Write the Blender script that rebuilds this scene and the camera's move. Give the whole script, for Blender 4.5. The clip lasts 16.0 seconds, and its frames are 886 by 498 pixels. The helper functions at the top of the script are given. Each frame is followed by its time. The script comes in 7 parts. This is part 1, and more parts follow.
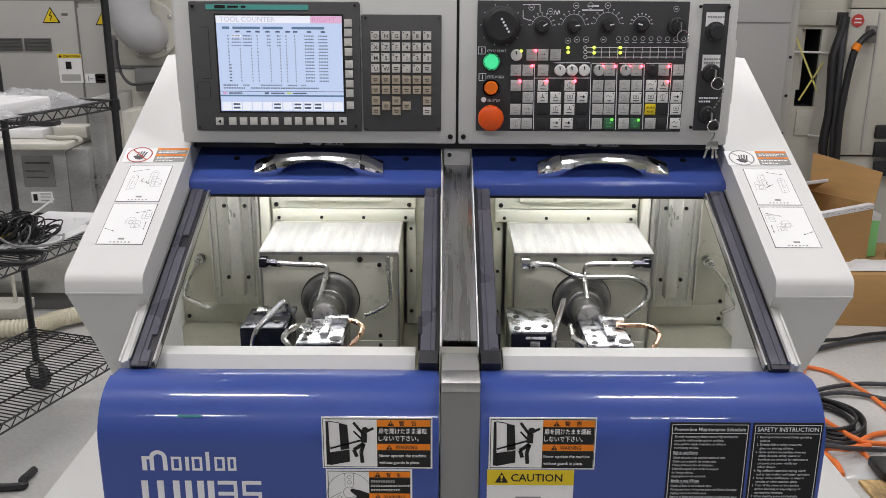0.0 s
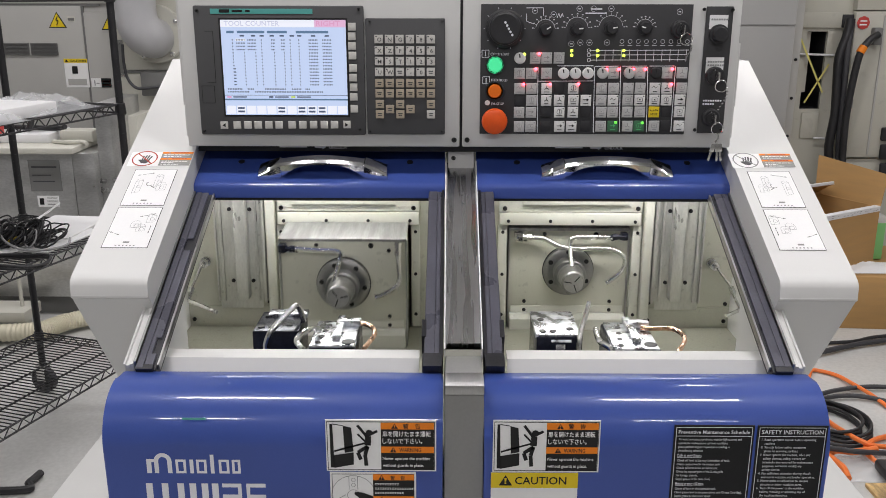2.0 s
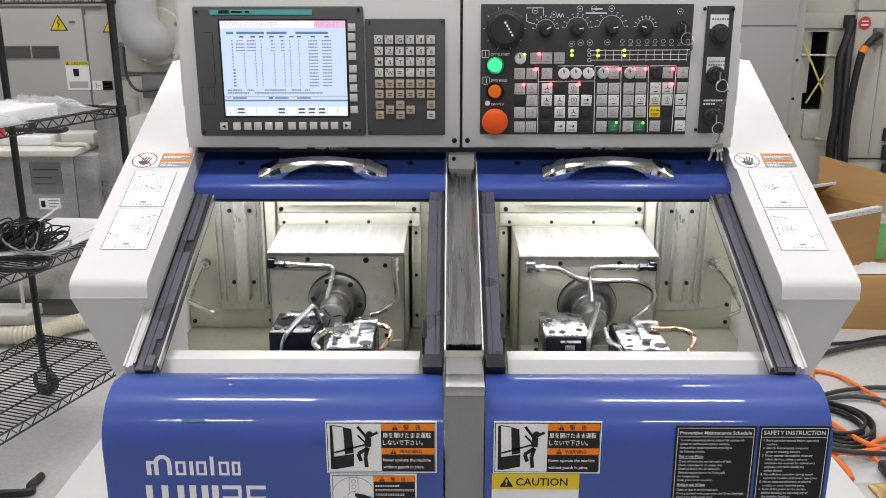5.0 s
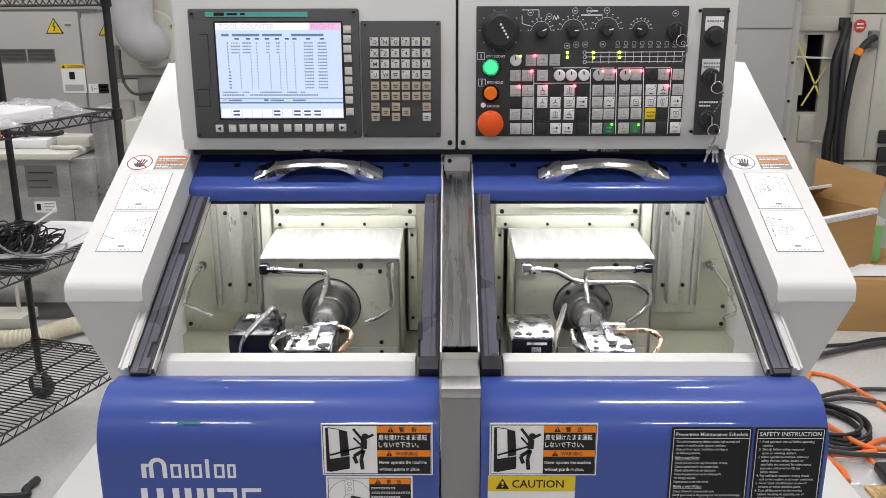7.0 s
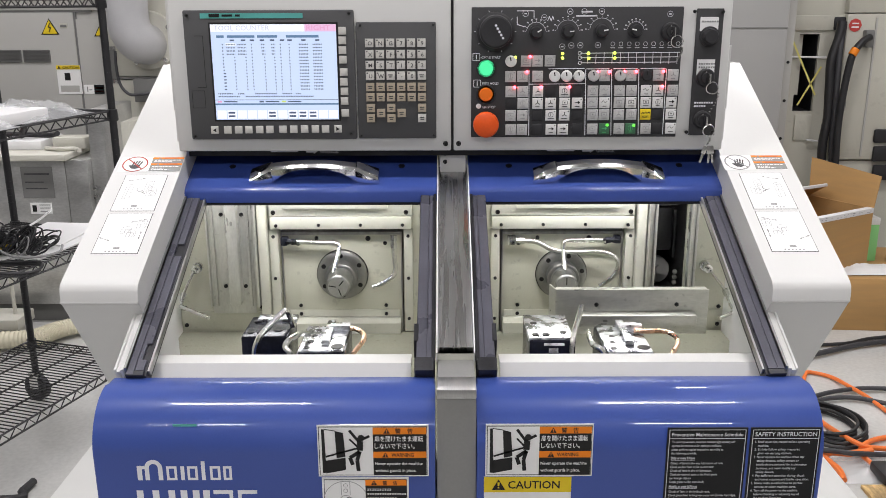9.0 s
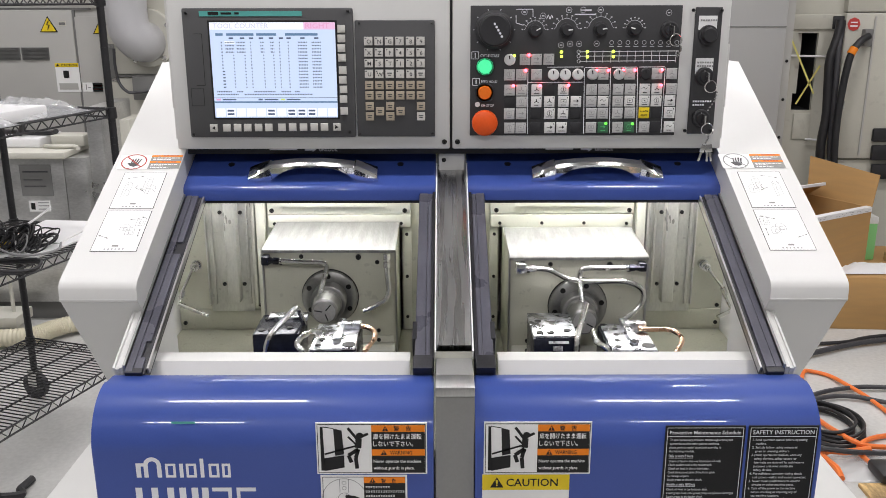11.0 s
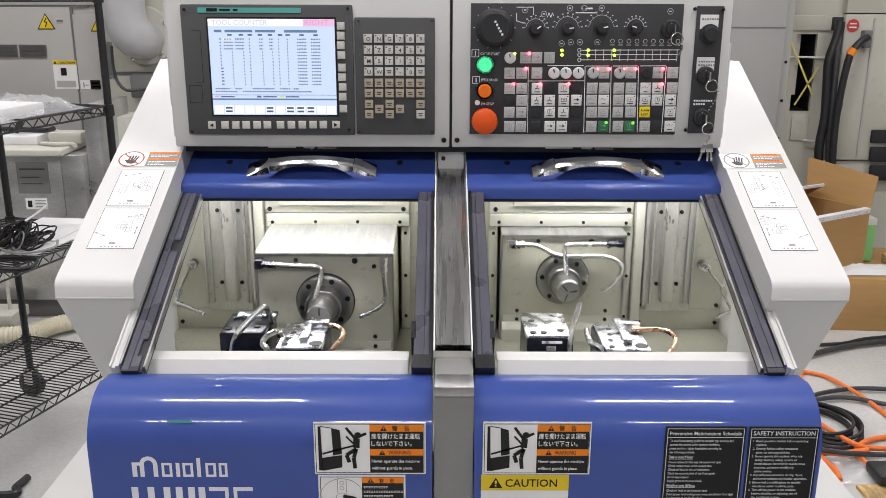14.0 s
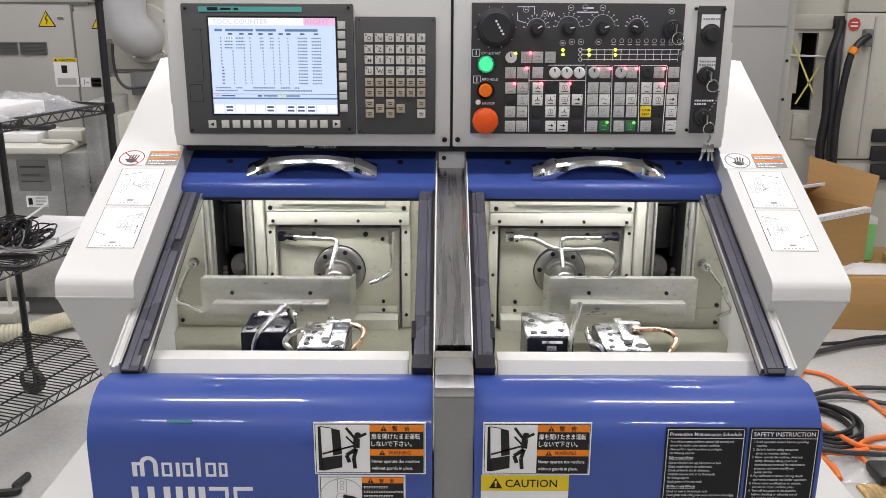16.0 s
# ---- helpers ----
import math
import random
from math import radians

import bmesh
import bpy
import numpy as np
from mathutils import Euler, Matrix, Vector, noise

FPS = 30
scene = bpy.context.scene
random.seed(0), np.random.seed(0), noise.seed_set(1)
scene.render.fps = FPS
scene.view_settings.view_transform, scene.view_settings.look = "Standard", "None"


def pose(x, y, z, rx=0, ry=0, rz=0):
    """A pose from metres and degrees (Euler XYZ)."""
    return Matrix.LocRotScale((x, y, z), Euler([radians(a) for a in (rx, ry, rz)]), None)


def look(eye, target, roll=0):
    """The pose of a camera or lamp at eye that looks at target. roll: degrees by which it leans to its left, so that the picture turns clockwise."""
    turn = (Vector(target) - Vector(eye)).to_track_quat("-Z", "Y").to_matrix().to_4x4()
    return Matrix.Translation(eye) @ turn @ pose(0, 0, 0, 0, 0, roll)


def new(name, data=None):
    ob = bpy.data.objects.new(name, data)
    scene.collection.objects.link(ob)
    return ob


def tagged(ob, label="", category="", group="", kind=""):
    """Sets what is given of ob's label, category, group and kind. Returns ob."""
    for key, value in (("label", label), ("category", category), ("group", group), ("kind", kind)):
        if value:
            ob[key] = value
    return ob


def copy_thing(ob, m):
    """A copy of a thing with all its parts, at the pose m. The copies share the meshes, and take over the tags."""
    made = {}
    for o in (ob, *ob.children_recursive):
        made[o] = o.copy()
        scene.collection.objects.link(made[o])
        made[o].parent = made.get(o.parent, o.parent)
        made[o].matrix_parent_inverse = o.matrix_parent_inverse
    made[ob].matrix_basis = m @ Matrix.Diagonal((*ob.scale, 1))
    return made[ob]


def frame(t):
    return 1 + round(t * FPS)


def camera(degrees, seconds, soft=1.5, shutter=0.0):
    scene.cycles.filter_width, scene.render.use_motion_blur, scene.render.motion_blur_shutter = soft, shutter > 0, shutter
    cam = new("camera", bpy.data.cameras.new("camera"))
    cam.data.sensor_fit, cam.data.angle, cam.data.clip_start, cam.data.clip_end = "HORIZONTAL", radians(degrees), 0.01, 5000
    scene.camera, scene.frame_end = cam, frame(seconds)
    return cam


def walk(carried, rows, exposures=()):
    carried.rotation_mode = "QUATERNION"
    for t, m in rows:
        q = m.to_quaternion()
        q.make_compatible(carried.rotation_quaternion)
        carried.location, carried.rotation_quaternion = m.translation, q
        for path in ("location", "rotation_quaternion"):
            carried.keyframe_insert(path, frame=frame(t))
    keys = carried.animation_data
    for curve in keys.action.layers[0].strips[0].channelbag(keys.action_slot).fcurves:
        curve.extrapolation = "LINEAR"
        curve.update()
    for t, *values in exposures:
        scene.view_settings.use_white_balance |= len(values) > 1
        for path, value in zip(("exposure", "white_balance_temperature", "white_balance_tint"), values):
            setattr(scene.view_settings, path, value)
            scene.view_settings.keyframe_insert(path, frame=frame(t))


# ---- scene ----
cam = camera(53.4, 16.0, soft=0.8, shutter=0.5)
PATH = [
    (0, (-0.025, 0.0, 1.5), (-0.025, 1.919, 0.939), 0.3),
    (0.5, (-0.023, 0.0, 1.499), (-0.028, 1.92, 0.939), 0.2),
    (1, (-0.023, -0.004, 1.5), (-0.03, 1.916, 0.942), 0.2),
    (1.5, (-0.024, -0.004, 1.5), (-0.034, 1.917, 0.944), 0.2),
    (2, (-0.022, -0.002, 1.5), (-0.035, 1.92, 0.946), 0.1),
    (2.5, (-0.022, 0.0, 1.5), (-0.037, 1.922, 0.948), 0.1),
    (3, (-0.024, 0.003, 1.496), (-0.038, 1.926, 0.946), 0.1),
    (3.5, (-0.023, 0.004, 1.496), (-0.041, 1.927, 0.947), 0.0),
    (4, (-0.022, 0.003, 1.497), (-0.042, 1.926, 0.947), 0.0),
    (6.5, (-0.017, 0.001, 1.497), (-0.029, 1.925, 0.952), -0.2),
    (7, (-0.018, 0.002, 1.495), (-0.028, 1.927, 0.952), -0.1),
    (7.5, (-0.019, 0.003, 1.496), (-0.029, 1.927, 0.952), 0.0),
    (8, (-0.017, 0.001, 1.497), (-0.025, 1.925, 0.953), -0.1),
    (8.5, (-0.015, 0.0, 1.497), (-0.021, 1.924, 0.953), -0.2),
    (9, (-0.016, 0.002, 1.497), (-0.019, 1.926, 0.954), -0.2),
    (11.5, (-0.016, 0.0, 1.497), (-0.016, 1.923, 0.949), -0.1),
    (12, (-0.015, 0.0, 1.499), (-0.015, 1.923, 0.95), -0.1),
    (12.5, (-0.014, 0.001, 1.498), (-0.013, 1.925, 0.951), -0.0),
    (13, (-0.017, 0.004, 1.496), (-0.013, 1.928, 0.949), 0.1),
    (13.5, (-0.018, 0.006, 1.495), (-0.014, 1.93, 0.947), 0.2),
    (14, (-0.019, 0.008, 1.493), (-0.013, 1.932, 0.946), 0.2),
    (14.5, (-0.019, 0.009, 1.493), (-0.012, 1.933, 0.945), 0.1),
    (15, (-0.019, 0.01, 1.494), (-0.013, 1.932, 0.944), 0.1),
    (15.5, (-0.019, 0.01, 1.495), (-0.013, 1.933, 0.944), 0.3),
    (16, (-0.019, 0.01, 1.496), (-0.014, 1.932, 0.944), 0.3),
]
EXPOSURES = ((0, -0.13), (1.5, -0.13), (2.0, -0.08), (2.5, 0.19), (16, 0.18))
walk(cam, [(t, look(eye, target, roll)) for t, eye, target, roll in PATH], EXPOSURES)

# ---- light: rows of ceiling tubes over the shop floor, a work lamp in each bay ----
world = bpy.data.worlds.new("shop_air")
world.use_nodes = True
world.node_tree.nodes["Background"].inputs[0].default_value = (0.8, 0.87, 0.95, 1)
world.node_tree.nodes["Background"].inputs[1].default_value = 0.3
scene.world = world
TUBE_POWER = 22.5
BAY_POWER = 1.2


# ---- materials ----
def mat(name, color, rough=0.5, metal=0.0, var=0.08, scale=6.0, bump=0.0, fine=220.0, coat=0.0, stretch=None, spots=0.0, spec=0.5):
    m = bpy.data.materials.new(name)
    m.use_nodes = True
    nt = m.node_tree
    b = nt.nodes["Principled BSDF"]
    b.inputs["Roughness"].default_value = rough
    b.inputs["Metallic"].default_value = metal
    b.inputs["Coat Weight"].default_value = coat
    b.inputs["Specular IOR Level"].default_value = spec
    b.inputs["Coat Roughness"].default_value = 0.045
    co = nt.nodes.new("ShaderNodeTexCoord")
    src = co.outputs["Object"]
    if stretch:
        mp = nt.nodes.new("ShaderNodeMapping")
        mp.inputs["Scale"].default_value = stretch
        nt.links.new(src, mp.inputs[0])
        src = mp.outputs[0]
    big = nt.nodes.new("ShaderNodeTexNoise")
    big.inputs["Scale"].default_value = scale
    big.inputs["Detail"].default_value = 5
    nt.links.new(src, big.inputs["Vector"])
    small = nt.nodes.new("ShaderNodeTexNoise")
    small.inputs["Scale"].default_value = fine
    small.inputs["Detail"].default_value = 3
    nt.links.new(src, small.inputs["Vector"])
    ramp = nt.nodes.new("ShaderNodeMapRange")
    ramp.inputs[1].default_value, ramp.inputs[2].default_value = 0.3, 0.7
    ramp.inputs[3].default_value, ramp.inputs[4].default_value = 1 - var, 1 + var
    nt.links.new(big.outputs[0], ramp.inputs[0])
    grain = nt.nodes.new("ShaderNodeMapRange")
    grain.inputs[1].default_value, grain.inputs[2].default_value = 0.3, 0.7
    grain.inputs[3].default_value, grain.inputs[4].default_value = 1 - var * 0.5, 1 + var * 0.5
    nt.links.new(small.outputs[0], grain.inputs[0])
    mul = nt.nodes.new("ShaderNodeMath")
    mul.operation = "MULTIPLY"
    nt.links.new(ramp.outputs[0], mul.inputs[0])
    nt.links.new(grain.outputs[0], mul.inputs[1])
    last = mul.outputs[0]
    if spots:
        sp = nt.nodes.new("ShaderNodeTexNoise")
        sp.inputs["Scale"].default_value = scale * 9
        sp.inputs["Detail"].default_value = 2
        nt.links.new(co.outputs["Object"], sp.inputs["Vector"])
        cut = nt.nodes.new("ShaderNodeMapRange")
        cut.inputs[1].default_value, cut.inputs[2].default_value = 0.66, 0.72
        cut.inputs[3].default_value, cut.inputs[4].default_value = 1.0, 1.0 - spots
        nt.links.new(sp.outputs[0], cut.inputs[0])
        mul2 = nt.nodes.new("ShaderNodeMath")
        mul2.operation = "MULTIPLY"
        nt.links.new(last, mul2.inputs[0])
        nt.links.new(cut.outputs[0], mul2.inputs[1])
        last = mul2.outputs[0]
    mix = nt.nodes.new("ShaderNodeVectorMath")
    mix.operation = "SCALE"
    mix.inputs[0].default_value = color
    nt.links.new(last, mix.inputs["Scale"])
    nt.links.new(mix.outputs[0], b.inputs["Base Color"])
    rr = nt.nodes.new("ShaderNodeMapRange")
    rr.inputs[1].default_value, rr.inputs[2].default_value = 0.3, 0.7
    rr.inputs[3].default_value, rr.inputs[4].default_value = max(0.02, rough * 0.8), min(1, rough * 1.2)
    nt.links.new(big.outputs[0], rr.inputs[0])
    nt.links.new(rr.outputs[0], b.inputs["Roughness"])
    if bump:
        bp = nt.nodes.new("ShaderNodeBump")
        bp.inputs["Strength"].default_value = bump
        bp.inputs["Distance"].default_value = 0.002
        nt.links.new(small.outputs[0], bp.inputs["Height"])
        nt.links.new(bp.outputs[0], b.inputs["Normal"])
    return m


def glow(name, color, strength, base=1.0):
    m = bpy.data.materials.new(name)
    m.use_nodes = True
    b = m.node_tree.nodes["Principled BSDF"]
    b.inputs["Base Color"].default_value = (*[c * base for c in color], 1)
    b.inputs["Emission Color"].default_value = (*color, 1)
    b.inputs["Emission Strength"].default_value = strength
    b.inputs["Roughness"].default_value = 0.3
    return m


def clear(name, color, rough, alpha):
    m = bpy.data.materials.new(name)
    m.use_nodes = True
    b = m.node_tree.nodes["Principled BSDF"]
    b.inputs["Base Color"].default_value = (*color, 1)
    b.inputs["Roughness"].default_value = rough
    b.inputs["Alpha"].default_value = alpha
    b.inputs["IOR"].default_value = 1.45
    return m


WHITE = mat("white_powder_coat", (0.69, 0.69, 0.67), 0.42, var=0.03, scale=4, bump=0.05, fine=900)
CREAM = mat("cream_enamel", (0.64, 0.64, 0.565), 0.38, var=0.06, scale=9, bump=0.04, fine=500, spots=0.12)
WALLC = mat("olive_cream_enamel", (0.53, 0.53, 0.445), 0.36, var=0.08, scale=7, bump=0.04, fine=400, spots=0.15)
CONSOLE = mat("light_grey_enamel", (0.62, 0.62, 0.60), 0.45, var=0.03, scale=5, bump=0.06, fine=900)
CHAR = mat("charcoal_plastic", (0.072, 0.072, 0.074), 0.6, var=0.08, scale=12, bump=0.08, fine=900)
CHAR2 = mat("dark_grey_film", (0.036, 0.036, 0.038), 0.6, var=0.08, scale=12)
BLUE = mat("royal_blue_gloss_paint", (0.046, 0.085, 0.33), 0.34, var=0.05, scale=5, bump=0.02, fine=400, coat=0.45, spec=0.25)
RAILG = mat("slate_rail_cover", (0.095, 0.095, 0.118), 0.30, var=0.15, scale=14, bump=0.04, fine=300)
BLACK = mat("black_anodised_rail", (0.020, 0.020, 0.024), 0.38, var=0.25, scale=14, bump=0.06, fine=300)
RUBBER = mat("black_rubber", (0.018, 0.018, 0.02), 0.6, var=0.15, scale=20, bump=0.1)
STEEL = mat("brushed_stainless", (0.44, 0.44, 0.43), 0.38, 1.0, var=0.12, scale=3, bump=0.12, fine=60, stretch=(40, 2, 2))
STEELV = mat("brushed_stainless_upright", (0.52, 0.52, 0.52), 0.27, 1.0, var=0.05, scale=3, bump=0.01, fine=60, stretch=(30, 1.5, 1.5))
PLATE = mat("worn_steel_sheet", (0.58, 0.58, 0.545), 0.32, 0.55, var=0.12, scale=8, bump=0.08, fine=90, stretch=(3, 3, 1), spots=0.2)
CHROME = mat("polished_chrome", (0.80, 0.80, 0.80), 0.10, 1.0, var=0.05, scale=20)
TURNED = mat("turned_steel", (0.31, 0.31, 0.30), 0.36, 0.9, var=0.12, scale=30, bump=0.05, fine=200)
PIPE = mat("satin_steel_pipe", (0.66, 0.66, 0.64), 0.24, 1.0, var=0.1, scale=40)
COPPER = mat("copper_pipe", (0.70, 0.47, 0.33), 0.28, 1.0, var=0.15, scale=60)
BLOCK = mat("oiled_black_steel", (0.020, 0.022, 0.034), 0.22, 0.4, var=0.3, scale=30, bump=0.1, fine=150)
WET = mat("wet_ground_steel", (0.56, 0.57, 0.60), 0.28, 1.0, var=0.6, scale=45, bump=0.25, fine=70)
FACED = mat("ground_steel_face", (0.50, 0.50, 0.48), 0.5, 0.6, var=0.12, scale=40, bump=0.05, fine=200)
SCREW = mat("black_screw", (0.015, 0.015, 0.015), 0.4, 0.3, var=0.2, scale=90)
BAYOLIVE = mat("blotchy_dark_olive_enamel", (0.33, 0.33, 0.265), 0.4, var=0.16, scale=6, bump=0.04, fine=300, spots=0.2)
COVER = mat("brushed_cover_sheet", (0.30, 0.30, 0.29), 0.5, 0.45, var=0.22, scale=4, bump=0.06, fine=40, stretch=(22, 2, 2))
VOID = mat("cavity_shade_black", (0.03, 0.03, 0.03), 0.7, var=0.2)
MOTOR = mat("black_motor_and_cavity_shade", (0.02, 0.02, 0.022), 0.45, var=0.3, scale=20)
KEYCAP = mat("pale_keycap", (0.60, 0.59, 0.55), 0.5, var=0.05, scale=60)
KEYTAN = mat("tan_keycap", (0.42, 0.36, 0.27), 0.5, var=0.05, scale=60)
BTN = mat("grey_button_cap", (0.50, 0.50, 0.49), 0.45, var=0.1, scale=60)
BTNW = mat("white_button_cap", (0.74, 0.74, 0.72), 0.4, var=0.05, scale=60)
BTNG = mat("dark_green_button_cap", (0.05, 0.16, 0.08), 0.4, var=0.05, scale=60)
YELLOW = mat("yellow_print", (0.80, 0.60, 0.03), 0.4, var=0.03, spec=0.2)
ORANGE = mat("orange_print", (0.88, 0.25, 0.02), 0.4, var=0.03, spec=0.2)
PAPER = mat("white_label_film", (0.88, 0.88, 0.87), 0.45, var=0.02, spec=0.2)
PLATEK = mat("black_plate_enamel", (0.016, 0.016, 0.017), 0.5, var=0.1, scale=20, spec=0.2)
INK = mat("black_print", (0.02, 0.02, 0.02), 0.4, var=0.05, spec=0.2)
GREYINK = mat("grey_print", (0.30, 0.30, 0.30), 0.5, var=0.05, spec=0.2)
REDINK = mat("red_print", (0.45, 0.07, 0.06), 0.5, var=0.05, spec=0.2)
SILVER = mat("silver_print", (0.84, 0.85, 0.88), 0.35, var=0.03, spec=0.2)
TEAL = mat("teal_print", (0.10, 0.42, 0.38), 0.45, var=0.04)
LENSG = glow("green_lit_lens", (0.08, 0.85, 0.36), 0.8, 0.4)
LENSO = mat("orange_lens", (0.85, 0.17, 0.005), 0.4, var=0.05)
LENSR = mat("red_orange_mushroom", (0.78, 0.09, 0.004), 0.4, var=0.08)
LEDR = glow("red_led", (1.0, 0.04, 0.06), 14.0)
LEDY = glow("yellow_green_led", (0.75, 1.0, 0.1), 1.6)
LEDG = glow("green_led", (0.2, 1.0, 0.1), 1.0, 0.3)
GREENINK = mat("green_print", (0.10, 0.50, 0.18), 0.5, var=0.05)
FINEPRINT = mat("fine_silver_print", (0.66, 0.67, 0.69), 0.45, var=0.05, spec=0.2)
SCR = glow("screen_blue_white", (0.62, 0.73, 1.0), 0.92, 0.05)
SCRW = glow("screen_white", (0.88, 0.90, 1.0), 1.0, 0.05)
SCRG = glow("screen_grey_text", (0.10, 0.13, 0.22), 0.8, 0.05)
SCRB = glow("screen_slate_bar", (0.16, 0.28, 0.46), 0.7, 0.05)
SCRP = glow("screen_pink", (0.90, 0.55, 0.80), 0.85, 0.05)
SCRR = glow("screen_magenta", (0.85, 0.40, 0.66), 0.85, 0.05)
SCRT = glow("screen_pale_title", (0.72, 0.74, 0.88), 0.85, 0.05)
SCRY = glow("screen_yellow_green", (0.70, 0.88, 0.2), 0.8, 0.05)
TUBE = glow("lit_tube", (1.0, 0.97, 0.985), 9.0)
FLOOR = mat("grey_sealed_concrete", (0.52, 0.52, 0.50), 0.34, var=0.14, scale=1.6, bump=0.05, fine=60, spots=0.06)
WALLP = mat("grey_wall_paint", (0.30, 0.30, 0.295), 0.7, var=0.05, scale=1.2, bump=0.05, fine=120)
CEIL = mat("pale_ceiling_board", (0.40, 0.40, 0.39), 0.8, var=0.04, scale=1)
CAB = mat("warm_grey_cabinet_paint", (0.45, 0.445, 0.42), 0.45, var=0.04, scale=2.5, bump=0.03, fine=300)
CABW = mat("off_white_cabinet_paint", (0.56, 0.55, 0.485), 0.45, var=0.06, scale=2.5, spots=0.05)
FRAMEW = mat("aged_off_white_paint", (0.52, 0.51, 0.44), 0.45, var=0.08, scale=2.5, bump=0.03, fine=200, spots=0.08)
POSTG = mat("post_grey_paint", (0.27, 0.27, 0.26), 0.5, var=0.05, scale=6, bump=0.03)
DUCT = mat("dusty_white_duct", (0.43, 0.43, 0.44), 0.35, var=0.10, scale=4, bump=0.03)
GREY = mat("mid_grey_paint", (0.17, 0.17, 0.165), 0.5, var=0.06, scale=6)
WIRE = mat("black_epoxy_wire", (0.015, 0.015, 0.017), 0.4, var=0.1, scale=50)
CARD = mat("brown_cardboard", (0.44, 0.26, 0.10), 0.8, var=0.08, scale=5, bump=0.1, fine=200, stretch=(1, 1, 8))
OSB = mat("strand_board", (0.50, 0.34, 0.15), 0.75, var=0.5, scale=40, bump=0.4, fine=120, stretch=(1, 0.35, 1))
ORNG = mat("orange_cable_sheath", (0.85, 0.20, 0.04), 0.45, var=0.08, scale=20)
CABLE = mat("black_cable_sheath", (0.02, 0.02, 0.022), 0.45, var=0.15, scale=20)
CABLEG = mat("dark_grey_cable_sheath", (0.045, 0.045, 0.05), 0.5, var=0.15, scale=20)
HOSE = mat("ivory_ribbed_hose", (0.64, 0.60, 0.46), 0.5, var=0.08, scale=10)
SHEET = mat("white_paper", (0.74, 0.74, 0.74), 0.7, var=0.03)
FILM = clear("clear_plastic_film", (0.9, 0.92, 0.93), 0.12, 0.30)
GREEN = mat("light_green_plastic", (0.25, 0.60, 0.22), 0.5, var=0.05)
REDP = mat("red_plastic", (0.55, 0.06, 0.05), 0.45, var=0.05)
TAPE = mat("yellow_tape", (0.75, 0.68, 0.20), 0.5, var=0.05)
SHINY = mat("brushed_cabinet_steel", (0.56, 0.56, 0.55), 0.33, 0.85, var=0.18, scale=5, bump=0.04, fine=60, stretch=(1, 1, 2))


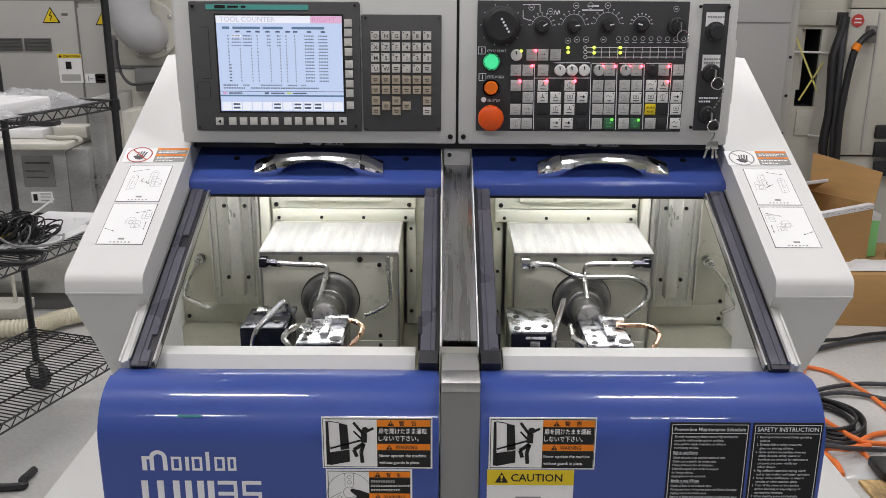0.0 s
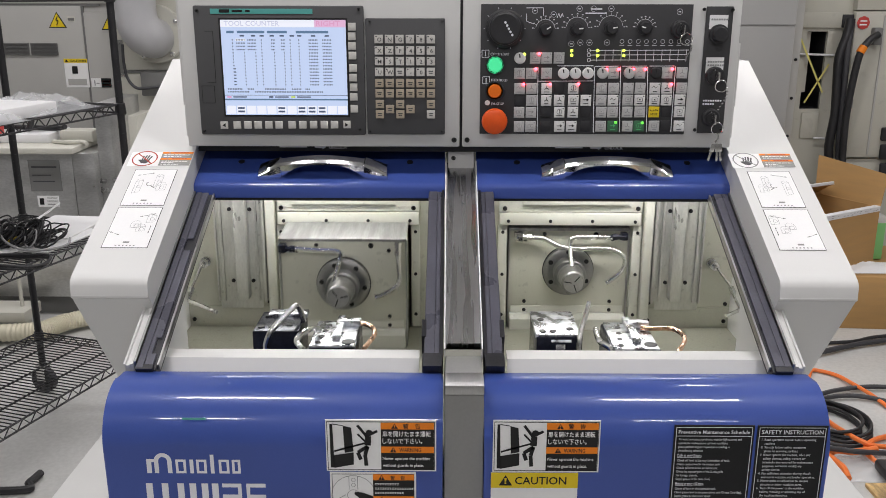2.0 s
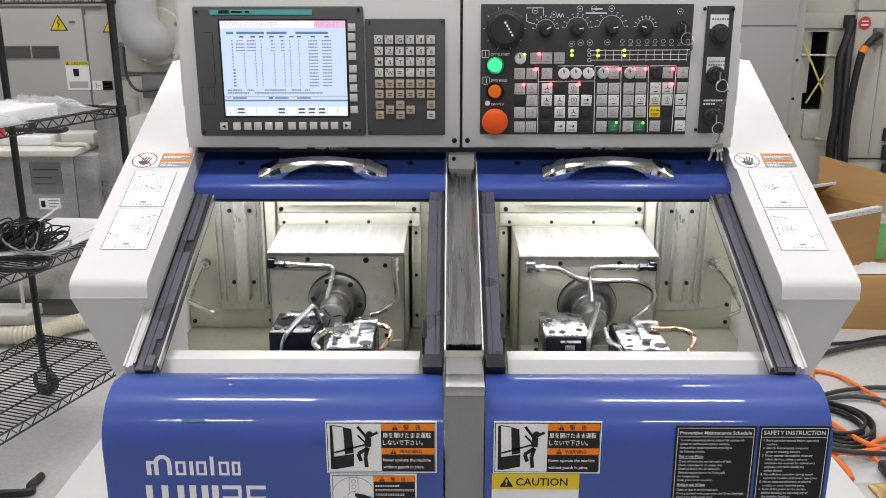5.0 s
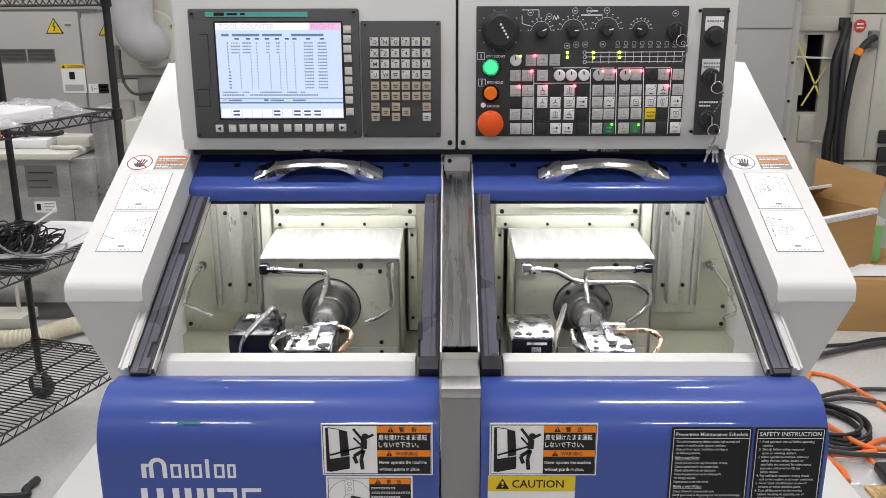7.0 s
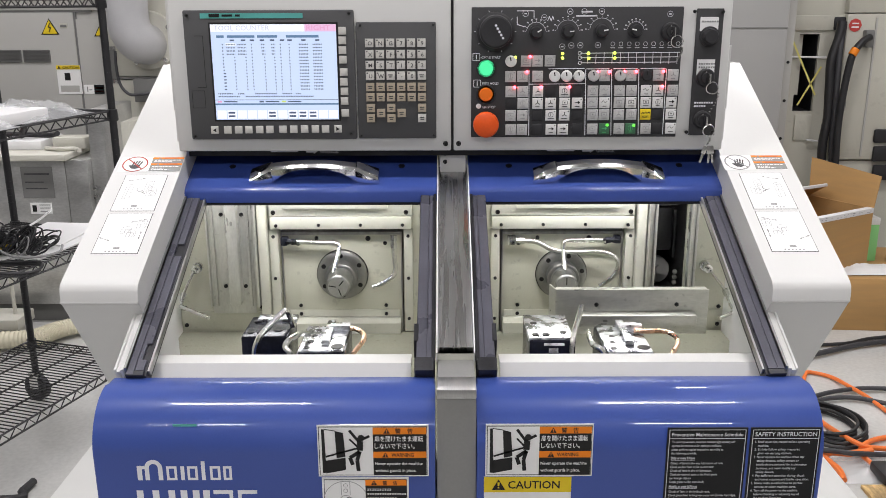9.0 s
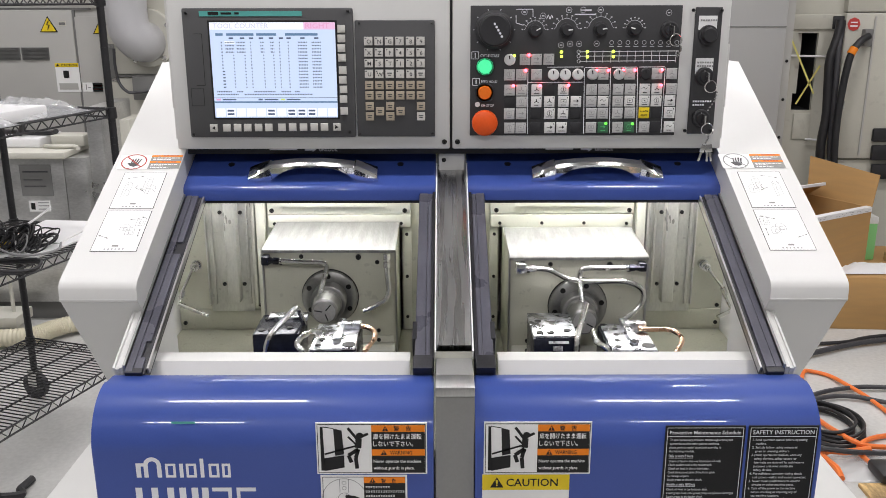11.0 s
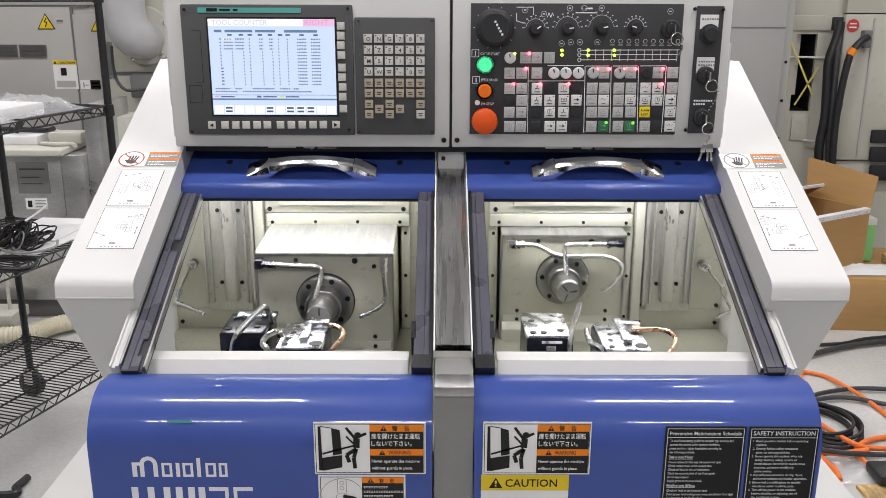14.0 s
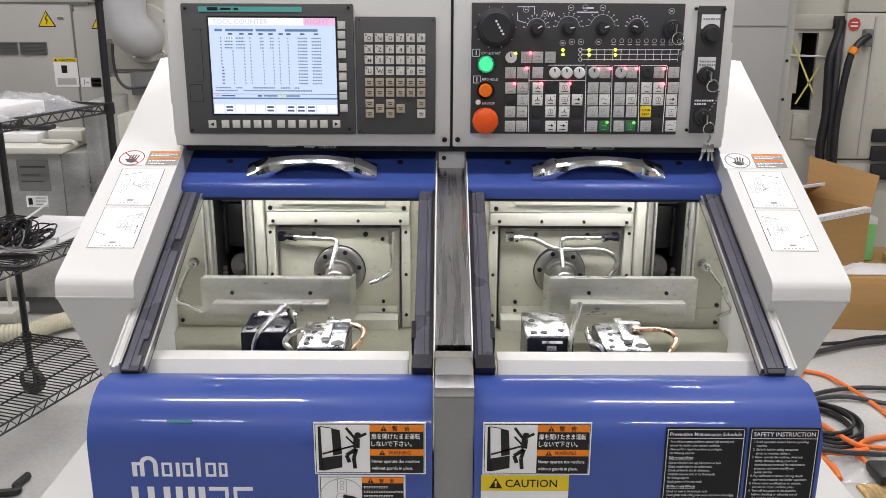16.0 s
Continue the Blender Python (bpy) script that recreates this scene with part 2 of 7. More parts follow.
# ---- mesh helpers ----
class Mesh:
    """Collects faces with a material slot each."""

    def __init__(self):
        self.v, self.f, self.m = [], [], []

    def add(self, vs, fs, k=0):
        n = len(self.v)
        self.v += [tuple(p) for p in vs]
        self.f += [tuple(i + n for i in f) for f in fs]
        self.m += [k] * len(fs)
        return self

    def box(self, lo, hi, k=0, bevel=0.0):
        (x0, y0, z0), (x1, y1, z1) = lo, hi
        if x0 > x1:
            x0, x1 = x1, x0
        if not bevel:
            vs = [(x, y, z) for z in (z0, z1) for x, y in ((x0, y0), (x1, y0), (x1, y1), (x0, y1))]
            return self.add(vs, [(3, 2, 1, 0), (4, 5, 6, 7), (0, 1, 5, 4), (1, 2, 6, 5), (2, 3, 7, 6), (3, 0, 4, 7)], k)
        bm = bmesh.new()
        bmesh.ops.create_cube(bm, size=1.0)
        for w in bm.verts:
            w.co = ((x0 + x1) / 2 + w.co.x * (x1 - x0), (y0 + y1) / 2 + w.co.y * (y1 - y0), (z0 + z1) / 2 + w.co.z * (z1 - z0))
        bmesh.ops.bevel(bm, geom=bm.edges[:], offset=bevel, segments=2, affect="EDGES", profile=0.5)
        return self.take(bm, k)

    def take(self, bm, k=0):
        bm.verts.index_update()
        self.add([w.co[:] for w in bm.verts], [[w.index for w in f.verts] for f in bm.faces], k)
        bm.free()
        return self

    def prism(self, prof, x0, x1, k=0, bevel=0.0):
        """A profile of (y, z) pushed along x."""
        if x0 > x1:
            x0, x1 = x1, x0
        n = len(prof)
        area = sum(prof[i][0] * prof[(i + 1) % n][1] - prof[(i + 1) % n][0] * prof[i][1] for i in range(n))
        if area < 0:
            prof = prof[::-1]
        vs = [(x0, *p) for p in prof] + [(x1, *p) for p in prof]
        fs = [tuple(range(n))[::-1], tuple(range(n, 2 * n))] + [(i, (i + 1) % n, n + (i + 1) % n, n + i) for i in range(n)]
        if not bevel:
            return self.add(vs, fs, k)
        bm = bmesh.new()
        ws = [bm.verts.new(p) for p in vs]
        for f in fs:
            bm.faces.new([ws[i] for i in f])
        edges = [e for f in list(bm.faces)[:2] for e in f.edges]
        bmesh.ops.bevel(bm, geom=edges, offset=bevel, segments=3, affect="EDGES", profile=0.5)
        return self.take(bm, k)

    def rings(self, rings, k=0, closed=False, caps=True):
        n, r = len(rings[0]), len(rings)
        vs = [p for ring in rings for p in ring]
        fs = [(i * n + j, i * n + (j + 1) % n, ((i + 1) % r) * n + (j + 1) % n, ((i + 1) % r) * n + j) for i in range(r if closed else r - 1) for j in range(n)]
        if caps and not closed:
            fs += [tuple(range(n))[::-1], tuple(range((r - 1) * n, r * n))]
        return self.add(vs, fs, k)

    def turn(self, origin, axis, prof, k=0, seg=32):
        """A turned shape: prof holds (distance along axis, radius)."""
        a = Vector(axis).normalized()
        u = a.orthogonal().normalized()
        w = a.cross(u)
        o = Vector(origin)
        return self.rings([[o + a * d + (u * math.cos(t) + w * math.sin(t)) * max(r, 1e-5) for t in [2 * math.pi * i / seg for i in range(seg)]] for d, r in prof], k)

    def tube(self, pts, r, k=0, seg=10, closed=False):
        """A round tube along smoothed points."""
        pts = [Vector(p) for p in pts]
        out, prev = [], None
        n = len(pts)
        for i, p in enumerate(pts):
            a = pts[(i + 1) % n] if closed or i + 1 < n else p
            b = pts[i - 1] if closed or i else p
            d = (a - b).normalized()
            u = (prev - d * prev.dot(d)).normalized() if prev else d.orthogonal().normalized()
            prev = u
            w = d.cross(u)
            rr = r[i] if isinstance(r, (list, tuple)) else r
            out.append([p + (u * math.cos(t) + w * math.sin(t)) * rr for t in [2 * math.pi * j / seg for j in range(seg)]])
        return self.rings(out, k, closed)

    def rect(self, x0, z0, x1, z1, y, k=0):
        """A flat piece facing -y."""
        x0, x1 = sorted((x0, x1))
        z0, z1 = sorted((z0, z1))
        return self.add([(x0, y, z0), (x1, y, z0), (x1, y, z1), (x0, y, z1)], [(0, 1, 2, 3)], k)

    def poly(self, pts, y, k=0):
        """A flat outline of (x, z), drawn anticlockwise as seen from the front, facing -y."""
        n = len(pts)
        area = sum(pts[i][0] * pts[(i + 1) % n][1] - pts[(i + 1) % n][0] * pts[i][1] for i in range(n))
        if area < 0:
            pts = pts[::-1]
        return self.add([(x, y, z) for x, z in pts], [tuple(range(n))], k)

    def stroke(self, pts, w, y, k=0):
        """A flat drawn line of width w through (x, z) points."""
        for (ax, az), (bx, bz) in zip(pts, pts[1:]):
            d = math.hypot(bx - ax, bz - az) or 1
            nx, nz = -(bz - az) / d * w / 2, (bx - ax) / d * w / 2
            self.poly([(ax + nx, az + nz), (ax - nx, az - nz), (bx - nx, bz - nz), (bx + nx, bz + nz)], y, k)
        return self

    def disc(self, x, z, r, y, k=0, seg=24):
        return self.poly([(x + r * math.cos(2 * math.pi * i / seg), z + r * math.sin(2 * math.pi * i / seg)) for i in range(seg)], y, k)

    def ring(self, x, z, r, w, y, k=0, seg=28, a0=0.0, a1=360.0):
        pts = [radians(a0 + (a1 - a0) * i / seg) for i in range(seg + 1)]
        for a, b in zip(pts, pts[1:]):
            self.poly([(x + (r - w) * math.cos(a), z + (r - w) * math.sin(a)), (x + r * math.cos(a), z + r * math.sin(a)), (x + r * math.cos(b), z + r * math.sin(b)), (x + (r - w) * math.cos(b), z + (r - w) * math.sin(b))], y, k)
        return self

    def text(self, body, x, z, size, y, k=0, wide=None, align="LEFT"):
        """Lettering on a face at y; wide stretches it to that width."""
        cu = bpy.data.curves.new("letters", "FONT")
        cu.body, cu.size, cu.align_x, cu.resolution_u, cu.offset = body, size, align, 2, 0.012 * size
        ob = bpy.data.objects.new("letters", cu)
        scene.collection.objects.link(ob)
        bpy.context.view_layer.update()
        me = bpy.data.meshes.new_from_object(ob.evaluated_get(bpy.context.evaluated_depsgraph_get()))
        vs = [v.co.copy() for v in me.vertices]
        if vs:
            lo, hi = min(v.x for v in vs), max(v.x for v in vs)
            s = wide / (hi - lo) if wide and hi > lo else 1
            off = lo if align == "LEFT" else 0
            self.add([(x + (v.x - off) * s, y, z + v.y) for v in vs], [tuple(p.vertices) for p in me.polygons], k)
        bpy.data.objects.remove(ob)
        bpy.data.curves.remove(cu)
        bpy.data.meshes.remove(me)
        return self

    def mirrored(self):
        out = Mesh()
        out.v = [(-x, y, z) for x, y, z in self.v]
        out.f = [f[::-1] for f in self.f]
        out.m = self.m[:]
        return out

    def moved(self, m):
        self.v = [tuple(m @ Vector(p)) for p in self.v]
        return self


def smooth(pts, n=6, closed=False):
    """Catmull-Rom points through pts."""
    pts = [Vector(p) for p in pts]
    out, c = [], len(pts)
    for i in range(c if closed else c - 1):
        p0 = pts[i - 1] if closed or i else pts[0]
        p1, p2 = pts[i], pts[(i + 1) % c]
        p3 = pts[(i + 2) % c] if closed or i + 2 < c else pts[-1]
        for j in range(n):
            t = j / n
            out.append(0.5 * ((2 * p1) + (p2 - p0) * t + (2 * p0 - 5 * p1 + 4 * p2 - p3) * t * t + (3 * p1 - p0 - 3 * p2 + p3) * t ** 3))
    if not closed:
        out.append(pts[-1])
    return out


def part(name, mesh, mats, parent=None, label="", at=None, keen=35):
    """Links a Mesh as one object, under a thing or a part; at: where its own space lies in its parent's."""
    me = bpy.data.meshes.new(name)
    if at is not None:
        o = Vector(at)
        mesh.v = [tuple(Vector(p) - o) for p in mesh.v]
    me.from_pydata(mesh.v, [], mesh.f)
    for m in mats if isinstance(mats, (list, tuple)) else [mats]:
        me.materials.append(m)
    me.polygons.foreach_set("material_index", mesh.m)
    me.polygons.foreach_set("use_smooth", [True] * len(me.polygons))
    me.update()
    me.set_sharp_from_angle(angle=radians(keen))
    ob = new(name, me)
    if parent:
        ob.parent = parent
    if at is not None:
        ob.location = at
    return tagged(ob, label)


def thing(name, label, category, at=(0, 0, 0), group="", kind=""):
    ob = new(name)
    ob.empty_display_size = 0.1
    ob.location = at
    return tagged(ob, label, category, group, kind)


def solo(name, mesh, mats, label, category="", group="", kind=""):
    return tagged(part(name, mesh, mats, None, label), "", category, group, kind)


def again(ob, name, at, parent, label=""):
    """Another object on the same mesh."""
    o = new(name, ob.data)
    o.parent = parent
    o.location = at
    return tagged(o, label)


# ---- the hall ----
def hall():
    solo("floor", Mesh().box((-6, -4, -0.1), (6, 8, 0)), FLOOR, "grey sealed concrete shop floor with faint streaks", "floor", kind="structure")
    solo("wall_north", Mesh().box((-6, 8, 0), (6, 8.15, 3.6)), WALLP, "plain grey painted wall behind the machines", "wall", kind="structure")
    solo("wall_south", Mesh().box((-6, -4.15, 0), (6, -4, 3.6)), WALLP, "plain grey painted wall", "wall", kind="structure")
    solo("wall_west", Mesh().box((-6.15, -4.15, 0), (-6, 8.15, 3.6)), WALLP, "plain grey painted wall", "wall", kind="structure")
    solo("wall_east", Mesh().box((6, -4.15, 0), (6.15, 8.15, 3.6)), WALLP, "plain grey painted wall", "wall", kind="structure")
    solo("ceiling", Mesh().box((-6.15, -4.15, 3.6), (6.15, 8.15, 3.7)), CEIL, "pale ceiling boards over the shop floor", "ceiling", kind="structure")
    first = None
    rows = ((-2.2, (-1.5, -0.35, 1.4)), (0.9, (-2.9, -0.88, 0.92, 2.9)), (3.2, (-2.9, -0.85, 1.0, 2.9)), (5.6, (-3.2, -1.1, 1.1, 3.2)))
    for y, xs in rows:
        for x in xs:
            if first is None:
                lamp = first = thing("ceiling_lamp", "white twin tube lamp fixed to the ceiling", "ceiling lamp", (x, y, 3.6), "ceiling lamps")
                part("housing", Mesh().box((-0.32, -0.09, -0.06), (0.32, 0.09, 0.0), 0, 0.006), WHITE, first)
                for s in (-0.05, 0.05):
                    part("tube", Mesh().tube([(-0.29, s, -0.09), (0.29, s, -0.09)], 0.014), TUBE, first)
            else:
                copy_thing(first, pose(x, y, 3.6))
            li = bpy.data.lights.new("tube_light", "AREA")
            li.shape, li.size, li.size_y, li.energy, li.color = "RECTANGLE", 0.58, 0.14, TUBE_POWER, (1.0, 0.965, 0.985)
            lo = new("tube_light", li)
            lo.location = (x, y, 3.6 - 0.115)


hall()


# ---- the twin-spindle lathe ----
SLOPE = (-0.902, -0.432)            # the way down the sloping front, in (y, z)
UP = (-0.432, 0.902)                # square to the sloping front


def on_slope(s, off=0.0):
    """(y, z) at s metres down the sloping front, off metres above it."""
    return (1.64 + SLOPE[0] * s + UP[0] * off, 1.2025 + SLOPE[1] * s + UP[1] * off)


def slab(s0, s1, a, b):
    return [on_slope(s0, a), on_slope(s1, a), on_slope(s1, b), on_slope(s0, b)]


def both(name, build, mats, parent, label=""):
    """The same part on either side of the machine's middle."""
    m = build()
    part(name, m.mirrored(), mats, parent, label)
    part(name, m, mats, parent, label)


def screws(mesh, places, y, r=0.0035, k=0):
    for x, z in places:
        mesh.turn((x, y, z), (0, -1, 0), [(0, r), (0.0025, r), (0.003, r * 0.6), (0.001, r * 0.5), (0.001, 0)], k, 12)
    return mesh


BOLTS = {}


def bolts(parent, places, y, r=0.0035):
    """Bolt heads facing -y, each a part of its own on a shared mesh."""
    for x, z in places:
        if r not in BOLTS:
            BOLTS[r] = part("bolt", screws(Mesh(), [(0, 0)], 0, r), SCREW, parent)
            BOLTS[r].location = (x, y, z)
        else:
            again(BOLTS[r], "bolt", (x, y, z), parent)


lathe = thing("twin_spindle_lathe", "white and blue twin-spindle lathe with two open work bays", "machine tool")


def lathe_body():
    part("machine_base", Mesh().box((-0.845, 1.26, 0.10), (0.845, 2.6, 0.5), 0, 0.008), WHITE, lathe, "white base tray wider than the machine")
    for x in (-0.7, 0.7):
        for y in (1.4, 2.4):
            part("levelling_foot", Mesh().turn((x, y, 0), (0, 0, 1), [(0, 0.05), (0.02, 0.05), (0.03, 0.02), (0.11, 0.02)]), GREY, lathe)
    part("lower_body", Mesh().box((-0.455, 1.195, 0.49), (0.455, 2.35, 0.74), 0, 0.004), WHITE, lathe)
    part("rear_body", Mesh().box((-0.596, 2.09, 0.74), (0.596, 2.35, 1.46), 0, 0.004), WHITE, lathe)
    part("upper_body", Mesh().box((-0.47, 1.665, 1.235), (0.47, 2.085, 1.47), 0, 0.004), WHITE, lathe)
    part("bay_roof", Mesh().box((-0.596, 1.66, 1.215), (0.596, 2.088, 1.232)), CREAM, lathe)
    part("bay_divider", Mesh().box((-0.028, 1.2, 0.74), (0.028, 1.83, 1.0)).prism([(1.2, 1.0), (1.83, 1.0), (1.83, 1.21), (1.66, 1.21), on_slope(0.04, -0.03), on_slope(0.47, -0.03)], -0.028, 0.028), CREAM, lathe)

    # blue lower covers with a rolled top edge
    roll = [(1.178, 0.972), (1.172, 0.9755)] + [(1.153 - 0.073 * math.sin(radians(a)), 0.900 + 0.0755 * math.cos(radians(a))) for a in range(4, 91, 6)] + [(1.08, 0.52), (1.178, 0.52)]
    part("front_cover", Mesh().prism(roll, -0.4955, -0.0295, 0, 0.006), BLUE, lathe, "glossy blue lower front cover")
    part("front_cover", Mesh().prism(roll, 0.0275, 0.4985, 0, 0.006), BLUE, lathe, "glossy blue lower front cover")
    # column between the bays
    part("centre_strip", Mesh().prism(slab(0.03, 0.478, 0.0, 0.014), -0.026, 0.026, 0, 0.002), STEELV, lathe, "brushed stainless strip between the doors")
    part("centre_edge", Mesh().prism(slab(0.03, 0.493, 0.0, 0.018), -0.0285, -0.0265), PAPER, lathe)
    part("centre_edge", Mesh().prism(slab(0.03, 0.493, 0.0, 0.018), 0.0265, 0.0285), PAPER, lathe)
    part("centre_ledge", Mesh().box((-0.0265, 1.082, 0.983), (0.0265, 1.125, 0.997), 0, 0.0015), STEEL, lathe)
    part("centre_step", Mesh().box((-0.0262, 1.126, 0.974), (0.0262, 1.20, 0.990), 0, 0.001), POSTG, lathe)
    part("centre_post", Mesh().box((-0.0265, 1.088, 0.5), (0.0265, 1.19, 0.9735)).box((-0.0262, 1.088, 0.9735), (0.0262, 1.1255, 0.9828)), POSTG, lathe, "grey post between the blue covers")
    part("centre_bracket", screws(Mesh().box((-0.024, 1.592, 1.180), (0.024, 1.66, 1.24), 0, 0.003), [(-0.014, 1.229), (-0.014, 1.214)], 1.592, 0.004, 1), [CONSOLE, SCREW], lathe)

    # rails, side frames and inner walls
    def rail(stepped):
        m = Mesh().prism(slab(0.10, 0.520, -0.02, 0.001), 0.4455, 0.4745, 0, 0.001)
        if stepped:
            m.prism(slab(0.10, 0.519, 0.0, 0.005), 0.4635, 0.4740, 1, 0.001)
            m.prism(slab(0.265, 0.46, 0.0, 0.0046), 0.4500, 0.4632, 1, 0.0015)
            m.prism(slab(0.10, 0.235, 0.0, 0.0046), 0.4520, 0.4632, 1, 0.0015)
            m.prism(slab(0.492, 0.512, 0.0, 0.0046), 0.4500, 0.4632, 1, 0.0015)
            m.prism(slab(0.455, 0.497, 0.0, 0.0044), 0.4570, 0.4632, 1, 0.0005)
        else:
            m.prism(slab(0.10, 0.512, 0.0, 0.005), 0.4640, 0.4740, 1, 0.001)
            m.prism(slab(0.10, 0.512, 0.0, 0.0052), 0.4500, 0.4637, 1, 0.001)
        m.prism(slab(0.513, 0.5215, -0.016, 0.0048), 0.4490, 0.4745, 0, 0.001)
        return m
    part("door_rail", rail(True).mirrored(), [BLACK, RAILG], lathe, "black sloping door guide rail with a stepped cover")
    part("door_rail", rail(False), [BLACK, RAILG], lathe, "black sloping door guide rail")
    both("rail_edge", lambda: Mesh().prism(slab(0.10, 0.512, -0.008, 0.003), 0.4420, 0.4450, 0), STEEL, lathe, "bright steel edge of the guide rail")

    def inner_rail():
        m = Mesh().prism(slab(0.10, 0.515, -0.03, 0.006), 0.032, 0.058, 0, 0.002)
        m.prism(slab(0.10, 0.50, -0.02, 0.0075), 0.0350, 0.0420, 1, 0.0008)
        m.prism(slab(0.10, 0.50, -0.02, 0.0080), 0.0424, 0.0572, 1, 0.0008)
        m.prism(slab(0.10, 0.50, -0.03, 0.010), 0.030, 0.0345, 0)
        m.prism(slab(0.495, 0.52, -0.02, 0.012), 0.031, 0.060, 0, 0.003)
        m.prism(slab(0.425, 0.46, -0.03, 0.009), 0.055, 0.062, 0, 0.001)
        return m
    both("door_rail", inner_rail, [BLACK, RAILG], lathe, "black sloping door guide rail")
    both("rail_trim", lambda: Mesh().prism(slab(0.10, 0.51, -0.02, 0.0075), 0.4755, 0.479, 0), STEEL, lathe)
    both("side_frame", lambda: Mesh().prism(slab(0.02, 0.512, -0.06, 0.0045), 0.4795, 0.4855, 0, 0.0015).prism(slab(0.02, 0.512, -0.06, 0.001), 0.4855, 0.4905, 0).prism(slab(0.02, 0.512, -0.06, 0.0045), 0.4905, 0.4940, 0, 0.001).prism([(1.19, 0.74), (1.22, 0.74), (1.24, 0.97), (1.19, 0.95)], 0.4795, 0.494), WHITE, lathe, "white sloping side frame")
    both("inner_wall", lambda: Mesh().prism([(1.2, 0.74), (1.382, 0.74), (1.382, 1.052), (1.2, 0.965)], 0.462, 0.474), WHITE, lathe, "white inner side wall of the bay")
    both("sill", lambda: Mesh().prism([(1.182, 0.916), (1.217, 0.9785), (1.25, 0.9785), (1.25, 0.970), (1.226, 0.970), (1.190, 0.909)], 0.066, 0.459), WHITE, lathe, "white sill at the foot of the bay")
    # bay floor in a darker, blotchier olive than the rear wall
    both("bay_floor", lambda: Mesh().prism([(1.25, 0.80), (1.819, 0.797), (1.819, 0.76), (1.25, 0.76)], 0.029, 0.4605).prism([(1.50, 0.799), (1.819, 0.797), (1.819, 0.76), (1.50, 0.76)], 0.4605, 0.591), BAYOLIVE, lathe, "blotchy dark olive floor of the bay")

    # shoulders: sloping top, lip, undercut and outer side
    def shoulder():
        t = 0.004
        m = Mesh()
        a, b, b2, b3, c, d, e = (1.86, 1.371), (1.277, 1.0919), (1.2685, 1.0872), (1.2635, 1.0822), (1.2612, 1.0755), (1.2605, 1.060), (1.60, 0.592)
        prof = [a, b, b2, b3, c, d, e]
        inner = [(a[0], a[1] - 0.006), (b[0] + 0.004, b[1] - 0.005), (b2[0] + 0.005, b2[1] - 0.004), (b3[0] + 0.006, b3[1] - 0.003), (c[0] + 0.006, c[1] - 0.003), (d[0] + 0.006, d[1] + 0.002), (e[0] + 0.006, e[1] + 0.002)]
        m.prism(prof + inner[::-1], 0.4785, 0.5962)
        a, b, b2, b3, c, d, e = [(p + 0.0012, q - 0.0014) for p, q in prof]
        m.prism([a, b, b2, b3, c, d, e, (2.3, 0.592), (2.3, 1.368)], 0.592, 0.5958)
        m.prism([a, b, b2, b3, c, d, (1.30, 1.015), (1.66, 1.185), (1.86, 1.28)], 0.4788, 0.4815)
        m.box((0.4816, 1.862, 1.361), (0.5918, 2.3, 1.367))
        return m
    both("shoulder", shoulder, WHITE, lathe, "white sloping shoulder cover beside the doors")
    both("shoulder_lip", lambda: Mesh().prism([(1.262, 1.060), (1.2595, 1.060), (1.2595, 1.0575), (1.267, 1.052)], 0.4785, 0.596), CONSOLE, lathe)


lathe_body()


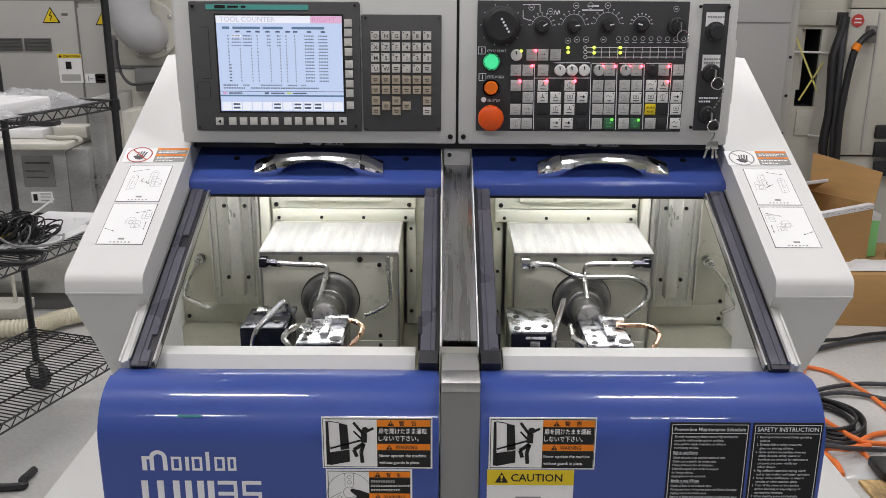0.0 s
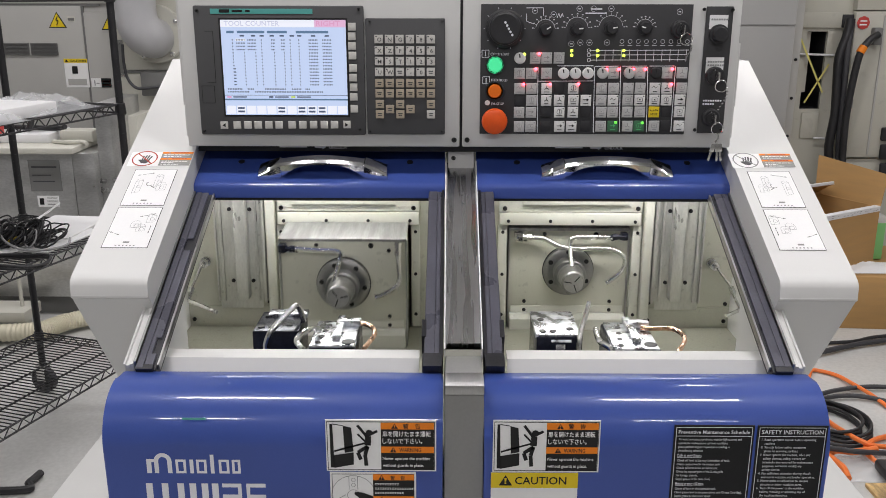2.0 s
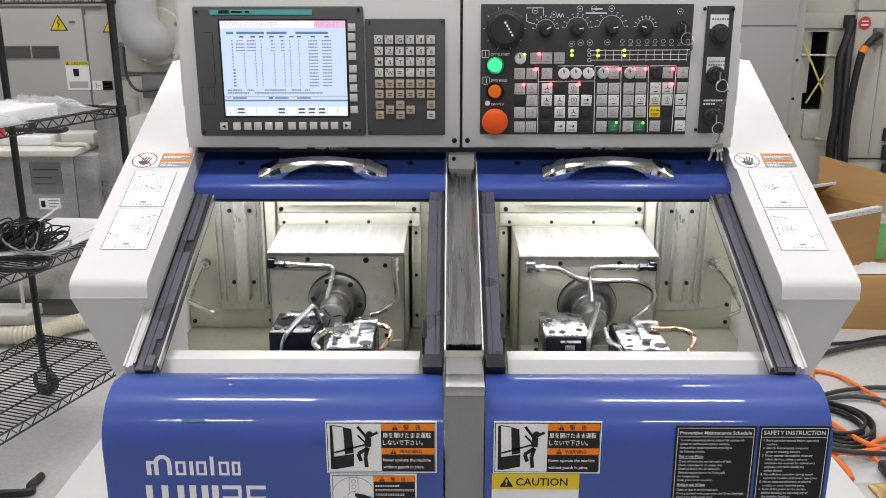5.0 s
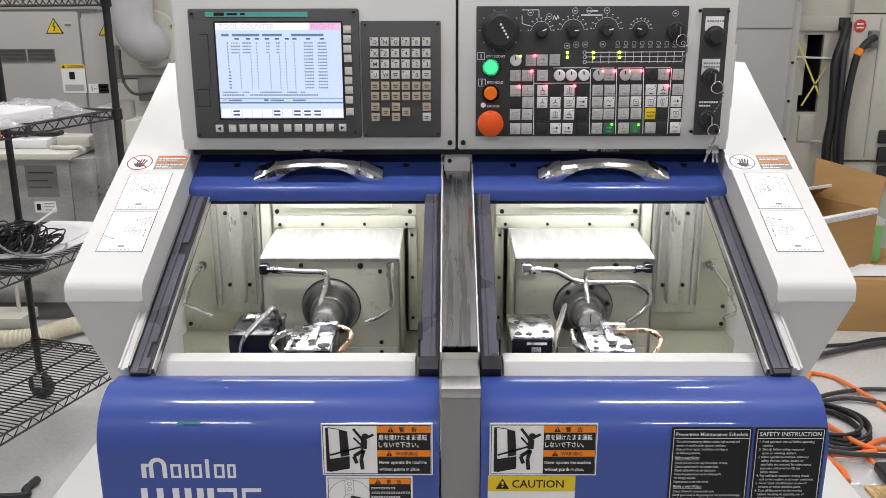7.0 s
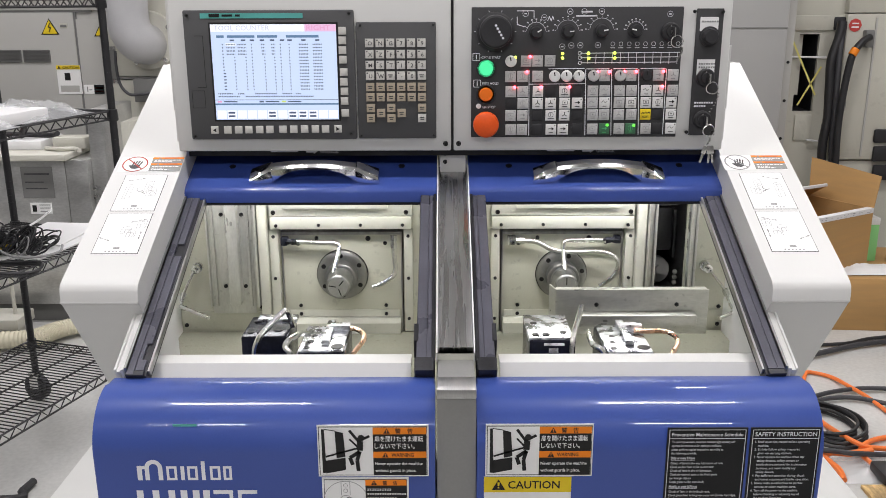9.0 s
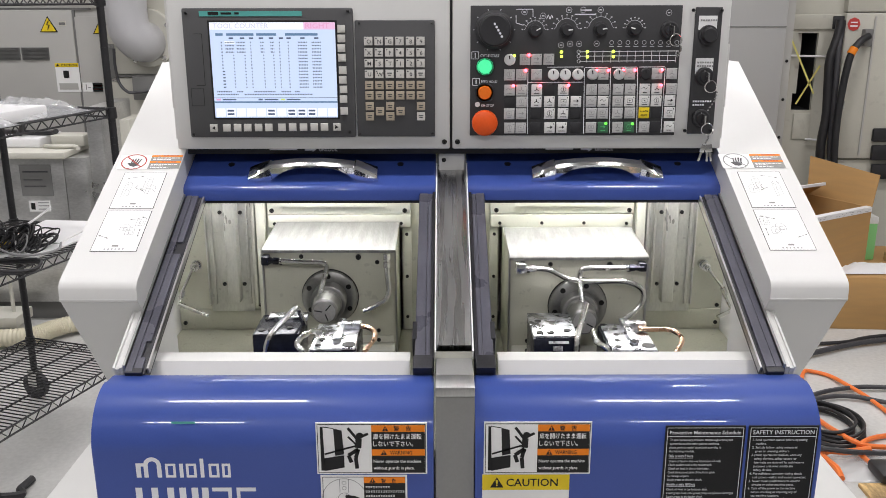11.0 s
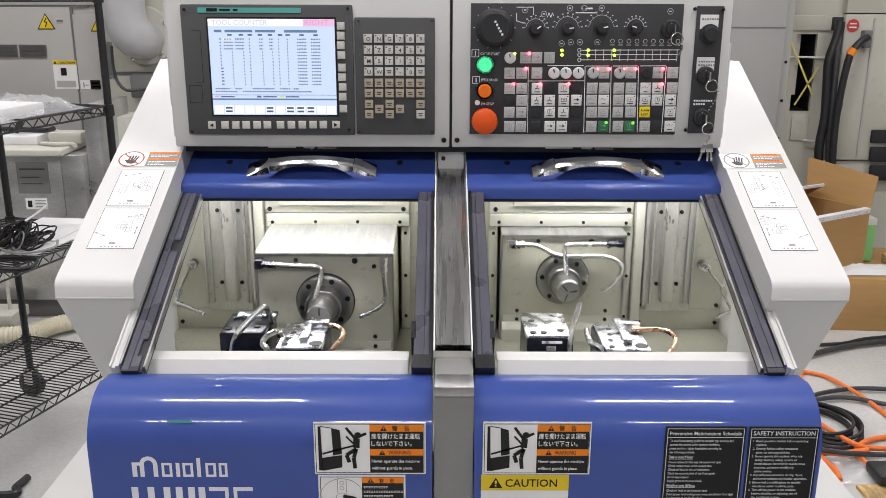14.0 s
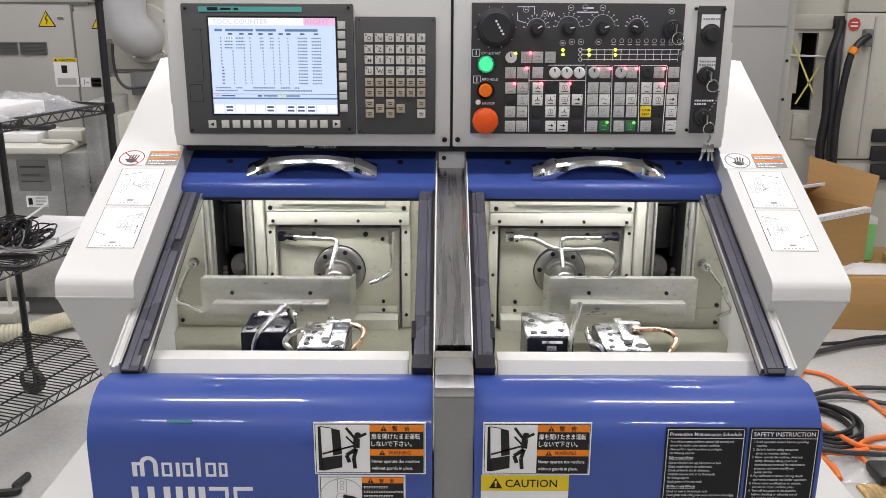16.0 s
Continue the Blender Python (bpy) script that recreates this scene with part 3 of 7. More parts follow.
def bays():
    # cavity walls coloured black to stand in for the shade within the opening
    """Rear walls of both bays with the openings for headstock and shutter."""
    def wall():
        m = Mesh()
        xs, zs = [0.0285, 0.1035, 0.3675, 0.4345, 0.502, 0.592], [0.70, 0.79, 0.87, 1.0285, 1.215]
        here = lambda i, j: 0 <= i < 5 and 0 <= j < 4 and not ((i == 1 and j in (1, 2)) or (i == 3 and j in (2, 3)))
        at = lambda i, j, b: b * 30 + j * 6 + i
        fs = []
        for i in range(5):
            for j in range(4):
                if here(i, j):
                    fs += [(at(i, j, 0), at(i + 1, j, 0), at(i + 1, j + 1, 0), at(i, j + 1, 0)), (at(i, j + 1, 1), at(i + 1, j + 1, 1), at(i + 1, j, 1), at(i, j, 1))]
                    for di, dj, a, b in ((-1, 0, (0, 1), (0, 0)), (1, 0, (1, 0), (1, 1)), (0, -1, (0, 0), (1, 0)), (0, 1, (1, 1), (0, 1))):
                        if not here(i + di, j + dj):
                            fs.append((at(i + b[0], j + b[1], 0), at(i + a[0], j + a[1], 0), at(i + a[0], j + a[1], 1), at(i + b[0], j + b[1], 1)))
        m.add([(x, y, z) for y in (1.82, 1.832) for z in zs for x in xs], fs)
        return m
    both("rear_wall", wall, WALLC, lathe, "cream enamelled rear wall of the bay")
    # near-black lining closes the slots; its colour supplies the shade inside
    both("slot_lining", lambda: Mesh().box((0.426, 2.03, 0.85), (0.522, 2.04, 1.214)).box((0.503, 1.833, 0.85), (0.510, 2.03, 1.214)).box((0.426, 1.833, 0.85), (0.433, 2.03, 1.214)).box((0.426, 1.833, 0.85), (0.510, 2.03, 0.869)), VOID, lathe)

    def motor():
        m = Mesh().box((0.447, 1.90, 0.955), (0.493, 1.99, 1.056), 0, 0.008)
        m.turn((0.463, 1.95, 0.900), (0, -1, 0.25), [(-0.02, 0.032), (0.03, 0.032), (0.034, 0.027), (0.05, 0.027), (0.05, 0.020), (0.056, 0.020), (0.056, 0.009), (0.075, 0.009)], 1)
        m.tube([(0.436, 1.90, 1.061), (0.500, 1.90, 1.062)], 0.002, 1)
        m.box((0.494, 1.90, 0.94), (0.500, 1.93, 1.05), 0, 0.001)
        for z in (0.893, 0.905, 0.917):
            m.turn((0.494, 1.87, z), (0, -1, 0), [(0, 0.005), (0.006, 0.005), (0.007, 0.003)], 1, 10)
        return m
    both("drive_motor", motor, [MOTOR, GREY], lathe, "black drive motor behind the shutter opening")

    both("corner_post", lambda: Mesh().box((0.3905, 1.796, 0.80), (0.4105, 1.8195, 1.214), 0, 0.003), CREAM, lathe, "cream upright post of the headstock frame")
    both("slot_channel", lambda: Mesh().box((0.4125, 1.790, 0.862), (0.4175, 1.8195, 1.214), 0, 0.0015).box((0.4185, 1.806, 0.862), (0.4275, 1.8195, 1.214), 0, 0.001).box((0.4285, 1.798, 0.862), (0.4335, 1.8195, 1.214), 0, 0.0015), PLATE, lathe, "steel guide channel beside the shutter opening")
    both("slot_channel", lambda: Mesh().box((0.5030, 1.798, 0.862), (0.5085, 1.8195, 1.214), 0, 0.0015).box((0.5095, 1.804, 0.862), (0.5145, 1.8195, 1.214), 0, 0.001).box((0.5155, 1.796, 0.862), (0.5190, 1.8195, 1.214), 0, 0.001), PLATE, lathe, "steel guide channel beside the shutter opening")
    both("frame_bar", lambda: Mesh().box((0.085, 1.802, 1.0325), (0.384, 1.8195, 1.0590), 0, 0.002), CREAM, lathe)
    both("frame_bar", lambda: Mesh().box((0.084, 1.807, 1.0605), (0.386, 1.8195, 1.120), 0, 0.002), CREAM, lathe)
    both("frame_bar", lambda: Mesh().box((0.135, 1.796, 1.0785), (0.356, 1.8068, 1.110), 0, 0.001), CREAM, lathe)
    both("frame_side", lambda: Mesh().box((0.3695, 1.810, 0.80), (0.3885, 1.8195, 1.0305), 0, 0.001), CREAM, lathe)
    both("frame_side", lambda: Mesh().box((0.0835, 1.810, 0.80), (0.1015, 1.8195, 1.0305), 0, 0.001), CREAM, lathe)
    both("wall_panel", lambda: Mesh().box((0.3915, 1.8165, 0.803), (0.5905, 1.8198, 0.8445), 0, 0.001), WALLC, lathe)

    for s in (-1, 1):
        bolts(lathe, [(s * x, z) for x, z in ((0.104, 1.042), (0.1925, 1.042), (0.281, 1.042), (0.371, 1.041))], 1.802)
        bolts(lathe, [(s * x, z) for x, z in ((0.0965, 1.0685), (0.3765, 1.0685))], 1.807, 0.0048)
        bolts(lathe, [(s * x, z) for x, z in ((0.093, 1.016), (0.093, 0.922), (0.093, 0.83), (0.3795, 1.015), (0.3795, 0.922), (0.3795, 0.83))], 1.810)
        bolts(lathe, [(s * 0.414, 0.8543), (s * 0.582, 0.8525)], 1.82, 0.0045)
        bolts(lathe, [(s * 0.414, 0.8155), (s * 0.581, 0.8135)], 1.8165, 0.0045)
    both("work_lamp", lambda: Mesh().box((0.07, 1.685, 1.192), (0.55, 1.745, 1.2148), 0, 0.003).box((0.08, 1.690, 1.187), (0.54, 1.735, 1.1915), 1), [CREAM, TUBE], lathe, "lit work lamp under the bay roof")
    for s in (-1, 1):
        li = bpy.data.lights.new("work_lamp_light", "AREA")
        li.shape, li.size, li.size_y, li.energy, li.color = "RECTANGLE", 0.44, 0.05, BAY_POWER, (1.0, 0.99, 0.95)
        lo = new("work_lamp_light", li)
        lo.location = (s * 0.31, 1.712, 1.183)
        lo.rotation_euler = (radians(-30), 0, 0)
    # coolant nozzles low on the outer walls
    for pts in (((-0.5449, 1.8100, 0.9477), (-0.5398, 1.7600, 0.9538), (-0.5592, 1.7450, 0.9108), (-0.5645, 1.7300, 0.8877), (-0.4957, 1.6900, 0.8762)), ((0.5418, 1.8100, 0.9486), (0.5401, 1.7600, 0.9516), (0.5668, 1.7450, 0.9159), (0.5904, 1.7400, 0.8684), (0.5535, 1.7200, 0.8610))):
        m = Mesh()
        a, b, c, d, e = [Vector(p) for p in pts]
        m.turn(a + (a - b) * 0.1, b - a, [(0, 0.011), (0.012, 0.011), (0.012, 0.007), (0.026, 0.007), (0.026, 0.009), (0.038, 0.009), (0.038, 0.0045), (0.055, 0.0045)], 0, 12)
        m.tube(smooth([b, (b + c) / 2, c, (c + d) / 2 + Vector((0, 0, -0.004)), d]), 0.0030)
        m.turn(c, d - c, [(0, 0.006), (0.014, 0.006), (0.014, 0.004), (0.018, 0.004)], 0, 8)
        m.tube([d, (d + e) / 2, e], 0.0040)
        part("coolant_nozzle", m, PIPE, lathe, "thin steel coolant nozzle on the bay wall")


bays()


def headstock(cx, s, label):
    """A headstock; s is -1 in the bay whose pipes differ."""
    y = 1.563
    hs = part("headstock", Mesh().box((cx - 0.127, y + 0.002, 0.795), (cx + 0.127, y + 0.24, 1.0335), 0, 0.002), WALLC, lathe, label, at=(0, 0, 0))
    part("top_cover", Mesh().prism([(y - 0.002, 1.031), (y - 0.002, 1.0365), (y + 0.003, 1.039), (y + 0.165, 1.051), (y + 0.165, 1.047), (y + 0.004, 1.0355), (y + 0.0005, 1.034), (y + 0.0005, 1.031)], cx - 0.1285, cx + 0.1285), COVER, hs, "brushed steel top cover")
    part("side_trim", Mesh().box((cx - 0.1295, y - 0.002, 0.795), (cx - 0.1265, y + 0.02, 1.034)), STEEL, hs)
    part("side_trim", Mesh().box((cx + 0.1265, y - 0.002, 0.795), (cx + 0.1295, y + 0.02, 1.034)), STEEL, hs)
    bolts(hs, [(cx + 0.057, 1.0225)], y, 0.0055)
    bolts(hs, [(cx - 0.053, 1.0235), (cx - 0.093, 1.011), (cx + 0.093, 1.012)], y, 0.0042)
    bolts(hs, [(cx + 0.093, 0.8715), (cx + 0.093, 0.852), (cx - 0.093, 0.8715), (cx - 0.093, 0.852)], y, 0.004)
    part("foot_rail", Mesh().prism([(y - 0.0165, 0.797), (y - 0.018, 0.835), (y - 0.010, 0.845), (y + 0.0015, 0.845), (y + 0.0015, 0.797)], cx - 0.125, cx + 0.125).box((cx - 0.122, y - 0.0008, 0.846), (cx + 0.122, y + 0.0015, 0.8605), 0), CREAM, hs, "cream rail across the headstock foot")
    z = 0.942
    spin = part("spindle_flange", Mesh().turn((cx, y + 0.005, z), (0, -1, 0), [(0, 0.0540), (0.012, 0.0540), (0.014, 0.0520), (0.016, 0.041), (0.016, 0.033), (0.030, 0.031), (0.045, 0.027)], 0, 48), TURNED, hs, "turned steel spindle flange", at=(cx, y, z))
    # raised black ring that draws the shadowed gap round the flange
    part("flange_gap", Mesh().turn((cx, y + 0.003, z), (0, -1, 0), [(0, 0.0556), (0.0036, 0.0556), (0.0037, 0.054)], 0, 48), SCREW, hs)
    heads = Mesh()
    for a in range(0, 360, 60):
        x0, z0 = cx + 0.044 * math.cos(radians(a + 12)), z + 0.044 * math.sin(radians(a + 12))
        heads.turn((x0, y - 0.0096, z0), (0, -1, 0), [(0, 0.0050), (0.0022, 0.0050), (0.0023, 0.001)], 0, 12)
    nose = Mesh().turn((cx, y - 0.038, z), (0, -1, 0), [(-0.03, 0.034), (0.002, 0.034), (0.004, 0.0325), (0.0045, 0.0275), (0.014, 0.027), (0.0145, 0.0262), (0.040, 0.0235), (0.0405, 0.0245), (0.048, 0.0245), (0.051, 0.0225), (0.0525, 0.0200), (0.0525, 0.0045), (0.046, 0.004), (0.046, 0)], 0, 40)
    slits = Mesh()
    for a in (90, 210, 330):
        c, sn = math.cos(radians(a)), math.sin(radians(a))
        slits.add([(cx + c * r + sn * w, y - 0.0912, z + sn * r - c * w) for r, w in ((0.004, 0.0011), (0.019, 0.0011), (0.019, -0.0011), (0.004, -0.0011))], [(0, 1, 2, 3), (3, 2, 1, 0)])
    face = Mesh().turn((cx, y - 0.038, z), (0, -1, 0), [(0.0527, 0.0205), (0.0528, 0.0045)], 0, 40)
    for mesh in (heads, nose, slits, face):
        mesh.v = [(px - cx, py - y, pz - z) for px, py, pz in mesh.v]
    chuck = Mesh()
    for mesh, k in ((nose, 0), (heads, 1), (slits, 1), (face, 2)):
        chuck.add(mesh.v, mesh.f, k)
    me = part("collet_chuck", chuck, [TURNED, SCREW, FACED], hs, "steel collet chuck with slits", keen=18)
    me.location = (cx, y, z)

    # coolant pipes
    def nut(p, d):
        g = Mesh()
        g.turn(p, d, [(0, 0.0075), (0.011, 0.0075), (0.011, 0.0055), (0.016, 0.0055), (0.016, 0.0075), (0.026, 0.0075), (0.027, 0.004), (0.032, 0.004)], 0, 6)
        return g
    yp = y - 0.014
    if s < 0:
        n1 = nut((cx - 0.120, yp, 1.020), (1, -0.05, -0.05)).box((cx - 0.127, yp - 0.008, 1.011), (cx - 0.112, y, 1.029), 0, 0.003)
        pipes = [[(cx - 0.095, yp, 1.019), (cx - 0.05, yp, 1.016), (cx - 0.014, yp, 1.015), (cx - 0.004, yp - 0.002, 1.010), (cx - 0.004, yp - 0.01, 0.998), (cx - 0.012, yp - 0.035, 0.965), (cx - 0.016, yp - 0.05, 0.945)],
                 [(cx + 0.112, yp, 1.012), (cx + 0.113, yp - 0.003, 0.990), (cx + 0.115, yp - 0.006, 0.960), (cx + 0.108, yp - 0.01, 0.943), (cx + 0.085, yp - 0.016, 0.930), (cx + 0.066, yp - 0.02, 0.924)]]
        n2 = nut((cx + 0.112, yp + 0.004, 1.031), (0, -0.15, -1))
        part("pipe_fitting", n1, BLOCK, hs, "dark pipe elbow fitting")
        part("pipe_fitting", n2, PIPE, hs)
    else:
        n1 = nut((cx - 0.108, yp, 1.020), (1, -0.05, -0.02)).box((cx - 0.118, yp - 0.008, 1.011), (cx - 0.100, y, 1.030), 0, 0.002)
        n2 = nut((cx + 0.116, yp, 1.021), (-1, -0.05, 0)).box((cx + 0.108, yp - 0.006, 1.014), (cx + 0.122, y, 1.030), 0, 0.002)
        pipes = [[(cx - 0.080, yp, 1.019), (cx - 0.055, yp, 1.016), (cx - 0.02, yp - 0.004, 1.000), (cx + 0.02, yp - 0.006, 0.996), (cx + 0.08, yp - 0.006, 0.996), (cx + 0.111, yp - 0.008, 0.984), (cx + 0.1175, yp - 0.01, 0.965), (cx + 0.106, yp - 0.013, 0.944), (cx + 0.078, yp - 0.018, 0.923)],
                 [(cx + 0.090, yp, 1.020), (cx + 0.04, yp, 1.020), (cx + 0.010, yp, 1.019), (cx + 0.001, yp - 0.002, 1.012), (cx + 0.000, yp - 0.01, 0.995), (cx + 0.001, yp - 0.045, 0.955)]]
        part("pipe_fitting", n1, PIPE, hs)
        part("pipe_fitting", n2, BLOCK, hs, "dark pipe elbow fitting")
    for p in pipes:
        part("coolant_pipe", Mesh().tube(smooth(p, 7), 0.0052, 0, 10), PIPE, hs, "bent steel coolant pipe")
    return hs, spin, me


head_l, flange_l, chuck_l = headstock(-0.236, -1, "cream sliding headstock with bent coolant pipes")
head_r, flange_r, chuck_r = headstock(0.236, 1, "cream sliding headstock with crossing coolant pipes")


def tool_slide(x0, s):
    """Two tool blocks on a slide; x0: the outer block's left edge; s as for the headstock."""
    sl = part("tool_slide", Mesh().box((x0 - 0.01, 1.33, 0.795), (x0 + 0.22, 1.52, 0.862), 0, 0.003), BLOCK, lathe, "dark steel tool slide with two tool blocks", at=(0, 0, 0))
    if s < 0:
        a = (x0, 1.412, 0.862), (x0 + 0.080, 1.512, 0.944)
        b = (x0 + 0.105, 1.340, 0.862), (x0 + 0.185, 1.465, 0.941)
    else:
        a = (x0, 1.385, 0.862), (x0 + 0.074, 1.505, 0.946)
        b = (x0 + 0.122, 1.340, 0.862), (x0 + 0.203, 1.472, 0.938)
    for lo, hi in (a, b):
        part("tool_block", Mesh().box(lo, hi, 0, 0.003), BLOCK, sl, "oily black steel tool block")
    xc = (a[0][0] + a[1][0]) / 2
    if s < 0:
        part("cap", Mesh().box((a[0][0] + 0.014, a[1][1] - 0.026, a[1][2] - 0.004), (a[1][0] + 0.004, a[1][1], a[1][2] + 0.005), 0, 0.002), WET, sl, "wet steel cap")
    else:
        part("cap", Mesh().box((a[0][0] - 0.001, a[0][1] + 0.004, a[1][2] - 0.004), (a[1][0] + 0.001, a[1][1], a[1][2] + 0.003), 0, 0.002).prism([(a[0][1] - 0.003, 0.925), (a[0][1] + 0.006, 0.9485), (a[0][1] + 0.03, 0.9485), (a[0][1] + 0.01, 0.925)], xc - 0.004, xc + 0.012).prism([(a[0][1] - 0.003, 0.938), (a[0][1] + 0.006, 0.9485), (a[0][1] + 0.03, 0.9485), (a[0][1] + 0.01, 0.938)], xc - 0.012, xc + 0.022), WET, sl, "wet steel clamp")
    part("cap", Mesh().box((b[0][0] + 0.003, b[0][1] + 0.004, b[1][2]), (b[1][0] - 0.003, b[1][1] - 0.003, b[1][2] + 0.004), 0, 0.002), WET, sl, "wet steel top plate")
    spots = [(b[0][0] + 0.016 + 0.003 * i, b[0][1] + 0.02 + 0.027 * i, b[1][2] + 0.0035, 0.005) for i in range(4)]
    spots.append((b[0][0] + 0.066, b[0][1] + 0.024, b[1][2] + 0.0035, 0.011))
    spots += [(a[0][0] + dx, a[0][1] + dy, a[1][2] + (0.0005 if s < 0 else 0.003), 0.006) for dx, dy in ((0.012, 0.02), (0.03, 0.02), (0.06, 0.03), (0.014, 0.075))]
    for x, y, z, r in spots:
        part("bolt", Mesh().turn((x, y, z), (0, 0, 1), [(0, r), (0.0012, r), (0.0013, r * 0.5), (0.0008, 0)], 0, 14), SCREW, sl)
    part("tool_shank", Mesh().box((b[0][0] + 0.038, b[0][1] + 0.03, b[1][2] + 0.004), (b[0][0] + 0.052, b[1][1] + 0.004, b[1][2] + 0.012), 0, 0.002).box((b[0][0] + 0.044, b[1][1] - 0.03, b[1][2] + 0.003), (b[0][0] + 0.080, b[1][1] - 0.012, b[1][2] + 0.014), 0, 0.002), WET, sl)
    zt = b[1][2]
    if s < 0:
        copper = [(0.145, 1.44, zt + 0.008), (0.167, 1.44, zt + 0.007), (0.193, 1.44, zt + 0.006), (0.208, 1.43, 0.942), (0.2095, 1.41, 0.936), (0.1935, 1.37, 0.925), (0.188, 1.36, 0.90)]
        steel = ([(0.026, 1.385, 0.86), (0.028, 1.385, 0.922), (0.0354, 1.385, 0.9485), (0.0452, 1.40, 0.9603), (0.0647, 1.435, 0.9758), (0.0728, 1.445, 0.9794), (0.0764, 1.455, 0.9698), (0.082, 1.46, 0.944)], [(0.108, 1.325, 0.90), (0.1008, 1.325, 0.945), (0.0916, 1.33, 0.9575), (0.095, 1.34, 0.9650), (0.1041, 1.36, 0.9660), (0.111, 1.385, 0.9610), (0.118, 1.40, 0.952)])
    else:
        copper = [(0.185, 1.43, zt + 0.009), (0.203, 1.43, zt + 0.007), (0.237, 1.44, 0.941), (0.254, 1.43, 0.938), (0.257, 1.41, 0.932), (0.238, 1.37, 0.927), (0.232, 1.36, 0.90)]
        steel = ([(0.068, 1.365, 0.86), (0.0702, 1.37, 0.931), (0.0745, 1.387, 0.955), (0.0855, 1.415, 0.974), (0.0944, 1.44, 0.9882)], [(0.125, 1.348, 0.90), (0.1193, 1.35, 0.938), (0.103, 1.36, 0.9490), (0.1015, 1.38, 0.9510), (0.1032, 1.41, 0.9519)])
    part("copper_pipe", Mesh().tube(smooth([(x0 + x, y, z) for x, y, z in copper], 7), 0.0042), COPPER, sl, "bent copper coolant pipe")
    for line in steel:
        part("coolant_pipe", Mesh().tube(smooth([(x0 + x, y, z) for x, y, z in line], 7), 0.0050), PIPE, sl, "bent steel coolant pipe")
    return sl


tools_l = tool_slide(-0.374, -1)
tools_r = tool_slide(0.0905, 1)


def shutter(s, label):
    """A swinging steel shutter, upright; its space begins at its pivot."""
    inner, outer, foot, tip = -0.037, 0.056, -0.043, 0.257
    m = Mesh().box((s * inner, -0.0015, foot), (s * outer, 0.0015, tip), 0, 0.0012)
    m.box((s * (outer - 0.003), 0.0014, foot + 0.004), (s * outer, 0.016, tip), 0)
    sh = part("shutter", m, PLATE, lathe, label)
    flap = [(-0.001, tip - 0.001), (0.0, tip + 0.0015), (0.034, tip + 0.010), (0.034, tip + 0.0075)]
    part("end_flap", Mesh().prism(flap, s * inner, s * outer), PLATE, sh, "bent flap at the tip of the shutter")
    part("shutter_bar", Mesh().box((-0.0125, -0.030, -0.015), (0.0125, -0.0015, 0.216), 0, 0.0035), PLATE, sh, "long steel stiffening bar")
    bolts(sh, [(s * x, z) for z in (0.020, 0.178) for x in (-0.0175, 0.0255)], -0.0015, 0.0042)
    return sh


shutter_l = shutter(-1, "bent steel shutter that swings before the spindle")
shutter_r = shutter(1, "bent steel shutter that swings before the spindle")


def door(x0, x1, h0, h1):
    lip = [(1.54, 1.150), (1.5385, 1.168), (1.541, 1.1735), (1.548, 1.178), (1.655, 1.2275), (1.655, 1.212), (1.560, 1.165), (1.556, 1.150)]
    d = part("sliding_door", Mesh().prism(lip, x0, x1, 0, 0.003), BLUE, lathe, "glossy blue top rail of the sliding door")
    part("door_seal", Mesh().prism([(1.545, 1.144), (1.545, 1.1495), (1.62, 1.1495), (1.62, 1.144)], x0 + 0.03, x1 - 0.012), RUBBER, d)
    for x in (x0 + 0.075, x1 - 0.065):
        part("bolt_hole", Mesh().turn((x, 1.603, 1.2041), (0, -0.42, 0.907), [(-0.004, 0.006), (0.0006, 0.006), (0.0006, 0.0035), (0.0003, 0)], 0, 16), SCREW, d)
    c, half = (h0 + h1) / 2, (h1 - h0) / 2
    rings = []
    for u in [-1, -0.985, -0.9, -0.8, -0.7, -0.66, -0.645, -0.64] + [-0.635 + 1.27 * i / 30 for i in range(31)] + [0.64, 0.645, 0.66, 0.7, 0.8, 0.9, 0.985, 1]:
        w = abs(u)
        top = 0.0285 + 0.0075 * (1 - (w / 0.66) ** 2) if w < 0.66 else 0.030 - 0.0185 * (w - 0.66) / 0.34
        top -= 0.003 if w > 0.99 else 0
        low = -0.002 if w > 0.638 else 0.0265 * (1 - (w / 0.638) ** 3) - 0.002 * (w / 0.638) ** 3
        wide = 0.0105 if w < 0.64 else 0.0135 + 0.004 * min(1, (w - 0.64) / 0.2)
        y0 = 1.569
        z0 = 1.178 + (y0 - 1.548) * 0.4626
        ring = []
        for a, h in ((-1, low + 0.001), (-0.85, low), (0.85, low), (1, low + 0.001), (1, top - 0.003), (0.75, top), (-0.6, top), (-1, top - 0.004)):
            along = a * wide
            ring.append((c + half * u, y0 + 0.907 * along - 0.42 * h, z0 + 0.42 * along + 0.907 * h))
        rings.append(ring)
    part("handle", Mesh().rings(rings), CHROME, d, "arched chrome door handle", keen=28)
    return d


door(-0.480, -0.029, -0.366, -0.132)
door(0.028, 0.481, 0.143, 0.380)


# ---- the way everything goes ----
STROKE = 0.257                      # how far a headstock draws back; its slide dips a little to the rear
CLEAR = 0.18                        # the share of it by which the chuck first clears the tools
PULL = ((0.10, CLEAR), (0.20, 0.33), (0.30, 0.67), (0.40, 0.91), (0.50, 0.98), (0.58, 1.0))
PUSH = ((0.0, 0.0), (0.08, 0.07), (0.18, 0.39), (0.27, 0.68), (0.33, 0.73), (0.50, 0.77), (0.8, 0.95), (1.1, 1.0))


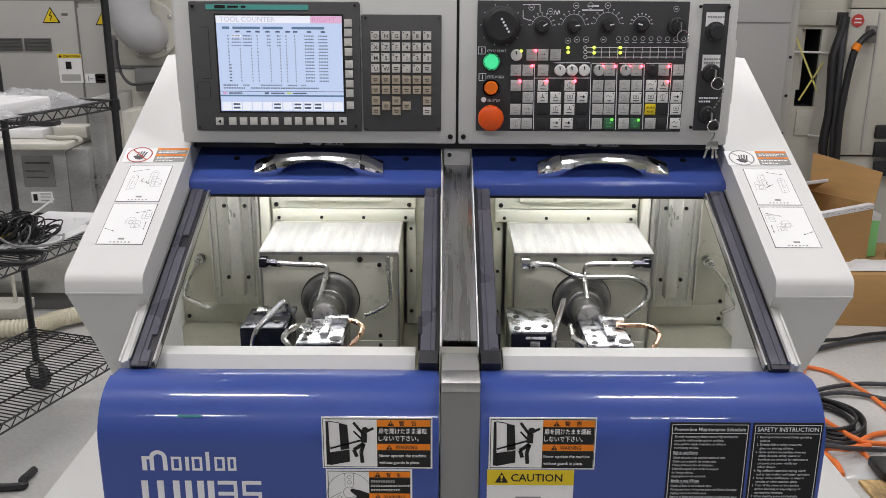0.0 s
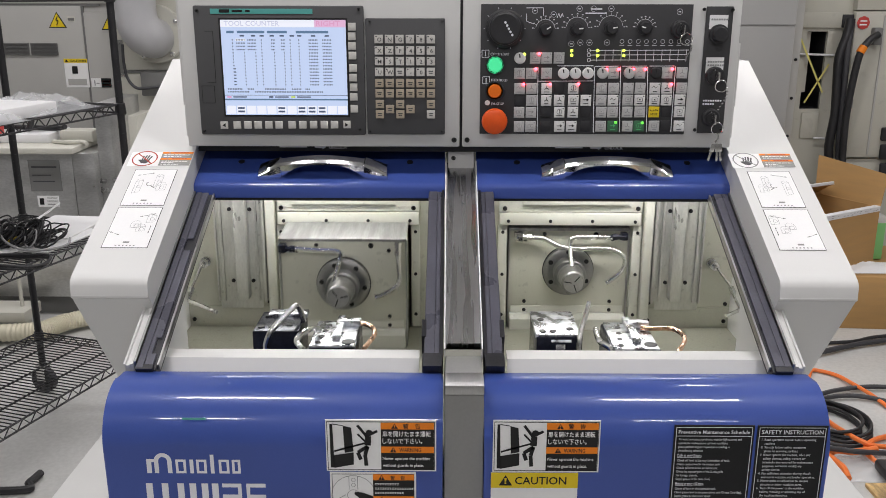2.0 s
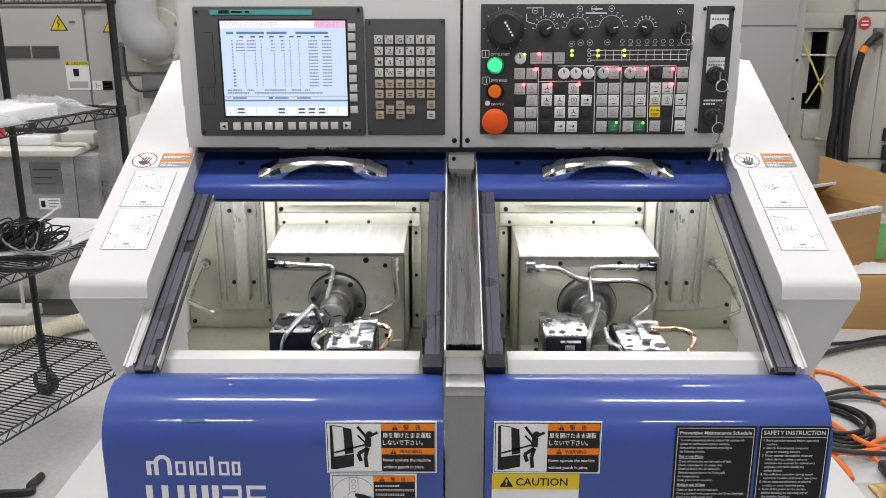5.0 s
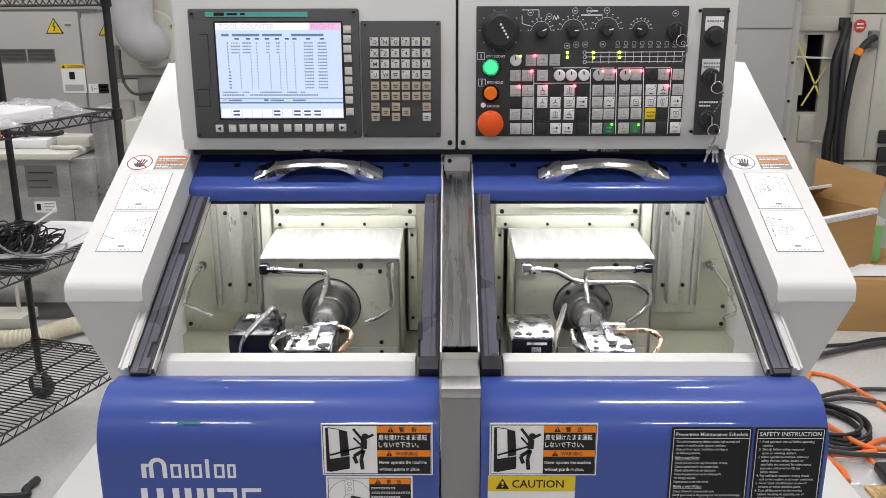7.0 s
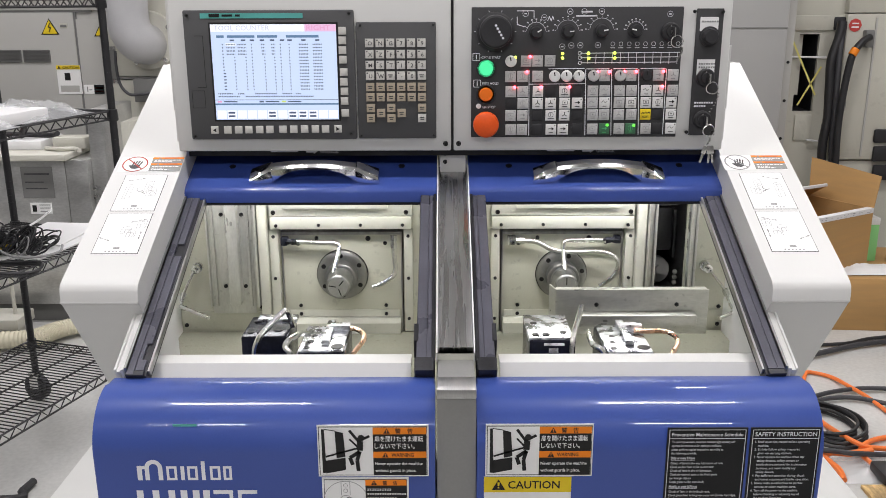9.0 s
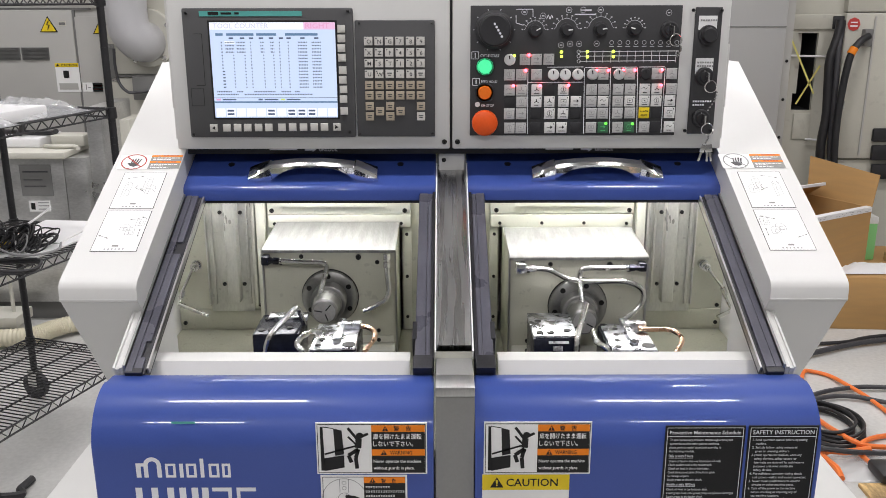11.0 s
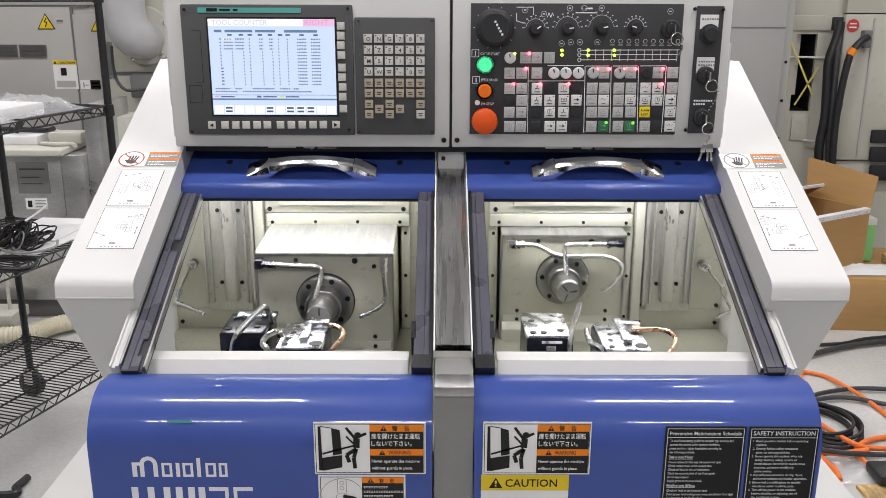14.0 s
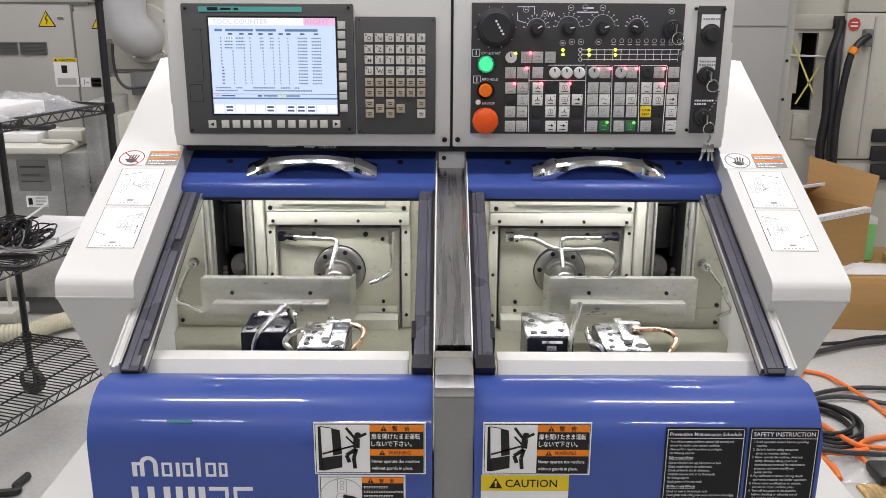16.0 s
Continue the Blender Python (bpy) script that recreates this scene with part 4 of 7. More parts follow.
def head_rows(free, back, ahead):
    """Rows of a headstock: the times at which it clears the tools, draws back and comes ahead."""
    rows = [(0.0, 0.0)]
    for f, b, a in zip(free, back, ahead + (None,)):
        rows += [(f, 0.0), (f + 0.1, CLEAR * 0.5), (f + 0.2, CLEAR)] + [(b + d, v) for d, v in PULL]
        if a is not None:
            rows += [(a + d, 1.0 - v) for d, v in PUSH]
    if rows[-1][0] < 16.0:
        rows.append((16.0, rows[-1][1]))
    return [(t, pose(0, STROKE * v, -0.014 * v)) for t, v in rows]


DOWN = ((0.0, 1.806, 0), (0.1, 1.735, 0), (0.2, 1.667, 0), (0.3, 1.645, 24), (0.4, 1.645, 73), (0.5, 1.645, 90), (0.6, 1.700, 90), (0.7, 1.712, 90))
RAISE = ((-0.12, 1.712, 90), (0.0, 1.645, 90), (0.1, 1.650, 48), (0.2, 1.718, -2), (0.3, 1.795, 0), (0.36, 1.806, 0))


def swing_rows(down, up, s):
    """Rows of a shutter: it comes forward, swings down and settles back, and the same way home; s is its side."""
    x, z = PIVOT[s]
    out = [(0.0, 1.806, 0)]
    for a, b in zip(down, up + (None,)):
        out += [(a + d, y, k) for d, y, k in DOWN]
        if b is not None:
            out += [(b + d, y, k) for d, y, k in RAISE]
    if out[-1][0] < 16.0:
        out.append((16.0, *out[-1][1:]))
    return [(t, pose(x, y, z - 0.045 * (y - 1.645), 0, -s * k, 0)) for t, y, k in out if t <= 16.0]


PIVOT = {1: (0.4612, 0.8937), -1: (-0.4605, 0.8945)}


def motions():
    for head, free, back, ahead in ((head_r, (0.75, 7.04, 13.35), (1.1, 7.38, 13.68), (3.72, 10.0)), (head_l, (1.2, 7.5, 13.9), (1.72, 8.01, 14.35), (4.3, 10.6))):
        walk(head, head_rows(free, back, ahead))
    walk(shutter_r, swing_rows((2.2, 8.5, 14.8), (3.5, 9.85), 1))
    walk(shutter_l, swing_rows((2.74, 9.1, 15.4), (4.0, 10.3), -1))
    walk(tools_r, [(t, pose(d, 0, 0)) for t, d in ((0, 0), (1.2, 0), (1.3, 0.024), (1.4, 0.036), (4.4, 0.036), (4.9, 0.050), (5.5, 0.050), (5.6, 0.02), (6.0, 0.02), (6.15, 0.004), (6.5, 0), (7.45, 0), (7.55, 0.03), (7.65, 0.036), (10.7, 0.036), (11.2, 0.052), (11.8, 0.050), (11.9, 0.02), (12.3, 0.02), (12.45, 0.008), (13.75, 0.005), (13.85, 0.028), (13.95, 0.036), (16, 0.036))])
    walk(tools_l, [(t, pose(d, 0, 0)) for t, d in ((0, 0), (0.42, 0), (0.52, -0.022), (1.78, -0.022), (1.9, 0.014), (4.5, 0.014), (5.0, 0.042), (6.0, 0.037), (6.15, 0.005), (6.6, 0), (6.85, -0.02), (8.1, -0.02), (8.25, 0.009), (10.7, 0.009), (11.2, 0.042), (11.7, 0.042), (12.3, 0.036), (12.45, 0.006), (13.0, -0.004), (13.4, -0.016), (13.6, -0.022), (14.4, -0.02), (14.6, 0.01), (14.7, 0.014), (16, 0.014))])
    for (flange, chuck), stops, x in (((flange_r, chuck_r), ((0, 0.75), (5.0, 7.0), (11.2, 13.4)), 0.236), ((flange_l, chuck_l), ((0, 1.2), (5.6, 7.5), (11.8, 13.9)), -0.236)):
        rows, a = [], 0.0
        for i in range(481):
            t = i / 30
            if any(p <= t <= q for p, q in stops):
                a += 80
                rows.append((t, a))
            elif i in (0, 480) or any(abs(t - e) < 0.06 for p in stops for e in p):
                rows.append((t, a))
        for ob in (flange, chuck):
            walk(ob, [(t, pose(x, 1.563, 0.942, 0, a, 0)) for t, a in rows])


# ---- the control console on the lathe ----
FACE = 1.556


def rounded(mesh, x, z, w, h, y0, y1, k=0, r=0.0012):
    """A small raised tile standing out from y0 to y1."""
    a, b = w / 2, h / 2
    base = [(-a, -b), (a, -b), (a, b), (-a, b)]
    top = [(-a + r, -b + r), (a - r, -b + r), (a - r, b - r), (-a + r, b - r)]
    vs = [(x + p, y0, z + q) for p, q in base] + [(x + p, y1 + 0.0006, z + q) for p, q in base] + [(x + p, y1, z + q) for p, q in top]
    fs = [(4, 5, 9, 8), (5, 6, 10, 9), (6, 7, 11, 10), (7, 4, 8, 11), (8, 9, 10, 11), (0, 1, 5, 4), (1, 2, 6, 5), (2, 3, 7, 6), (3, 0, 4, 7)]
    return mesh.add(vs, fs, k)


def console():
    con = thing("control_console", "light grey control console with screen, keypad and lit buttons", "control panel", (0, FACE, 1.24))
    base = Vector((0, FACE, 1.24))

    def sub(name, mesh, mats, parent=con, label=""):
        """A part whose points are given in the hall's space."""
        off = base
        mesh.v = [tuple(Vector(p) - off) for p in mesh.v]
        return part(name, mesh, mats, parent, label)

    for x0, x1 in ((-0.487, -0.0035), (0.001, 0.477)):
        m = Mesh().box((x0, FACE, 1.24), (x1, 1.66, 1.515), 0, 0.003)
        if x0 < 0:
            m.box((x0 - 0.007, 1.575, 1.255), (x0 + 0.001, 1.65, 1.31)).box((x0 - 0.010, 1.58, 1.31), (x0 + 0.001, 1.65, 1.51))
        else:
            m.box((x1 - 0.001, 1.575, 1.255), (x1 + 0.007, 1.65, 1.31)).box((x1 - 0.001, 1.58, 1.31), (x1 + 0.010, 1.65, 1.42))
        sub("console_box", m, CONSOLE, label="light grey enamelled console housing")
    sub("gap_strip", Mesh().box((-0.0035, 1.565, 1.242), (0.001, 1.655, 1.512)), RUBBER)
    m = Mesh()
    for x, z in ((-0.0132, 1.2528), (0.0098, 1.2529), (-0.0144, 1.5137), (0.0076, 1.5138)):
        m2 = screws(Mesh(), [(x, z)], FACE, 0.0045)
        sub("screw", m2, SCREW)
    # added dark strip: hides pale body edges, stands in for shade under the console
    sub("gasket", Mesh().box((-0.485, 1.588, 1.226), (0.475, 1.655, 1.2395)), RUBBER)
    for x in (-0.24, 0.26):
        t = Mesh().text("UNLOCK", x, 1.2315, 0.008, 1.585)
        t.add([(x - 0.026, 1.585, 1.2325), (x - 0.012, 1.585, 1.2325), (x - 0.012, 1.585, 1.230), (x - 0.005, 1.585, 1.2345), (x - 0.012, 1.585, 1.239), (x - 0.012, 1.585, 1.2365), (x - 0.026, 1.585, 1.2365)], [(0, 1, 2, 3, 4, 5, 6)])
        t.rect(x - 0.09, 1.2335, x - 0.04, 1.2385, 1.585)
        t.rect(x - 0.12, 1.2275, x + 0.06, 1.239, 1.5865, 1)
        sub("unlock_label", t, [SILVER, RUBBER], label="black unlock label strip under the console")

    # screen unit
    (a, b), (c, d) = (-0.4603, 1.2621), (-0.1688, 1.4824)
    lcd = sub("screen_unit", Mesh().box((a, FACE - 0.007, b), (c, FACE, d), 0, 0.003), CHAR, label="charcoal screen unit with soft keys")
    m = Mesh()
    x0, z0 = (-0.4141, 1.2972)
    x1, z1 = (-0.1995, 1.459)
    y = FACE - 0.0074
    m.rect(x0 - 0.003, z0 - 0.003, x1 + 0.003, z1 + 0.003, y, 7)
    y -= 0.0004
    m.rect(x0, z0, x1, z1, y, 0)
    w, h = x1 - x0, z1 - z0
    y -= 0.0004
    m.rect(x0, z1 - 0.075 * h, x1, z1, y, 1)
    m.rect(x0 + 0.75 * w, z1 - 0.075 * h, x1, z1, y - 0.0002, 4)
    y -= 0.0004
    m.text("TOOL COUNTER", x0 + 0.03 * w, z1 - 0.062 * h, 0.0118, y, 8, 0.44 * w)
    m.text("RIGHT", x0 + 0.765 * w, z1 - 0.062 * h, 0.0118, y, 5, 0.19 * w)
    for p, q in ((0.045, 0.105), (0.13, 0.35), (0.37, 0.53), (0.60, 0.86)):
        m.rect(x0 + p * w, z1 - 0.138 * h, x0 + q * w, z1 - 0.112 * h, y, 3)
    rng = random.Random(4)
    for i, p in enumerate((0.15, 0.24, 0.31, 0.39, 0.47, 0.55, 0.61, 0.72, 0.83)):
        m.rect(x0 + p * w, z1 - 0.172 * h, x0 + (p + 0.035) * w, z1 - 0.155 * h, y, 2)
    for r in range(15):
        z = z1 - (0.20 + r * 0.0335) * h
        m.rect(x0 + 0.085 * w, z - 0.013 * h, x0 + (0.095 if r < 9 else 0.105) * w, z, y, 2)
        for i, p in enumerate((0.19, 0.28, 0.33, 0.43, 0.51, 0.56, 0.63, 0.72, 0.83)):
            n = (0.07 if i < 2 and r < 4 else 0.012) if i < 7 else 0.075
            if i in (3, 4) and r < 4:
                n = 0.03
            if r == 0 and i == 0:
                m.rect(x0 + (p - n - 0.005) * w, z - 0.018 * h, x0 + (p + 0.005) * w, z + 0.006 * h, y + 0.0002, 1)
            u = x0 + (p - n) * w if i < 7 else x0 + p * w - 0.02 * w
            while n > 0.001:
                s = min(0.011, n)
                m.rect(u, z - 0.013 * h, u + s * 0.75 * w, z, y, 2)
                u += s * 1.15 * w
                n -= s * 1.15
    for z, items in ((0.715, ((0.03, 0.15), (0.19, 0.24), (0.33, 0.5), (0.55, 0.62), (0.66, 0.70))), (0.745, ((0.03, 0.2), (0.25, 0.8)))):
        for p, q in items:
            u = p
            while u < q:
                m.rect(x0 + u * w, z1 - (z + 0.014) * h, x0 + (u + 0.009) * w, z1 - z * h, y, 2)
                u += 0.0135
    m.rect(x0, z1 - 0.842 * h, x1, z1 - 0.825 * h, y, 3)
    m.rect(x0, z1 - 0.79 * h, x1, z1 - 0.785 * h, y, 2)
    for p, k in ((0.02, 5), (0.36, 2), (0.54, 6)):
        m.rect(x0 + p * w, z1 - 0.815 * h, x0 + (p + 0.035) * w, z1 - 0.797 * h, y, k)
        m.rect(x0 + (p + 0.05) * w, z1 - 0.813 * h, x0 + (p + 0.16) * w, z1 - 0.800 * h, y, 2)
    for i in range(12):
        u = x0 + (0.012 + 0.0825 * i) * w
        m.rect(u, z0 + 0.012 * h, u + 0.074 * w, z0 + 0.10 * h, y, 1)
        if i in (1, 5, 7, 8, 9):
            for q in (0.065, 0.028):
                m.rect(u + 0.008 * w, z0 + q * h, u + 0.062 * w, z0 + (q + 0.02) * h, y - 0.0002, 2)
    sub("screen", m, [SCR, SCRW, SCRG, SCRB, SCRP, SCRR, SCRY, INK, SCRT], lcd, "lit tool counter screen in pale blue")
    lcd.children[0].matrix_parent_inverse = Matrix.Identity(4)
    (a, b), (c, d) = (-0.43, 1.4688), (-0.2554, 1.4773)
    m = Mesh().rect(a, b, c, d, FACE - 0.0078)
    m.rect(a + 0.015, b + 0.002, a + 0.033, d - 0.001, FACE - 0.0082, 1).rect(a + 0.037, b + 0.003, a + 0.055, d - 0.002, FACE - 0.0082, 1).rect(a + 0.06, b + 0.003, a + 0.068, d - 0.002, FACE - 0.0082, 1)
    sub("badge_strip", m, [TEAL, INK], lcd, "teal badge strip with plain dark marks")
    m = Mesh()
    (a, b), (c, d) = (-0.4626, 1.3528), (-0.4281, 1.4399)
    m.stroke([(a + 0.02, d), (c, d), (c, b), (a + 0.02, b)], 0.0008, FACE - 0.0073)
    (a, b), (c, d) = (-0.4593, 1.3177), (-0.4315, 1.3472)
    m.stroke([(a + 0.006, d), (c, d), (c, b), (a + 0.006, b), (a + 0.006, d)], 0.0008, FACE - 0.0073)
    sub("card_slot", m, INK, lcd)
    # corner screws
    for p in ((-0.4527, 1.4743), (-0.1766, 1.4768), (-0.4539, 1.2681), (-0.1791, 1.2718)):
        sub("corner_screw", screws(Mesh(), [p], FACE - 0.007, 0.0025), SCREW, lcd)

    def place(name, at, w, h, mats, parent, y, depth, marks=None, label=""):
        g = rounded(Mesh(), 0, 0, w, h, 0, -depth)
        for mk in marks or []:
            g.rect(*mk, -depth - 0.0003, 1)
        o = part(name, g, mats, parent, label)
        o.location = Vector((at[0], y, at[1])) - base
        return o
    soft = place("soft_key", (-0.1888, 1.4479), 0.0128, 0.0128, [KEYCAP, INK], lcd, FACE - 0.007, 0.004)
    for p in ((-0.1892, 1.4319), (-0.1896, 1.4158), (-0.189, 1.3996), (-0.1885, 1.3786), (-0.1889, 1.3622), (-0.1883, 1.3457), (-0.1887, 1.3291), (-0.1882, 1.3085), (-0.3953, 1.2795), (-0.3763, 1.2796), (-0.3584, 1.2797), (-0.3394, 1.2798), (-0.3215, 1.2799), (-0.2985, 1.2801), (-0.2796, 1.2802), (-0.2606, 1.2803), (-0.2417, 1.2804), (-0.2238, 1.2805)):
        again(soft, "soft_key", Vector((p[0], FACE - 0.007, p[1])) - base, lcd)
    for p, s in (((-0.4182, 1.2793), 1), ((-0.2018, 1.2807), -1)):
        g = rounded(Mesh(), 0, 0, 0.0128, 0.0128, 0, -0.004).poly([(-0.003 * s, 0), (0.003 * s, 0.0035), (0.003 * s, -0.0035)], -0.0043, 1)
        o = part("arrow_key", g, [KEYCAP, INK], lcd)
        o.location = Vector((p[0], FACE - 0.007, p[1])) - base

    # keypad
    (a, b), (c, d) = (-0.1663, 1.2629), (-0.0294, 1.4619)
    pad = sub("keypad", Mesh().box((a, FACE - 0.005, b), (c, FACE, d), 0, 0.002), CHAR, label="charcoal keypad with pale and tan keys")
    for p in ((-0.1587, 1.4564), (-0.0342, 1.4572), (-0.1612, 1.2679), (-0.0343, 1.2687)):
        sub("corner_screw", screws(Mesh(), [p], FACE - 0.005, 0.0018), SCREW, pad)
    zs = [(-0.1427, 1.4274)[1], (-0.143, 1.4085)[1], (-0.1433, 1.3904)[1], (-0.1436, 1.3721)[1], (-0.1439, 1.3528)[1], (-0.1442, 1.3353)[1], (-0.1444, 1.3166)[1], (-0.1446, 1.3078)[1], (-0.1447, 1.2989)[1]]
    xs = [(-0.1436, 1.3721)[0] + 0.0179 * i for i in range(6)]
    caps = ["O", "N", "G", "7", "8", "9", "X", "Z", "F", "4", "5", "6", "M", "S", "T", "1", "2", "3", "U", "W", "", "-", "0", ""]
    for j in range(9):
        for i in range(6):
            if (j == 6 and i not in (0, 2, 5)) or (j == 7 and i not in (1, 3)) or (j == 8 and i not in (0, 2, 5)):
                continue
            pale = j < 4 or (j == 8 and i == 5)
            g = rounded(Mesh(), 0, 0, 0.0142, 0.0142, 0, -0.004, 0, 0.002)
            letter = caps[j * 6 + i] if j < 4 else ""
            if letter:
                g.text(letter, 0.0012, -0.004, 0.0095, -0.0043, 1, align="CENTER")
                g.rect(-0.0058, 0.0035, -0.003, 0.0055, -0.0043, 1)
            else:
                g.rect(-0.004, 0.0005, 0.004, 0.0022, -0.0043, 1).rect(-0.003, -0.0028, 0.003, -0.0012, -0.0043, 1)
            o = part("key", g, [KEYCAP if pale else KEYTAN, CHAR], pad)
            o.location = Vector((xs[i], FACE - 0.005, zs[j])) - base

    # operator panel
    (a, b), (c, d) = (0.0317, 1.2641), (0.3929, 1.4857)
    op = sub("operator_panel", Mesh().box((a, FACE - 0.003, b), (c, FACE, d), 0, 0.001), CHAR2, label="dark operator panel with lit buttons and dials")
    y = FACE - 0.003
    m = Mesh()
    yl = y - 0.0003
    for p, q in (((0.1316, 1.3805), (0.1336, 1.2667)), ((0.2295, 1.3811), (0.2325, 1.2673)), ((0.2745, 1.3814), (0.2784, 1.2676)), ((0.3214, 1.3816), (0.3264, 1.2679)), ((0.3694, 1.3819), (0.3693, 1.2682)), ((0.1325, 1.3564), (0.2288, 1.357)), ((0.1648, 1.3826), (0.2274, 1.383)), ((0.2304, 1.3821), (0.2705, 1.3823)), ((0.2773, 1.3823), (0.3194, 1.3826)), ((0.3243, 1.3826), (0.3683, 1.3829)), ((0.2192, 1.4087), (0.3905, 1.4098)), ((0.2196, 1.4011), (0.3912, 1.4022)), ((0.2201, 1.3925), (0.385, 1.3935))):
        m.stroke([p, q], 0.0012, yl)
    za, zb = (0.2191, 1.4106)[1], (0.2202, 1.3906)[1]
    for i in range(12):
        x = (0.2323, 1.4012)[0] + i * 0.0140
        m.stroke([(x, za), (x, zb)], 0.0009, yl)
        if i > 2:
            m.ring(x, za + 0.0135, 0.0038, 0.0007, yl, 2, 10)
            m.rect(x - 0.004, za + 0.0065, x + 0.004, za + 0.0076, yl, 2)
    for p in ((0.2183, 1.4087), (0.2187, 1.4011), (0.2191, 1.3925)):
        m.ring(*p, 0.0035, 0.001, yl, 0, 12)
    for p, r in (((0.142, 1.4442), 0.021), ((0.1961, 1.4454), 0.024), ((0.254, 1.4467), 0.026), ((0.312, 1.4471), 0.018)):
        m.ring(*p, r * 0.80, 0.0007, yl, 2, 20, 10, 170)
        for i in range(9):
            t = radians(5 + 170 * i / 8)
            m.stroke([(p[0] + r * 0.82 * math.cos(t), p[1] + r * 0.82 * math.sin(t)), (p[0] + r * 0.92 * math.cos(t), p[1] + r * 0.92 * math.sin(t))], 0.0008, yl, 2)
            m.rect(p[0] + r * 1.03 * math.cos(t) - 0.0014, p[1] + r * 1.03 * math.sin(t) - 0.0009, p[0] + r * 1.03 * math.cos(t) + 0.0014, p[1] + r * 1.03 * math.sin(t) + 0.0009, yl, 2)
    for p in ((0.1235, 1.4749), (0.1555, 1.4686), (0.1993, 1.4781), (0.2234, 1.4782), (0.2531, 1.4784), (0.3698, 1.4735), (0.1876, 1.4199), (0.203, 1.4219), (0.2186, 1.422), (0.2487, 1.4222)):
        m.ring(p[0], p[1], 0.0052, 0.0007, yl, 2, 10)
        m.rect(p[0] - 0.0022, p[1] - 0.001, p[0] + 0.0022, p[1] + 0.001, yl, 2)
    m.rect(*(0.2186, 1.4764), *(0.2377, 1.4792), yl).rect(*(0.2094, 1.4698), *(0.2458, 1.4719), yl)
    m.stroke([(0.1092, 1.4701), (0.1096, 1.4571), (0.1213, 1.4534)], 0.0012, yl).stroke([(0.1089, 1.4794), (0.1377, 1.4796), (0.1382, 1.4666)], 0.0012, yl)
    m.stroke([(0.1615, 1.463), (0.1641, 1.4705), (0.1673, 1.463), (0.1699, 1.4705), (0.172, 1.4649)], 0.0012, yl)
    m.text("CYCLE START", *(0.049, 1.4001), 0.0062, yl, 0, 0.033)
    m.text("FEED HOLD", *(0.0509, 1.3559), 0.0062, yl, 0, 0.028)
    m.text("EM-STOP", *(0.0517, 1.3149), 0.0062, yl, 0, 0.022)
    for p in ((0.0402, 1.4029), (0.042, 1.3578)):
        m.stroke([(p[0] - 0.006, p[1] - 0.006), (p[0] + 0.006, p[1] - 0.006), (p[0] + 0.006, p[1] + 0.006), (p[0] - 0.006, p[1] + 0.006), (p[0] - 0.006, p[1] - 0.006)], 0.001, yl)
        m.rect(p[0] - 0.0008, p[1] - 0.004, p[0] + 0.0008, p[1] + 0.004, yl)
    m.disc(*(0.0447, 1.3188), 0.0045, yl, 1)
    sub("panel_print", m, [SILVER, PAPER, FINEPRINT], op, "white lines and lettering on the panel")

    def knob(at, r, deep, prof=None, parent=op, label="", name="dial_knob", mats=None, pointer=60):
        g = Mesh().turn((0, 0, 0), (0, -1, 0), prof or [(0, r), (deep * 0.3, r), (deep * 0.35, r * 0.8), (deep * 0.9, r * 0.74), (deep, r * 0.66), (deep, 0)], 0, 28)
        if pointer is not None:
            t = radians(pointer)
            g.stroke([(r * 0.1 * math.cos(t), r * 0.1 * math.sin(t)), (r * 0.72 * math.cos(t), r * 0.72 * math.sin(t))], 0.002, -deep - 0.0005, 1)
        o = part(name, g, mats or [RUBBER, PAPER], parent, label)
        o.location = Vector((at[0], y, at[1])) - base
        return o
    wheel = knob((0.0723, 1.4456), 0.032, 0.018, [(0, 0.0325), (0.008, 0.0325), (0.010, 0.031), (0.012, 0.028), (0.018, 0.027), (0.020, 0.024), (0.0195, 0)], label="black hand wheel with printed marks", name="hand_wheel", pointer=None)
    m = Mesh()
    p = (0.0723, 1.4456)
    for i in range(10):
        t = 2 * math.pi * i / 10
        m.stroke([(p[0] + 0.0335 * math.cos(t), p[1] + 0.0335 * math.sin(t)), (p[0] + 0.036 * math.cos(t), p[1] + 0.036 * math.sin(t))], 0.001, yl)
    for i in range(5):
        t = radians(-60)
        q = (p[0] + (i - 2) * 0.006 * math.cos(t) + 0.006, p[1] + (i - 2) * 0.006 * math.sin(t))
        m.disc(*q, 0.0022, y - 0.0203, 0, 8)
    sub("wheel_print", m, SILVER, op)
    for p, an in (((0.142, 1.4442), 30), ((0.1961, 1.4454), 5), ((0.254, 1.4467), 10), ((0.312, 1.4471), 165)):
        knob(p, 0.0125, 0.016, pointer=an)
    for p in ((0.0571, 1.3839), (0.0571, 1.3394)):
        knob(p, 0.017, 0.003, [(0, 0.0172), (0.002, 0.0172), (0.003, 0.0162), (0.003, 0.0148)], name="button_bezel", pointer=None)
    knob((0.0571, 1.3839), 0.0135, 0.008, [(0, 0.0145), (0.003, 0.0145), (0.003, 0.012), (0.006, 0.0118), (0.008, 0.0105), (0.0085, 0)], label="lit green round push button", name="push_button", mats=[LENSG, PAPER], pointer=None)
    knob((0.0571, 1.3394), 0.0135, 0.008, [(0, 0.0145), (0.003, 0.0145), (0.003, 0.012), (0.006, 0.0118), (0.008, 0.0105), (0.0085, 0)], label="orange round push button", name="push_button", mats=[LENSO, PAPER], pointer=None)
